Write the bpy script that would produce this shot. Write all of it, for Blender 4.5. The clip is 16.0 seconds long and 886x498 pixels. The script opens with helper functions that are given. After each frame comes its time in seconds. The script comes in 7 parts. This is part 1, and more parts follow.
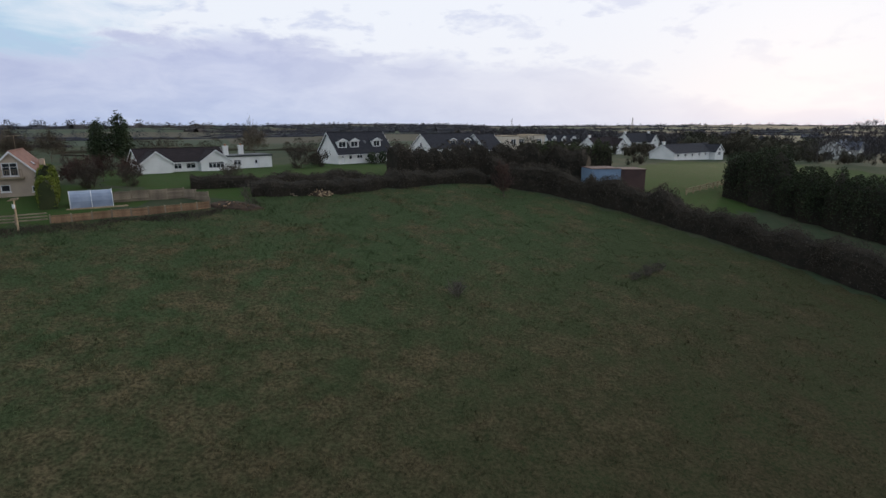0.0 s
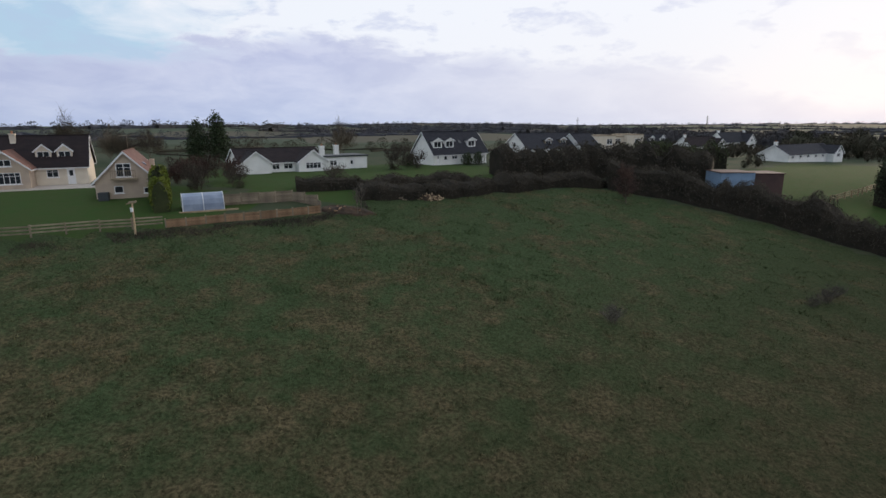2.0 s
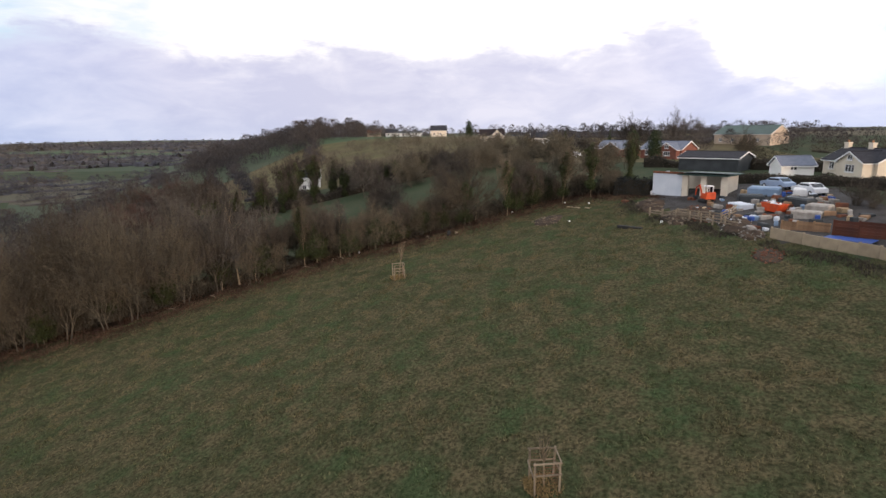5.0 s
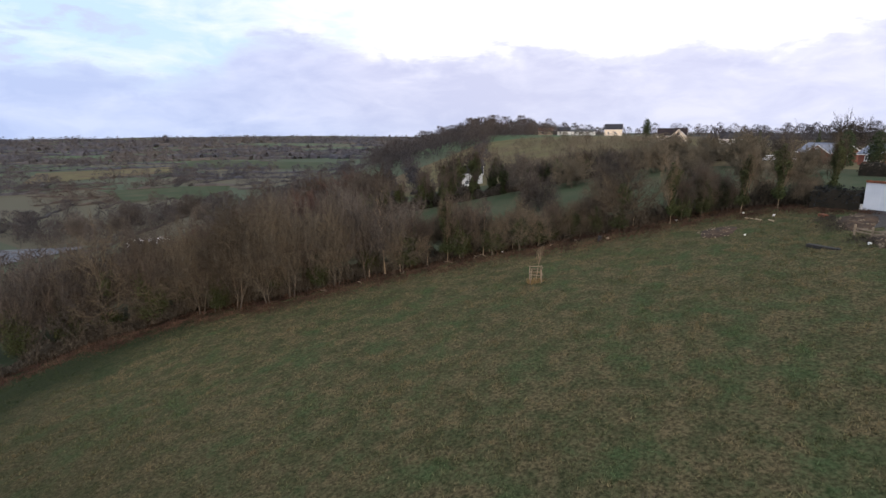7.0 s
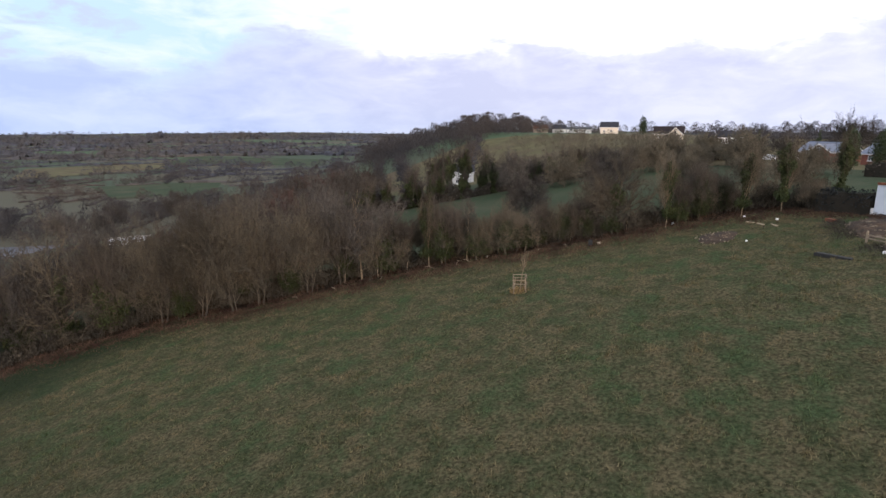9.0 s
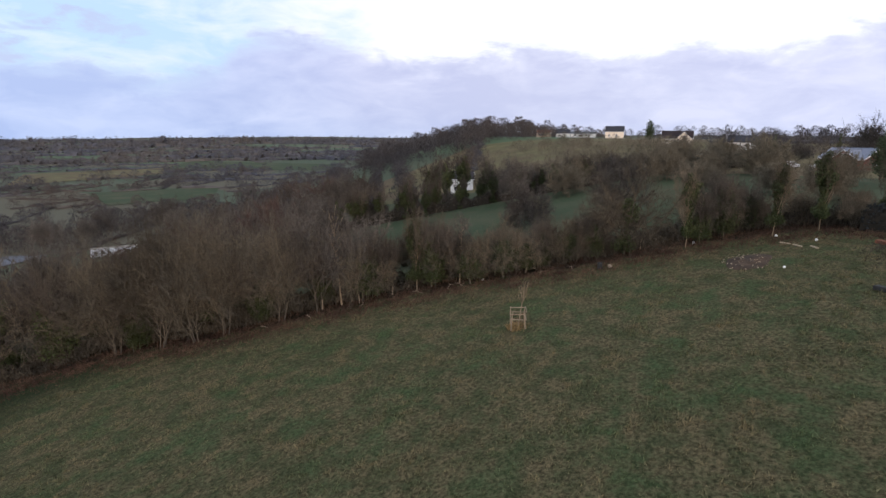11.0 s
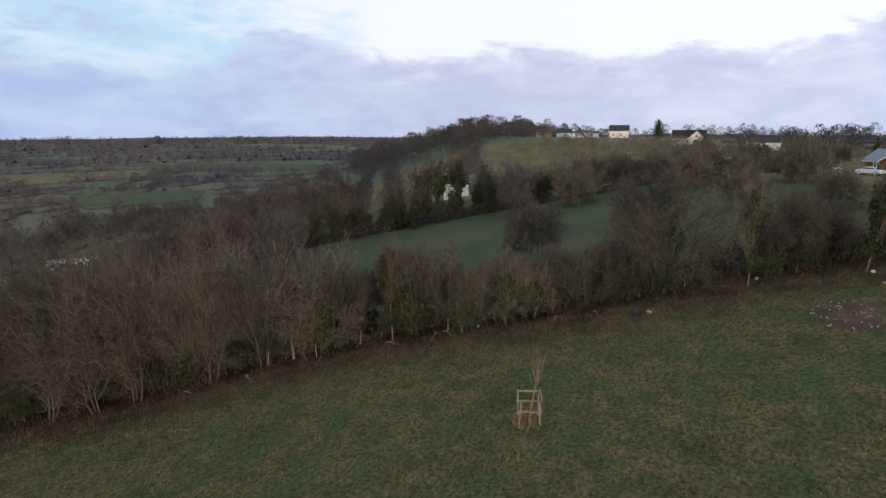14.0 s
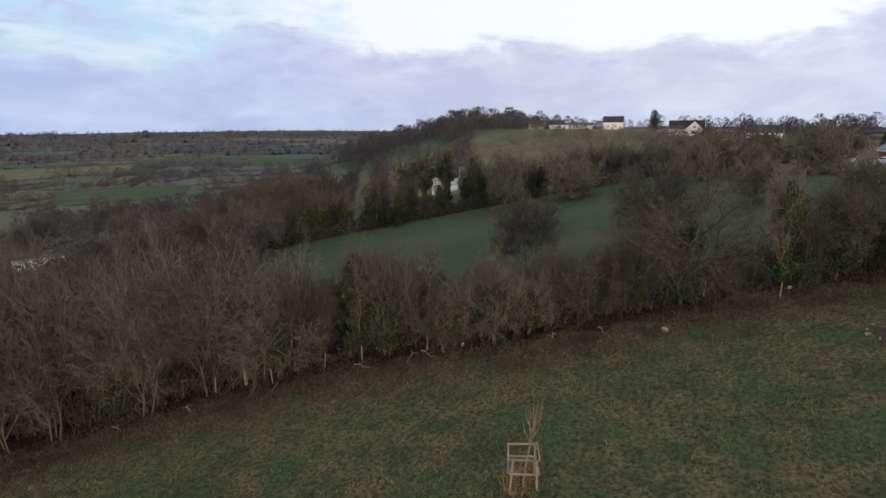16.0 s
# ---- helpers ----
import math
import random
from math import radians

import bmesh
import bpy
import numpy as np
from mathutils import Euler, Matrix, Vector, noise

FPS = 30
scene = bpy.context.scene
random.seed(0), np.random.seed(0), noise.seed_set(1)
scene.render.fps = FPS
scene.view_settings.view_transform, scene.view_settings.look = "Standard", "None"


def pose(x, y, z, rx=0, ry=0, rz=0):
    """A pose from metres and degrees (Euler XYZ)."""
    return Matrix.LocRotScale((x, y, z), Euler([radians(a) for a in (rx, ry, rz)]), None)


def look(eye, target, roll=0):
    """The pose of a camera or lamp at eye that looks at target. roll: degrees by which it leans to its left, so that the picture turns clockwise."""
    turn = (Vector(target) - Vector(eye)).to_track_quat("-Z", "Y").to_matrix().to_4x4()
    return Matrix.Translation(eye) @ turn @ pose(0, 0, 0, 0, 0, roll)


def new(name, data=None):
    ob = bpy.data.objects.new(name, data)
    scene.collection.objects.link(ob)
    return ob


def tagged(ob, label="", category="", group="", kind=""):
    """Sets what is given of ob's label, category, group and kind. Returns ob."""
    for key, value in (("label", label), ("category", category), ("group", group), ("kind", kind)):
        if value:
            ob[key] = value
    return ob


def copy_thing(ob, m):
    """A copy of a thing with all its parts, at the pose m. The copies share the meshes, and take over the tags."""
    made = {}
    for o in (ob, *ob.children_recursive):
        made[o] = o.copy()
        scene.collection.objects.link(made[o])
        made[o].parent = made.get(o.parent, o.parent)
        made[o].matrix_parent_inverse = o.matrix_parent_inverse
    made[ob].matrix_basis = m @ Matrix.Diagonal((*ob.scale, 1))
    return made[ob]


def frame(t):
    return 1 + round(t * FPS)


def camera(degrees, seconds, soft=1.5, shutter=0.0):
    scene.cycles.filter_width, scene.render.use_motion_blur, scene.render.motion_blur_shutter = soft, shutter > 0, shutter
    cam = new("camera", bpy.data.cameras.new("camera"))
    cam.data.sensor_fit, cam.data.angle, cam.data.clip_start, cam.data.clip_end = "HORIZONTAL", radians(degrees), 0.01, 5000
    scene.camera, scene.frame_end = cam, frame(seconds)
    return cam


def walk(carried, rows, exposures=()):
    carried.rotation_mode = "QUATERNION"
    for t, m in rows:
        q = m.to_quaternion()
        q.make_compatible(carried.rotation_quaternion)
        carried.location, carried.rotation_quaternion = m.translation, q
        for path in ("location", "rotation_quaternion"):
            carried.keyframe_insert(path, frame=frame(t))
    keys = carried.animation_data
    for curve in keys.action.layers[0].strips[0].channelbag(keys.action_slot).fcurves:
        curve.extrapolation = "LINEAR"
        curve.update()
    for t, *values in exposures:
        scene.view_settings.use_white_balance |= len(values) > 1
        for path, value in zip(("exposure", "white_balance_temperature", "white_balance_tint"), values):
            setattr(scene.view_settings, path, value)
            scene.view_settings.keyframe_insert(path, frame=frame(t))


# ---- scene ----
cam = camera(77.84, 16.0)
PATH = [
    (0, (-0.132, 2.070, 16.139), (-0.137, 11.818, 13.909), -0.10),
    (0.5, (-1.779, 3.531, 16.049), (-1.789, 13.278, 13.815), -0.00),
    (1, (-3.638, 4.957, 16.015), (-3.648, 14.706, 13.789), -0.10),
    (1.5, (-5.695, 6.429, 16.055), (-5.720, 16.177, 13.824), -0.10),
    (2, (-7.642, 7.935, 16.104), (-8.702, 17.623, 13.863), -0.20),
    (2.1, (-8.065, 8.085, 16.128), (-10.230, 17.588, 13.889), -0.30),
    (2.2, (-8.509, 8.172, 16.143), (-11.898, 17.311, 13.908), -0.30),
    (2.3, (-8.996, 8.368, 16.127), (-13.726, 16.894, 13.907), -0.60),
    (2.5, (-9.920, 8.844, 16.102), (-17.235, 15.299, 13.907), -0.50),
    (2.7, (-10.879, 9.277, 16.131), (-19.944, 12.892, 13.951), -0.70),
    (2.8, (-11.318, 9.527, 16.129), (-20.899, 11.406, 13.970), -0.80),
    (2.9, (-11.704, 9.788, 16.078), (-21.473, 9.943, 13.948), -0.90),
    (3, (-12.085, 9.986, 16.034), (-21.742, 8.461, 13.934), -0.70),
    (3.1, (-12.487, 10.090, 16.019), (-21.940, 7.586, 13.930), -0.90),
    (3.2, (-12.796, 10.229, 16.002), (-22.190, 7.514, 13.907), -0.90),
    (3.4, (-13.196, 10.476, 15.995), (-22.563, 7.671, 13.900), -0.90),
    (4.3, (-14.995, 11.586, 15.965), (-24.355, 8.757, 13.870), -0.90),
    (5.1, (-16.594, 12.574, 15.938), (-25.949, 9.728, 13.843), -0.90),
    (5.3, (-16.994, 12.821, 15.931), (-26.170, 9.410, 13.891), -0.50),
    (5.5, (-17.475, 13.215, 15.920), (-26.049, 8.496, 13.870), -0.40),
    (5.7, (-17.933, 13.554, 15.854), (-25.964, 7.964, 13.789), -0.30),
    (6, (-18.318, 13.741, 15.817), (-26.330, 8.125, 13.751), -0.30),
    (6.5, (-19.218, 14.122, 15.648), (-27.257, 8.548, 13.573), -0.20),
    (7, (-20.302, 14.249, 15.552), (-28.352, 8.699, 13.457), -0.10),
    (7.5, (-21.407, 14.155, 15.480), (-29.458, 8.609, 13.375), 0.10),
    (8, (-22.664, 13.946, 15.513), (-30.714, 8.406, 13.388), 0.10),
    (8.5, (-24.094, 13.555, 15.578), (-32.164, 8.051, 13.438), 0.20),
    (9, (-25.629, 13.118, 15.398), (-33.707, 7.625, 13.257), 0.20),
    (11.5, (-35.855, 8.409, 15.819), (-43.903, 2.846, 13.754), 0.10),
    (12, (-38.093, 7.101, 15.908), (-46.139, 1.535, 13.838), 0.10),
    (12.5, (-40.423, 5.710, 16.006), (-48.466, 0.142, 13.932), 0.10),
    (13, (-42.846, 4.316, 16.032), (-50.897, -1.240, 13.957), 0.00),
    (13.5, (-45.157, 3.045, 15.994), (-53.222, -2.490, 13.914), -0.00),
    (14, (-47.285, 1.830, 15.830), (-55.360, -3.690, 13.750), -0.00),
    (14.5, (-49.683, 0.512, 15.626), (-57.772, -4.988, 13.546), -0.00),
    (15, (-51.910, -0.652, 15.541), (-59.964, -6.197, 13.446), 0.10),
    (15.5, (-53.415, -1.295, 15.325), (-61.481, -6.800, 13.175), 0.10),
    (16, (-54.080, -1.404, 15.125), (-62.207, -6.804, 12.935), -0.20),
]
walk(cam, [(t, look(eye, target, roll)) for t, eye, target, roll in PATH],
     [(0,-0.27,6050,10),(2.0,-0.24,6100,10),(2.5,-0.07,6350,11),(3.2,0.14,6950,13),(5.5,0.34,6450,14),(7.0,0.40,6280,14),(9.0,0.44,6150,14),(11.5,0.25,6000,14),(13.5,0.20,6050,12),(14.0,0.16,6080,11),(14.5,0.10,6100,11),(15.0,0.02,6100,11),(15.5,0.04,6100,11),(16.0,0.16,6120,11)])

# ---------------------------------------------------------------- sky and sun
SUN_YAW, SUN_UP = radians(33), radians(7)
world = bpy.data.worlds.new("winter_sky")
scene.world = world
world.use_nodes = True
wn, wl = world.node_tree.nodes, world.node_tree.links
wn.clear()


def wnode(kind, **values):
    n = wn.new(kind)
    for k, v in values.items():
        if k == "op":
            n.operation = v
        else:
            n.inputs[k].default_value = v
    return n


def wmath(op, a, b=None, clamp=False):
    n = wn.new("ShaderNodeMath")
    n.operation, n.use_clamp = op, clamp
    for i, v in enumerate((a, b)):
        if v is None:
            continue
        if isinstance(v, (int, float)):
            n.inputs[i].default_value = v
        else:
            wl.new(v, n.inputs[i])
    return n.outputs[0]


def wmix(fac, a, b):
    n = wn.new("ShaderNodeMix")
    n.data_type = "RGBA"
    for i, v in ((0, fac), (6, a), (7, b)):
        if isinstance(v, (int, float, tuple)):
            n.inputs[i].default_value = v
        else:
            wl.new(v, n.inputs[i])
    return n.outputs[2]


def wramp(fac, stops):
    n = wn.new("ShaderNodeValToRGB")
    while len(n.color_ramp.elements) < len(stops):
        n.color_ramp.elements.new(0.5)
    for e, (p, c) in zip(n.color_ramp.elements, stops):
        e.position, e.color = p, c
    wl.new(fac, n.inputs[0])
    return n.outputs[0]


sky = wn.new("ShaderNodeTexSky")
sky.sky_type, sky.sun_disc = "NISHITA", False
sky.sun_elevation, sky.sun_rotation = SUN_UP, SUN_YAW
sky.air_density, sky.dust_density = 1.2, 1.5
sky_strength = wn.new("ShaderNodeVectorMath")
sky_strength.operation = "SCALE"
sky_strength.inputs["Scale"].default_value = 0.12
wl.new(sky.outputs[0], sky_strength.inputs[0])
coord = wn.new("ShaderNodeTexCoord")
sep = wn.new("ShaderNodeSeparateXYZ")
wl.new(coord.outputs["Generated"], sep.inputs[0])
up = sep.outputs[2]
# the way round the horizon, in degrees clockwise from north, brought to 0 to 1
round_ = wmath("DIVIDE", wmath("ADD", wmath("MULTIPLY", wmath("ARCTAN2", sep.outputs[0], sep.outputs[1]), 180 / math.pi), 170.0), 215.0)


def skyline(stops):
    """A value that changes round the horizon: (degrees, value)."""
    return wramp(round_, [((q + 170.0) / 215.0, (v, v, v, 1)) for q, v in stops])


# clouds: wide low puffs, closer together towards the horizon
flat = wn.new("ShaderNodeVectorMath")
flat.operation = "MULTIPLY"
flat.inputs[1].default_value = (3.4, 3.4, 9.5)
wl.new(coord.outputs["Generated"], flat.inputs[0])
big = wnode("ShaderNodeTexNoise", Scale=0.95, Detail=7.0, Roughness=0.5, Distortion=0.25)
wl.new(flat.outputs[0], big.inputs["Vector"])
small = wnode("ShaderNodeTexNoise", Scale=2.6, Detail=9.0, Roughness=0.58, Distortion=0.35)
wl.new(flat.outputs[0], small.inputs["Vector"])
wisp = wnode("ShaderNodeTexNoise", Scale=6.5, Detail=6.0, Roughness=0.6, Distortion=0.3)
wl.new(flat.outputs[0], wisp.inputs["Vector"])
# the high sheet: white, torn open to pale blue in the south and the north-west
blue = skyline([(-168, 0.36), (-158, 0.40), (-148, 0.42), (-138, 0.28), (-126, 0.0), (-84, 0.0), (-70, 0.20), (-56, 0.34), (-44, 0.34), (-30, 0.28), (-18, 0.12), (-6, 0.0)])
gap = wramp(wmath("ADD", wmath("ADD", wmath("MULTIPLY", big.outputs[0], 0.55), wmath("MULTIPLY", small.outputs[0], 0.45)), wmath("SUBTRACT", blue, 0.22)), [(0.46, (0, 0, 0, 1)), (0.66, (1, 1, 1, 1))])
high = wmix(gap, (1.12, 1.12, 1.14, 1), wmix(0.75, sky_strength.outputs[0], (0.73, 0.98, 1.22, 1)))
# stray lavender puffs in it
stray = wmath("MULTIPLY", skyline([(-168, 1.0), (-156, 0.9), (-148, 0.2), (-130, 0.0), (-60, 0.0), (-40, 0.25), (-8, 0.75), (20, 0.8), (40, 0.4)]), wramp(wmath("ADD", wmath("MULTIPLY", small.outputs[0], 0.7), wmath("MULTIPLY", wisp.outputs[0], 0.3)), [(0.52, (0, 0, 0, 1)), (0.60, (1, 1, 1, 1))]))
high = wmix(wmath("MULTIPLY", stray, 0.8), high, (0.64, 0.69, 0.92, 1))
# the low bank: lavender grey, its ragged top higher and lower round the horizon
top = skyline([(-168, 0.095), (-157, 0.086), (-151, 0.072), (-146, 0.100), (-143.5, 0.142), (-139.5, 0.150), (-134, 0.140), (-129, 0.111), (-121, 0.118), (-115.5, 0.134), (-110.5, 0.116),
                (-103, 0.121), (-94, 0.116), (-88, 0.142), (-83, 0.150), (-80, 0.080), (-73, 0.052), (-62, 0.062), (-49, 0.068), (-38, 0.102), (-28, 0.118), (-19, 0.135), (-11, 0.115),
                (-6, 0.096), (-1, 0.112), (3, 0.088), (11, 0.094), (17, 0.074), (22, 0.050), (28, 0.022)])
rag = wmath("ADD", wmath("ADD", wmath("MULTIPLY", wmath("SUBTRACT", big.outputs[0], 0.5), 0.05), wmath("MULTIPLY", wmath("SUBTRACT", small.outputs[0], 0.5), 0.085)), wmath("MULTIPLY", wmath("SUBTRACT", wisp.outputs[0], 0.5), 0.05))
bank = wramp(wmath("ADD", wmath("SUBTRACT", wmath("ADD", up, rag), top), 0.5), [(0.474, (1, 1, 1, 1)), (0.497, (0.75, 0.75, 0.75, 1)), (0.514, (0, 0, 0, 1))])
tone = wramp(wmath("ADD", wmath("MULTIPLY", small.outputs[0], 0.6), wmath("MULTIPLY", big.outputs[0], 0.4)), [(0.41, (0.54, 0.59, 0.83, 1)), (0.50, (0.72, 0.76, 0.95, 1)), (0.60, (0.95, 0.96, 1.08, 1))])
low = wramp(up, [(0.0, (0.60, 0.69, 0.90, 1)), (0.05, (0.66, 0.71, 0.91, 1)), (0.12, (0.72, 0.73, 0.92, 1))])
low = wmix(wmath("MULTIPLY", skyline([(-168, 1.0), (-152, 0.8), (-132, 0.0)]), 0.75), low, (0.48, 0.67, 1.0, 1))
grey = skyline([(-136, 0.0), (-118, 0.7), (-90, 0.8), (-78, 0.0)])
low = wmix(wmath("MULTIPLY", grey, 0.6), low, (0.84, 0.81, 0.86, 1))
cover = wmix(bank, high, wmix(0.6, tone, low))
# evening side: warmer and brighter low down towards the sun
side = wmath("ADD", wmath("MULTIPLY", sep.outputs[0], math.sin(SUN_YAW)), wmath("MULTIPLY", sep.outputs[1], math.cos(SUN_YAW)))
glow = wramp(side, [(0.60, (0, 0, 0, 1)), (1.0, (1, 1, 1, 1))])
lowglow = wmath("MULTIPLY", glow, wmath("SUBTRACT", 1.0, wmath("MULTIPLY", wmath("ABSOLUTE", wmath("SUBTRACT", up, 0.06)), 3.5), True))
cover = wmix(wmath("MULTIPLY", lowglow, 0.75), cover, (1.08, 1.03, 1.02, 1))
# the half of the sky towards the sun is brighter
bright = wmath("ADD", 1.0, wmath("MULTIPLY", side, 0.14))
lit = wn.new("ShaderNodeVectorMath")
lit.operation = "SCALE"
wl.new(cover, lit.inputs[0])
wl.new(bright, lit.inputs["Scale"])
cover = lit.outputs[0]
whole = wmix(0.97, sky_strength.outputs[0], cover)
back = wnode("ShaderNodeBackground", Strength=0.9)
wl.new(whole, back.inputs["Color"])
wout = wn.new("ShaderNodeOutputWorld")
wl.new(back.outputs[0], wout.inputs["Surface"])

sun = new("sun", bpy.data.lights.new("sun", "SUN"))
sun.data.energy, sun.data.angle, sun.data.color = 2.1, radians(11), (1.0, 0.76, 0.54)
sun.matrix_world = look((math.sin(SUN_YAW) * 300, math.cos(SUN_YAW) * 300, math.tan(SUN_UP) * 300 + 8), (0, 0, 8))

# ---------------------------------------------------------------- materials
def mat(name, base, alt=None, scale=3.0, rough=0.85, bump=0.0, bump_scale=None, metal=0.0, island=0.0, objrand=0.0, detail=6.0,
        third=None, third_scale=0.3, third_range=(0.42, 0.62), patchy=0.5, stretch=(1, 1, 1), spec=0.3):
    """Base colour with two scales of variation, some relief, and random tone by piece."""
    m = bpy.data.materials.new(name)
    m.use_nodes = True
    nt = m.node_tree
    n, l = nt.nodes, nt.links
    b = n["Principled BSDF"]
    b.inputs["Roughness"].default_value, b.inputs["Metallic"].default_value = rough, metal
    b.inputs["Specular IOR Level"].default_value = spec
    tc = n.new("ShaderNodeNewGeometry") if island else None
    co = n.new("ShaderNodeTexCoord")
    mp = n.new("ShaderNodeMapping")
    mp.inputs["Scale"].default_value = stretch
    l.new(co.outputs["Object"], mp.inputs[0])
    alt = alt or tuple(c * 0.7 for c in base)
    col = None

    def noise_fac(s, lo, hi, d=detail):
        t = n.new("ShaderNodeTexNoise")
        t.inputs["Roughness"].default_value = patchy
        t.inputs["Scale"].default_value, t.inputs["Detail"].default_value = s, d
        l.new(mp.outputs[0], t.inputs["Vector"])
        r = n.new("ShaderNodeMapRange")
        r.inputs["From Min"].default_value, r.inputs["From Max"].default_value = lo, hi
        l.new(t.outputs[0], r.inputs[0])
        return r.outputs[0]

    def mix(fac, a, c):
        x = n.new("ShaderNodeMix")
        x.data_type = "RGBA"
        for i, v in ((0, fac), (6, a), (7, c)):
            if isinstance(v, (float, int)):
                x.inputs[i].default_value = v
            elif isinstance(v, tuple):
                x.inputs[i].default_value = (*v, 1)
            else:
                l.new(v, x.inputs[i])
        return x.outputs[2]

    col = mix(noise_fac(scale, 0.35, 0.65), base, alt)
    if third:
        col = mix(noise_fac(third_scale, *third_range), col, third)
    for src, amount in ((tc.outputs["Random Per Island"] if island else None, island),
                        (n.new("ShaderNodeObjectInfo").outputs["Random"] if objrand else None, objrand)):
        if amount:
            hv = n.new("ShaderNodeHueSaturation")
            r = n.new("ShaderNodeMapRange")
            r.inputs["To Min"].default_value, r.inputs["To Max"].default_value = 1 - amount, 1 + amount
            l.new(src, r.inputs[0])
            l.new(r.outputs[0], hv.inputs["Value"])
            l.new(col, hv.inputs["Color"])
            col = hv.outputs[0]
    l.new(col, b.inputs["Base Color"])
    if bump:
        t = n.new("ShaderNodeTexNoise")
        t.inputs["Scale"].default_value, t.inputs["Detail"].default_value = bump_scale or scale * 6, 5
        l.new(mp.outputs[0], t.inputs["Vector"])
        bp = n.new("ShaderNodeBump")
        bp.inputs["Strength"].default_value, bp.inputs["Distance"].default_value = bump, 0.05
        l.new(t.outputs[0], bp.inputs["Height"])
        l.new(bp.outputs[0], b.inputs["Normal"])
    return m


M = {}


def pasture_mat(name, island=0.0):
    """Winter pasture: fine clumps of straw over dark olive, in patches, with damp greener spots; greener up the slope."""
    m = bpy.data.materials.new(name)
    m.use_nodes = True
    n, l = m.node_tree.nodes, m.node_tree.links
    b = n["Principled BSDF"]
    b.inputs["Roughness"].default_value, b.inputs["Specular IOR Level"].default_value = 0.95, 0.05
    co = n.new("ShaderNodeTexCoord")

    def cloud(scale, lo, hi, rough, detail=8.0):
        t, r = n.new("ShaderNodeTexNoise"), n.new("ShaderNodeMapRange")
        t.inputs["Scale"].default_value, t.inputs["Detail"].default_value, t.inputs["Roughness"].default_value = scale, detail, rough
        l.new(co.outputs["Object"], t.inputs["Vector"])
        r.inputs["From Min"].default_value, r.inputs["From Max"].default_value = lo, hi
        l.new(t.outputs[0], r.inputs[0])
        return r, t

    def mix(fac, a, c):
        x = n.new("ShaderNodeMix")
        x.data_type = "RGBA"
        for i, v in ((0, fac), (6, a), (7, c)):
            if isinstance(v, tuple):
                x.inputs[i].default_value = (*v, 1)
            else:
                l.new(v, x.inputs[i])
        return x.outputs[2]

    fine, ft = cloud(4.2, 0.38, 0.61, 0.72, 6.0)
    patch, _ = cloud(0.60, 0.41, 0.60, 0.70)
    damp, dt = cloud(0.22, 0.50, 0.65, 0.70)
    # greener towards the upper end of the field
    sp, up = n.new("ShaderNodeSeparateXYZ"), n.new("ShaderNodeMapRange")
    l.new(co.outputs["Object"], sp.inputs[0])
    up.inputs["From Min"].default_value, up.inputs["From Max"].default_value = 22, 62
    up.inputs["To Min"].default_value, up.inputs["To Max"].default_value = 0.0, 0.12
    l.new(sp.outputs[1], up.inputs[0])
    add = n.new("ShaderNodeMath")
    l.new(dt.outputs[0], add.inputs[0])
    l.new(up.outputs[0], add.inputs[1])
    l.new(add.outputs[0], damp.inputs[0])
    light = mix(damp.outputs[0], mix(patch.outputs[0], STRAW, OLIVE), GREEN)
    # browner near end of the field, with lens falloff darkened into its colour
    sx, thatch_falloff = n.new("ShaderNodeMath"), n.new("ShaderNodeMapRange")
    sx.operation, sx.inputs[1].default_value = "MULTIPLY_ADD", 40.0
    l.new(dt.outputs[0], sx.inputs[0])
    mid = n.new("ShaderNodeVectorMath")
    mid.operation, mid.inputs[1].default_value = "DOT_PRODUCT", (0.72, -0.70, 0.0)
    l.new(co.outputs["Object"], mid.inputs[0])
    l.new(mid.outputs["Value"], sx.inputs[2])
    thatch_falloff.inputs["From Min"].default_value, thatch_falloff.inputs["From Max"].default_value, thatch_falloff.inputs["To Max"].default_value = -22.0, 8.0, 0.72
    l.new(sx.outputs[0], thatch_falloff.inputs[0])
    east_part = n.new("ShaderNodeMapRange")
    east_part.inputs["From Min"].default_value, east_part.inputs["From Max"].default_value = -46.0, -24.0
    l.new(sp.outputs[0], east_part.inputs[0])
    both = n.new("ShaderNodeMath")
    both.operation = "MULTIPLY"
    l.new(thatch_falloff.outputs[0], both.inputs[0])
    l.new(east_part.outputs[0], both.inputs[1])
    light = mix(both.outputs[0], light, (0.056, 0.045, 0.025))
    # foot of the field: slope shade painted over rank grass, with an uneven edge
    dot, edge = n.new("ShaderNodeVectorMath"), n.new("ShaderNodeMath")
    dot.operation, dot.inputs[1].default_value = "DOT_PRODUCT", (0.248, -0.969, 0.0)
    l.new(co.outputs["Object"], dot.inputs[0])
    edge.operation, edge.inputs[1].default_value = "MULTIPLY_ADD", 16.0
    l.new(dt.outputs[0], edge.inputs[0])
    l.new(dot.outputs["Value"], edge.inputs[2])
    rank_shade = n.new("ShaderNodeMapRange")
    rank_shade.inputs["From Min"].default_value, rank_shade.inputs["From Max"].default_value = 39.0, 48.0
    l.new(edge.outputs[0], rank_shade.inputs[0])
    light = mix(rank_shade.outputs[0], light, (0.030, 0.040, 0.019))
    if island:
        hv, g, r = n.new("ShaderNodeHueSaturation"), n.new("ShaderNodeNewGeometry"), n.new("ShaderNodeMapRange")
        r.inputs["To Min"].default_value, r.inputs["To Max"].default_value = 1 - island * 0.5, 1 + island * 1.6
        l.new(g.outputs["Random Per Island"], r.inputs[0])
        l.new(r.outputs[0], hv.inputs["Value"])
        l.new(light, hv.inputs["Color"])
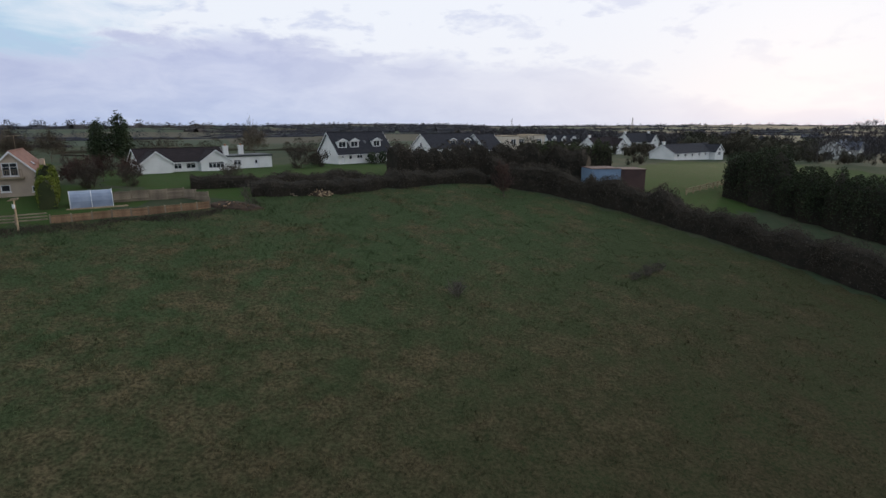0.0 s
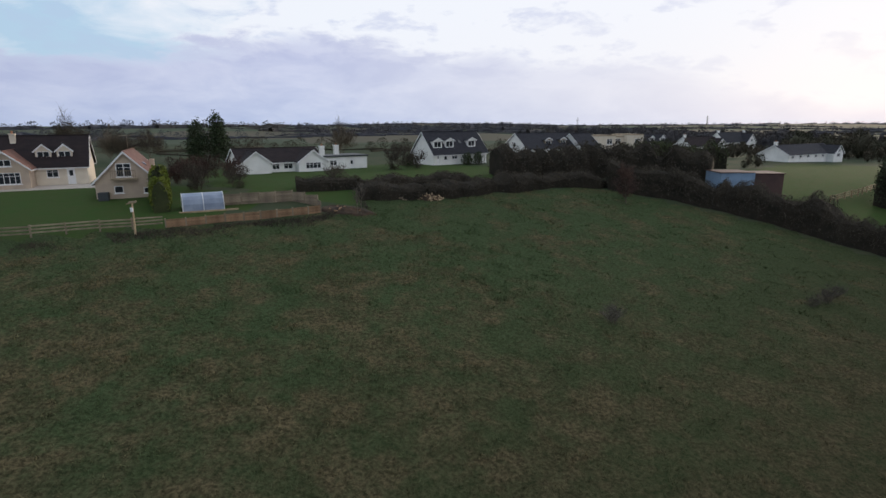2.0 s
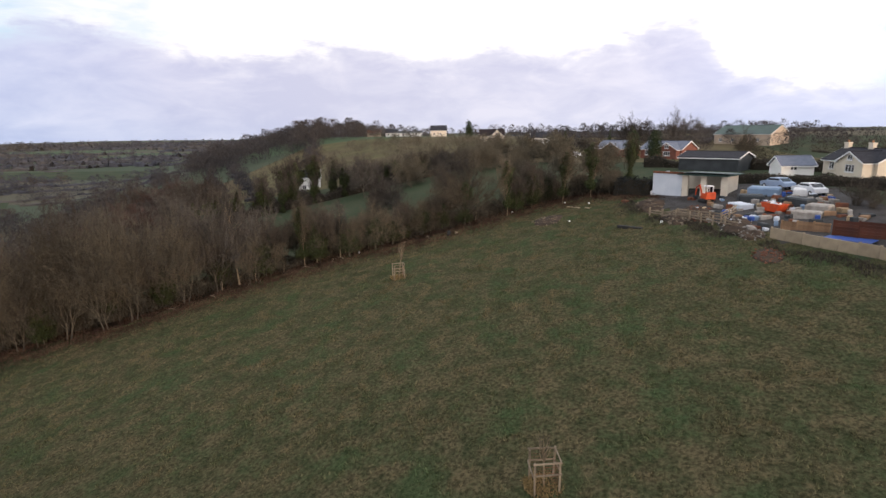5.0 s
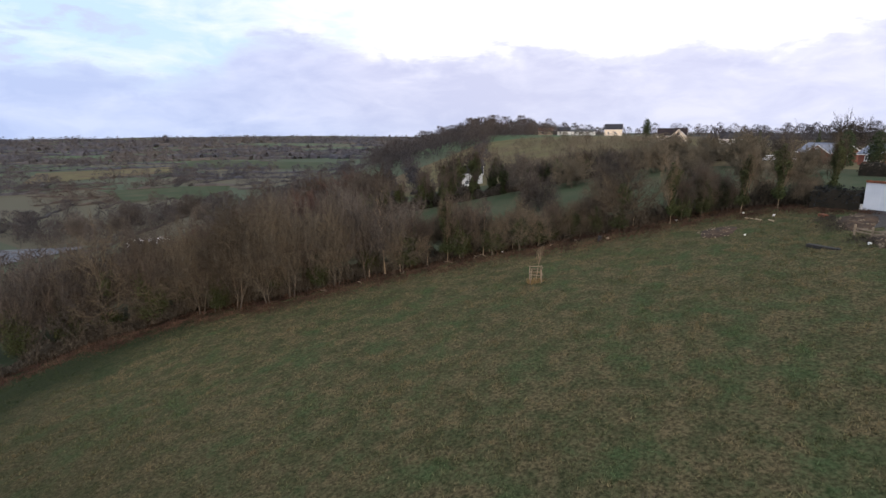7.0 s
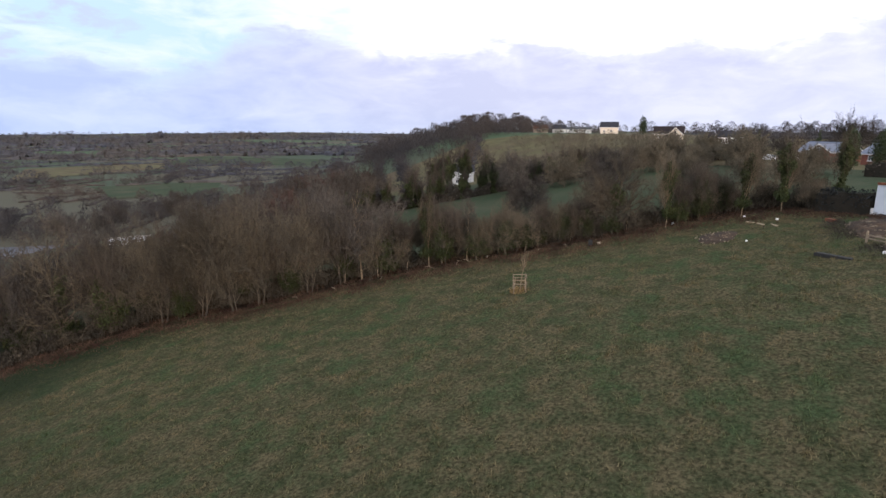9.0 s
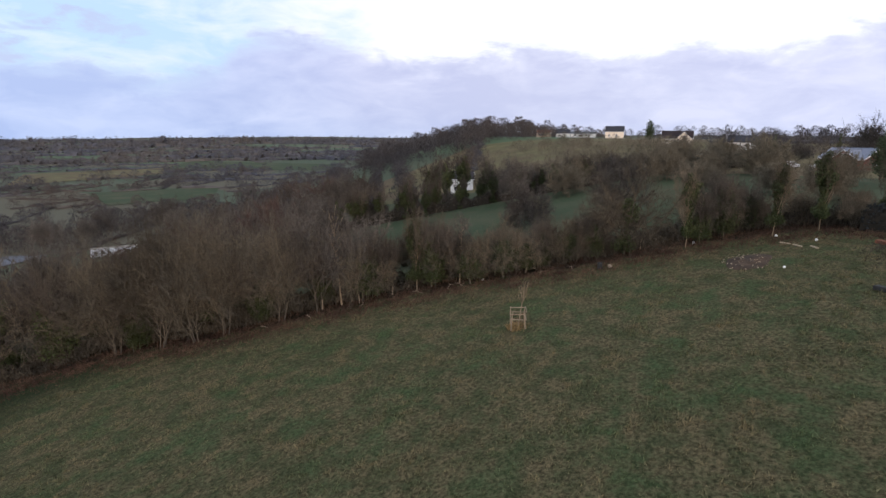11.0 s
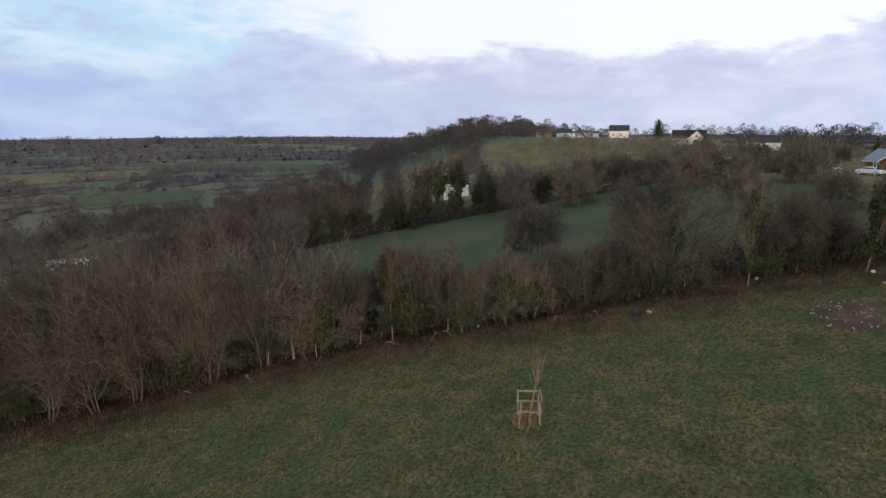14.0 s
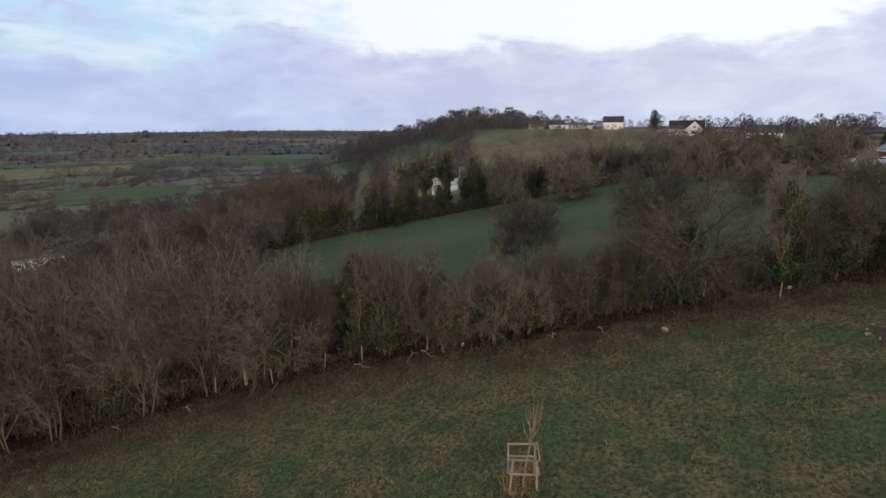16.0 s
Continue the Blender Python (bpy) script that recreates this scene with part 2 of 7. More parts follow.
        l.new(hv.outputs[0], b.inputs["Base Color"])
    else:
        dark = mix(damp.outputs[0], mix(patch.outputs[0], (0.033, 0.030, 0.016), (0.025, 0.029, 0.013)), (0.027, 0.040, 0.016))
        dark = mix(rank_shade.outputs[0], dark, (0.018, 0.022, 0.012))
        l.new(mix(fine.outputs[0], dark, light), b.inputs["Base Color"])
        bp = n.new("ShaderNodeBump")
        bp.inputs["Strength"].default_value, bp.inputs["Distance"].default_value = 1.0, 0.14
        l.new(ft.outputs[0], bp.inputs["Height"])
        l.new(bp.outputs[0], b.inputs["Normal"])
    return m


STRAW, OLIVE, GREEN = (0.132, 0.110, 0.060), (0.068, 0.075, 0.037), (0.060, 0.086, 0.039)
M["pasture"] = pasture_mat("pasture")
M["grass_blade"] = pasture_mat("grass_blade", 0.32)
M["hill_grass"] = mat("hill_grass", (0.132, 0.112, 0.060), (0.072, 0.078, 0.037), 0.12, 0.95, 0.5, 1.0, third=(0.095, 0.072, 0.046), third_scale=0.03, patchy=0.65, detail=10, spec=0.05)
M["track"] = mat("track", (0.060, 0.050, 0.040), (0.035, 0.030, 0.022), 0.8, 0.95, 0.6, 6, spec=0.1)
M["meadow"] = mat("meadow", (0.032, 0.053, 0.028), (0.050, 0.060, 0.036), 0.9, 0.95, 0.9, 3.0, third=(0.074, 0.074, 0.046), third_scale=0.05, third_range=(0.45, 0.7), patchy=0.7, detail=10, spec=0.05)
M["lawn"] = mat("lawn", (0.036, 0.070, 0.018), (0.048, 0.064, 0.022), 0.6, 0.95, 0.6, 9, patchy=0.7, detail=10, spec=0.05)
M["gravel"] = mat("gravel", (0.062, 0.058, 0.058), (0.034, 0.031, 0.028), 0.7, 0.95, 0.6, 14)
M["soil"] = mat("soil", (0.030, 0.022, 0.016), (0.07, 0.045, 0.028), 1.1, 0.95, 0.9, 7)
M["scrub_floor"] = mat("scrub_floor", (0.022, 0.019, 0.013), (0.044, 0.032, 0.021), 0.6, 0.95, 0.8, 4, spec=0.05)
M["bramble"] = mat("bramble", (0.060, 0.033, 0.025), (0.112, 0.072, 0.046), 0.35, 0.9, island=0.45, spec=0.1)
M["bark"] = mat("bark", (0.150, 0.128, 0.098), (0.072, 0.064, 0.052), 2.5, 0.95, 0.7, 12, objrand=0.25, stretch=(1, 1, 0.3), spec=0.1)
M["birch_bark"] = mat("birch_bark", (0.288, 0.232, 0.16), (0.16, 0.12, 0.08), 2.2, 0.9, 0.3, 10, stretch=(1, 1, 0.6), spec=0.1)
M["twig_brown"] = mat("twig_brown", (0.076, 0.062, 0.049), (0.057, 0.050, 0.042), 0.4, 0.95, island=0.35, objrand=0.3, spec=0.1)
M["twig_gold"] = mat("twig_gold", (0.084, 0.071, 0.051), (0.056, 0.050, 0.040), 0.25, 0.95, island=0.4, objrand=0.35, spec=0.1)
M["twig_grey"] = mat("twig_grey", (0.092, 0.081, 0.070), (0.060, 0.054, 0.048), 0.3, 0.95, island=0.4, objrand=0.35, spec=0.1)
M["twig_red"] = mat("twig_red", (0.079, 0.049, 0.039), (0.064, 0.043, 0.038), 0.4, 0.95, island=0.35, objrand=0.2, spec=0.1)
M["ivy"] = mat("ivy", (0.031, 0.043, 0.017), (0.054, 0.062, 0.024), 0.8, 0.65, island=0.5, objrand=0.25, spec=0.15)
M["conifer"] = mat("conifer", (0.030, 0.046, 0.024), (0.046, 0.060, 0.028), 0.8, 0.8, island=0.45, objrand=0.2, spec=0.15)
M["cypress"] = mat("cypress", (0.030, 0.040, 0.022), (0.044, 0.054, 0.026), 0.8, 0.8, island=0.45, spec=0.15)
M["golden"] = mat("golden", (0.14, 0.16, 0.025), (0.09, 0.12, 0.02), 0.8, 0.8, island=0.4, spec=0.15)
M["beech"] = mat("beech", (0.130, 0.052, 0.022), (0.085, 0.036, 0.018), 0.8, 0.85, island=0.45, spec=0.15)
M["dark_hedge"] = mat("dark_hedge", (0.050, 0.045, 0.036), (0.078, 0.066, 0.050), 0.5, 0.9, island=0.5, spec=0.1)
# bluish tint of distance haze is mixed into this base colour
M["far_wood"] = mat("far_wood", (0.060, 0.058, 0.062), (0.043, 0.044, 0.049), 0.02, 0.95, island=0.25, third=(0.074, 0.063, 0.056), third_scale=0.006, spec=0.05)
M["twig_row"] = mat("twig_row", (0.118, 0.096, 0.068), (0.080, 0.070, 0.052), 0.3, 0.95, island=0.4, objrand=0.35, spec=0.1)
M["dark_shrub"] = mat("dark_shrub", (0.046, 0.050, 0.034), (0.070, 0.058, 0.042), 0.08, 0.9, island=0.35, spec=0.1)
M["scrub_twig"] = mat("scrub_twig", (0.122, 0.106, 0.080), (0.088, 0.082, 0.060), 0.05, 0.95, island=0.4, spec=0.05)
# most distant woods: stronger blue haze put into the base colour
M["hazed_wood"] = mat("hazed_wood", (0.070, 0.071, 0.084), (0.050, 0.055, 0.070), 0.01, 0.95, island=0.2, third=(0.078, 0.072, 0.068), third_scale=0.005, spec=0.05)
M["cream"] = mat("cream", (0.68, 0.61, 0.50), (0.61, 0.54, 0.44), 0.8, 0.85, 0.25, 30)
M["white"] = mat("white", (0.82, 0.82, 0.80), (0.72, 0.72, 0.70), 0.6, 0.85, 0.25, 30)
M["yellow"] = mat("yellow", (0.80, 0.48, 0.075), (0.72, 0.42, 0.065), 0.5, 0.85, 0.25, 30)
M["stucco"] = mat("stucco", (0.50, 0.40, 0.31), (0.42, 0.34, 0.27), 0.8, 0.9, 0.35, 20)
M["brickred"] = mat("brickred", (0.20, 0.080, 0.058), (0.15, 0.062, 0.046), 1.5, 0.9, 0.3, 20)
M["slate"] = mat("slate", (0.034, 0.035, 0.043), (0.024, 0.025, 0.031), 1.2, 0.8, 0.4, 18, stretch=(1, 1, 3), spec=0.15)
M["netting"] = mat("netting", (0.016, 0.019, 0.020), (0.026, 0.030, 0.030), 2.0, 0.9, 0.6, 10)
M["fence_red"] = mat("fence_red", (0.105, 0.036, 0.020), (0.075, 0.028, 0.018), 1.2, 0.85, 0.4, 14, objrand=0.25)
M["yellow_leaf"] = mat("yellow_leaf", (0.34, 0.25, 0.06), (0.24, 0.18, 0.05), 0.8, 0.85, island=0.4)
M["slate_blue"] = mat("slate_blue", (0.13, 0.15, 0.20), (0.10, 0.12, 0.165), 1.2, 0.6, 0.4, 18, stretch=(1, 1, 3))
M["tile_brown"] = mat("tile_brown", (0.030, 0.023, 0.024), (0.022, 0.018, 0.020), 1.0, 0.85, 0.5, 18, stretch=(1, 1, 3), spec=0.12)
M["tile_red"] = mat("tile_red", (0.17, 0.085, 0.062), (0.12, 0.062, 0.05), 1.0, 0.75, 0.5, 18, stretch=(1, 1, 3))
M["trim"] = mat("trim_white", (0.80, 0.80, 0.80), (0.72, 0.72, 0.72), 2, 0.5)
M["timber"] = mat("timber", (0.30, 0.19, 0.11), (0.20, 0.12, 0.07), 1.5, 0.85, 0.4, 16, objrand=0.25, stretch=(1, 1, 0.3))
M["timber_grey"] = mat("timber_grey", (0.26, 0.21, 0.15), (0.17, 0.135, 0.10), 1.5, 0.9, 0.4, 16, objrand=0.25)
M["timber_pale"] = mat("timber_pale", (0.42, 0.32, 0.20), (0.30, 0.22, 0.14), 2.0, 0.9, 0.4, 16, objrand=0.2)
M["concrete"] = mat("concrete", (0.36, 0.29, 0.20), (0.25, 0.20, 0.14), 0.9, 0.9, 0.3, 12, objrand=0.12)
M["stone"] = mat("stone", (0.34, 0.32, 0.29), (0.22, 0.20, 0.18), 2.0, 0.9, 0.5, 10, objrand=0.25)
M["paving"] = mat("paving", (0.40, 0.36, 0.32), (0.32, 0.29, 0.26), 0.8, 0.9, 0.2, 8, objrand=0.1)
M["sheet_green"] = mat("sheet_green", (0.045, 0.085, 0.075), (0.035, 0.065, 0.06), 0.4, 0.5, 0.2, 6, metal=0.2)
M["sheet_dark"] = mat("sheet_dark", (0.030, 0.036, 0.040), (0.055, 0.062, 0.068), 0.5, 0.6, 0.2, 6, metal=0.2)
M["sheet_blue"] = mat("sheet_blue", (0.22, 0.31, 0.44), (0.17, 0.25, 0.36), 0.6, 0.5, 0.2, 5)
M["sheet_brown"] = mat("sheet_brown", (0.085, 0.050, 0.045), (0.06, 0.036, 0.034), 0.6, 0.7, 0.2, 5)
M["white_sheet"] = mat("white_sheet", (0.62, 0.66, 0.72), (0.50, 0.55, 0.62), 0.4, 0.6, 0.2, 4)
M["orange"] = mat("orange_paint", (0.62, 0.085, 0.022), (0.45, 0.06, 0.02), 1.2, 0.5)
M["blue"] = mat("blue_plastic", (0.03, 0.08, 0.32), (0.02, 0.06, 0.22), 1.2, 0.5)
M["car_blue"] = mat("car_blue", (0.30, 0.38, 0.52), (0.26, 0.34, 0.48), 1.0, 0.3)
M["car_white"] = mat("car_white", (0.66, 0.67, 0.70), (0.58, 0.60, 0.63), 1.0, 0.3)
M["rubber"] = mat("rubber", (0.02, 0.02, 0.02), (0.03, 0.03, 0.03), 4, 0.8)
M["rust"] = mat("rust", (0.19, 0.07, 0.035), (0.10, 0.045, 0.03), 1.5, 0.9, 0.4, 8)
M["poly"] = mat("poly_film", (0.27, 0.32, 0.41), (0.18, 0.22, 0.30), 0.8, 0.35, 0.3, 3)
M["asphalt"] = mat("asphalt", (0.10, 0.11, 0.13), (0.075, 0.08, 0.095), 0.3, 0.85)
M["plaster_pot"] = mat("clay_pot", (0.40, 0.18, 0.09), (0.3, 0.13, 0.07), 2, 0.8)
M["grass_dry"] = mat("grass_dry", (0.29, 0.21, 0.10), (0.19, 0.14, 0.065), 1.5, 0.95, island=0.4, spec=0.1)


def glass_mat():
    m = bpy.data.materials.new("window_glass")
    m.use_nodes = True
    b = m.node_tree.nodes["Principled BSDF"]
    b.inputs["Base Color"].default_value = (0.02, 0.025, 0.032, 1)
    b.inputs["Roughness"].default_value = 0.06
    b.inputs["Specular IOR Level"].default_value = 0.6
    return m


# hedge core: shade inside the hedge is put into this near-black colour
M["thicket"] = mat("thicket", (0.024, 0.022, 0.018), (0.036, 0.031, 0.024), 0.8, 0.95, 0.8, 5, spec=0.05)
M["glass"] = glass_mat()


def parcel_mat():
    """Far fields: parcels of green, straw and brown, with softer mottling inside each."""
    m = mat("far_fields", (0.060, 0.070, 0.048), (0.078, 0.076, 0.056), 0.02, 0.95, spec=0.05)
    n, l = m.node_tree.nodes, m.node_tree.links
    b = n["Principled BSDF"]
    co = n.new("ShaderNodeTexCoord")
    v = n.new("ShaderNodeTexVoronoi")
    v.inputs["Scale"].default_value = 0.0085
    mp = n.new("ShaderNodeMapping")
    mp.inputs["Scale"].default_value, mp.inputs["Rotation"].default_value = (1.0, 0.55, 1.0), (0, 0, 0.6)
    l.new(co.outputs["Object"], mp.inputs[0])
    l.new(mp.outputs[0], v.inputs["Vector"])
    sp = n.new("ShaderNodeSeparateColor")
    l.new(v.outputs["Color"], sp.inputs[0])
    r = n.new("ShaderNodeValToRGB")
    stops = [(0.0, (0.060, 0.082, 0.054, 1)), (0.3, (0.076, 0.090, 0.062, 1)), (0.55, (0.100, 0.092, 0.068, 1)), (0.75, (0.120, 0.104, 0.074, 1)), (0.9, (0.066, 0.108, 0.058, 1))]
    while len(r.color_ramp.elements) < len(stops):
        r.color_ramp.elements.new(0.5)
    for e, (p, c) in zip(r.color_ramp.elements, stops):
        e.position, e.color = p, c
    r.color_ramp.interpolation = "CONSTANT"
    l.new(sp.outputs[0], r.inputs[0])
    x = n.new("ShaderNodeMix")
    x.data_type, x.blend_type = "RGBA", "MIX"
    x.inputs[0].default_value = 0.7
    l.new(b.inputs["Base Color"].links[0].from_socket, x.inputs[6])
    l.new(r.outputs[0], x.inputs[7])
    l.new(x.outputs[2], b.inputs["Base Color"])
    return m


M["far_fields"] = parcel_mat()

# ---------------------------------------------------------------- lie of the land
def smin(a, b, k):
    t = min(1.0, max(0.0, 0.5 + 0.5 * (b - a) / k))
    return b * (1 - t) + a * t - k * t * (1 - t)


def sstep(a, b, x):
    t = min(1.0, max(0.0, (x - a) / (b - a)))
    return t * t * (3 - 2 * t)


def ground_z(x, y):
    """A tilted pasture below a level terrace of houses, a rounded hill to the west, a broad valley to the south."""
    slope = -7.07 - 0.108 * x + 0.161 * y
    slope += 12.0 * math.exp(-((x + 370) ** 2 + (y + 170) ** 2) / 12800.0)
    top = 8.4 - 0.03 * max(x + 20, 0) * sstep(0, 120, y) - 1.2 * sstep(150, 260, y) + 4.8 * sstep(-180, -320, x)
    top = top - sstep(350, 900, -x) * 14
    z = -smin(-smin(slope, max(top, -2 if y > 100 else -20), 2.5), 28.0, 6.0)
    far = math.hypot(x, y)
    if far > 350:
        n = noise.noise((x * 0.0009, y * 0.0009, 3.0)) + 0.3 * noise.noise((x * 0.002, y * 0.002, 7.0))
        z += sstep(350, 2200, far) * n * 9
    elif far < 160:
        z += 0.10 * noise.noise((x * 0.35, y * 0.35, 0.0)) + 0.05 * noise.noise((x * 1.1, y * 1.1, 5.0))
    return z


class Shape:
    """Gathers vertices and faces for one mesh."""

    def __init__(self):
        self.v, self.f = [], []

    def poly(self, *pts):
        i = len(self.v)
        self.v.extend(tuple(p) for p in pts)
        self.f.append(tuple(range(i, i + len(pts))))

    def box(self, x0, x1, y0, y1, z0, z1, m=None):
        pts = [(x, y, z) for z in (z0, z1) for x, y in ((x0, y0), (x1, y0), (x1, y1), (x0, y1))]
        if m:
            pts = [tuple(m @ Vector(p)) for p in pts]
        i = len(self.v)
        self.v.extend(pts)
        self.f.extend(tuple(i + k for k in q) for q in ((3, 2, 1, 0), (4, 5, 6, 7), (0, 1, 5, 4), (1, 2, 6, 5), (2, 3, 7, 6), (3, 0, 4, 7)))
        return self

    def tube(self, pts, radii, sides=5, cap=True):
        pts = [Vector(p) for p in pts]
        i = len(self.v)
        for k, (p, r) in enumerate(zip(pts, radii)):
            a = pts[min(k + 1, len(pts) - 1)] - pts[max(k - 1, 0)]
            a.normalize()
            u = a.cross(Vector((0, 0, 1)) if abs(a.z) < 0.9 else Vector((1, 0, 0))).normalized()
            w = a.cross(u)
            for s in range(sides):
                q = 2 * math.pi * s / sides
                self.v.append(tuple(p + (u * math.cos(q) + w * math.sin(q)) * r))
        for k in range(len(pts) - 1):
            for s in range(sides):
                b, c = i + k * sides + s, i + k * sides + (s + 1) % sides
                self.f.append((b, c, c + sides, b + sides))
        if cap:
            self.f.append(tuple(i + s for s in reversed(range(sides))))
            e = i + (len(pts) - 1) * sides
            self.f.append(tuple(e + s for s in range(sides)))
        return self

    def spike(self, a, d, r):
        """A twig: a three-sided cone from a along d."""
        u = d.cross(Vector((0.3, 0.2, 1)))
        if u.length < 1e-5:
            u = Vector((1, 0, 0))
        u.normalize()
        w = d.normalized().cross(u)
        i = len(self.v)
        self.v.extend((tuple(a + u * r), tuple(a - u * r * 0.5 + w * r * 0.87), tuple(a - u * r * 0.5 - w * r * 0.87), tuple(a + d)))
        self.f.extend(((i, i + 1, i + 3), (i + 1, i + 2, i + 3), (i + 2, i, i + 3)))

    def leaf(self, c, s, rnd):
        """A small bent leaf or spray: two triangles that share an edge."""
        d = Vector((rnd.gauss(0, 1), rnd.gauss(0, 1), rnd.gauss(0, 0.8))).normalized() * s
        e = Vector((rnd.gauss(0, 1), rnd.gauss(0, 1), rnd.gauss(0, 1))).cross(d).normalized() * s * 0.45
        n = d.cross(e).normalized() * s * 0.25
        i = len(self.v)
        self.v.extend((tuple(c - d * 0.5), tuple(c + e + n), tuple(c + d * 0.5), tuple(c - e + n)))
        self.f.extend(((i, i + 1, i + 2), (i, i + 2, i + 3)))

    def mesh(self, name):
        me = bpy.data.meshes.new(name)
        me.from_pydata(self.v, [], self.f)
        me.update()
        return me


def part(name, shape, material, parent=None, label="", m=None):
    """One mesh object, under a thing or under a part."""
    me = shape.mesh(name) if isinstance(shape, Shape) else shape
    if not me.materials:
        me.materials.append(M[material] if isinstance(material, str) else material)
    ob = new(name, me)
    if parent:
        ob.parent = parent
    if m:
        ob.matrix_basis = m
    if label:
        tagged(ob, label)
    return ob


def thing(name, label, category, group="", m=None):
    ob = new(name)
    ob.empty_display_size = 0.3
    if m:
        ob.matrix_basis = m
    return tagged(ob, label, category, group)


def spot(x, y, turn=0.0, dz=0.0):
    return pose(x, y, ground_z(x, y) + dz, 0, 0, turn)


# ---------------------------------------------------------------- ground
def inside(x, y, ring):
    hit, j = False, len(ring) - 1
    for i in range(len(ring)):
        (xi, yi), (xj, yj) = ring[i], ring[j]
        if (yi > y) != (yj > y) and x < (xj - xi) * (y - yi) / (yj - yi) + xi:
            hit = not hit
        j = i
    return hit


EDGE = [(-30, -62), (-49, -61), (-61, -55), (-68, -43), (-77, -35), (-86, -24), (-92, -11), (-100, -2), (-104, 9), (-101, 17)]
FIELD = EDGE + [(-90, 19), (-75, 27.6), (-61.4, 37.1), (-61.7, 42.4), (-40, 56.8), (-28, 65), (-24.5, 72.6), (-7, 83), (1.3, 89.4), (8.5, 90), (22, 84),
                (29, 79), (37.5, 71), (47, 58.6), (75, 22), (40, -40)]
LAWN_A = [(-61.7, 42.4), (-40, 56.8), (-34, 68), (-44, 73), (-62, 78), (-76, 69)]
LAWN_B = [(-60, 95), (-44, 74), (-27, 70), (-7, 84), (5, 104), (-12, 112), (-30, 112)]
YARD = [(-101, 18), (-90, 19), (-75, 27.6), (-64, 40), (-72, 44), (-84, 40), (-95, 41), (-103, 30)]
PADDOCK = [(26, 96), (42, 126), (66, 158), (100, 152), (150, 110), (104, 60), (58, 97), (44, 86)]
GREEN_FIELD = [(-389, -648), (-498, -468), (-590, -560), (-530, -819)]
TAN_FIELD = [(-200, -542), (-355, -577), (-407, -675), (-264, -690)]
NEAR_FIELD = [(-190, -345), (-250, -330), (-300, -395), (-215, -430)]
STRIP = EDGE + [(-108, 20), (-112, 8), (-108, -6), (-99, -16), (-93, -28), (-84, -40), (-75, -49), (-68, -60), (-52, -68), (-30, -70)]


def build_ground():
    def axis(lo, hi, step):
        a = list(np.arange(lo, hi + 0.01, step))
        s, x = step, hi
        while x < 4200:
            s *= 1.07
            x += s
            a.append(x)
        s, x = step, lo
        while x > -4200:
            s *= 1.07
            x -= s
            a.insert(0, x)
        return a
    xs, ys = axis(-125, 60, 2.0), axis(-80, 112, 2.0)
    nx = len(xs)
    verts = [(x, y, ground_z(x, y)) for y in ys for x in xs]
    faces = [(j * nx + i, j * nx + i + 1, (j + 1) * nx + i + 1, (j + 1) * nx + i) for j in range(len(ys) - 1) for i in range(nx - 1)]
    me = bpy.data.meshes.new("ground")
    me.from_pydata(verts, [], faces)
    for k in ("pasture", "meadow", "lawn", "gravel", "scrub_floor", "far_fields", "hill_grass"):
        me.materials.append(M[k])
    for p, q in zip(me.polygons, faces):
        x, y = (verts[q[0]][0] + verts[q[2]][0]) / 2, (verts[q[0]][1] + verts[q[2]][1]) / 2
        k = 1 if math.hypot(x + 60, y - 20) < 230 and y > -130 else 5
        if -300 < x < -150 and -150 < y < 60 and x < -165 + 0.15 * abs(y + 40) + 12 * noise.noise((x * 0.03, y * 0.03, 2.0)) and ground_z(x, y) > -16:
            k = 6
        if -130 < x < 80 and -80 < y < 115:
            k = 4 if inside(x, y, STRIP) else 0 if inside(x, y, FIELD) else 2 if inside(x, y, LAWN_A) or inside(x, y, LAWN_B) else 3 if inside(x, y, YARD) else 1
        if k in (1, 5) and x > 20 and inside(x, y, PADDOCK):
            k = 2
        p.material_index = k
        p.use_smooth = True
    ob = new("ground", me)
    return tagged(ob, "rolling winter pasture, lawns and far valley meadows", "ground", kind="structure")


build_ground()

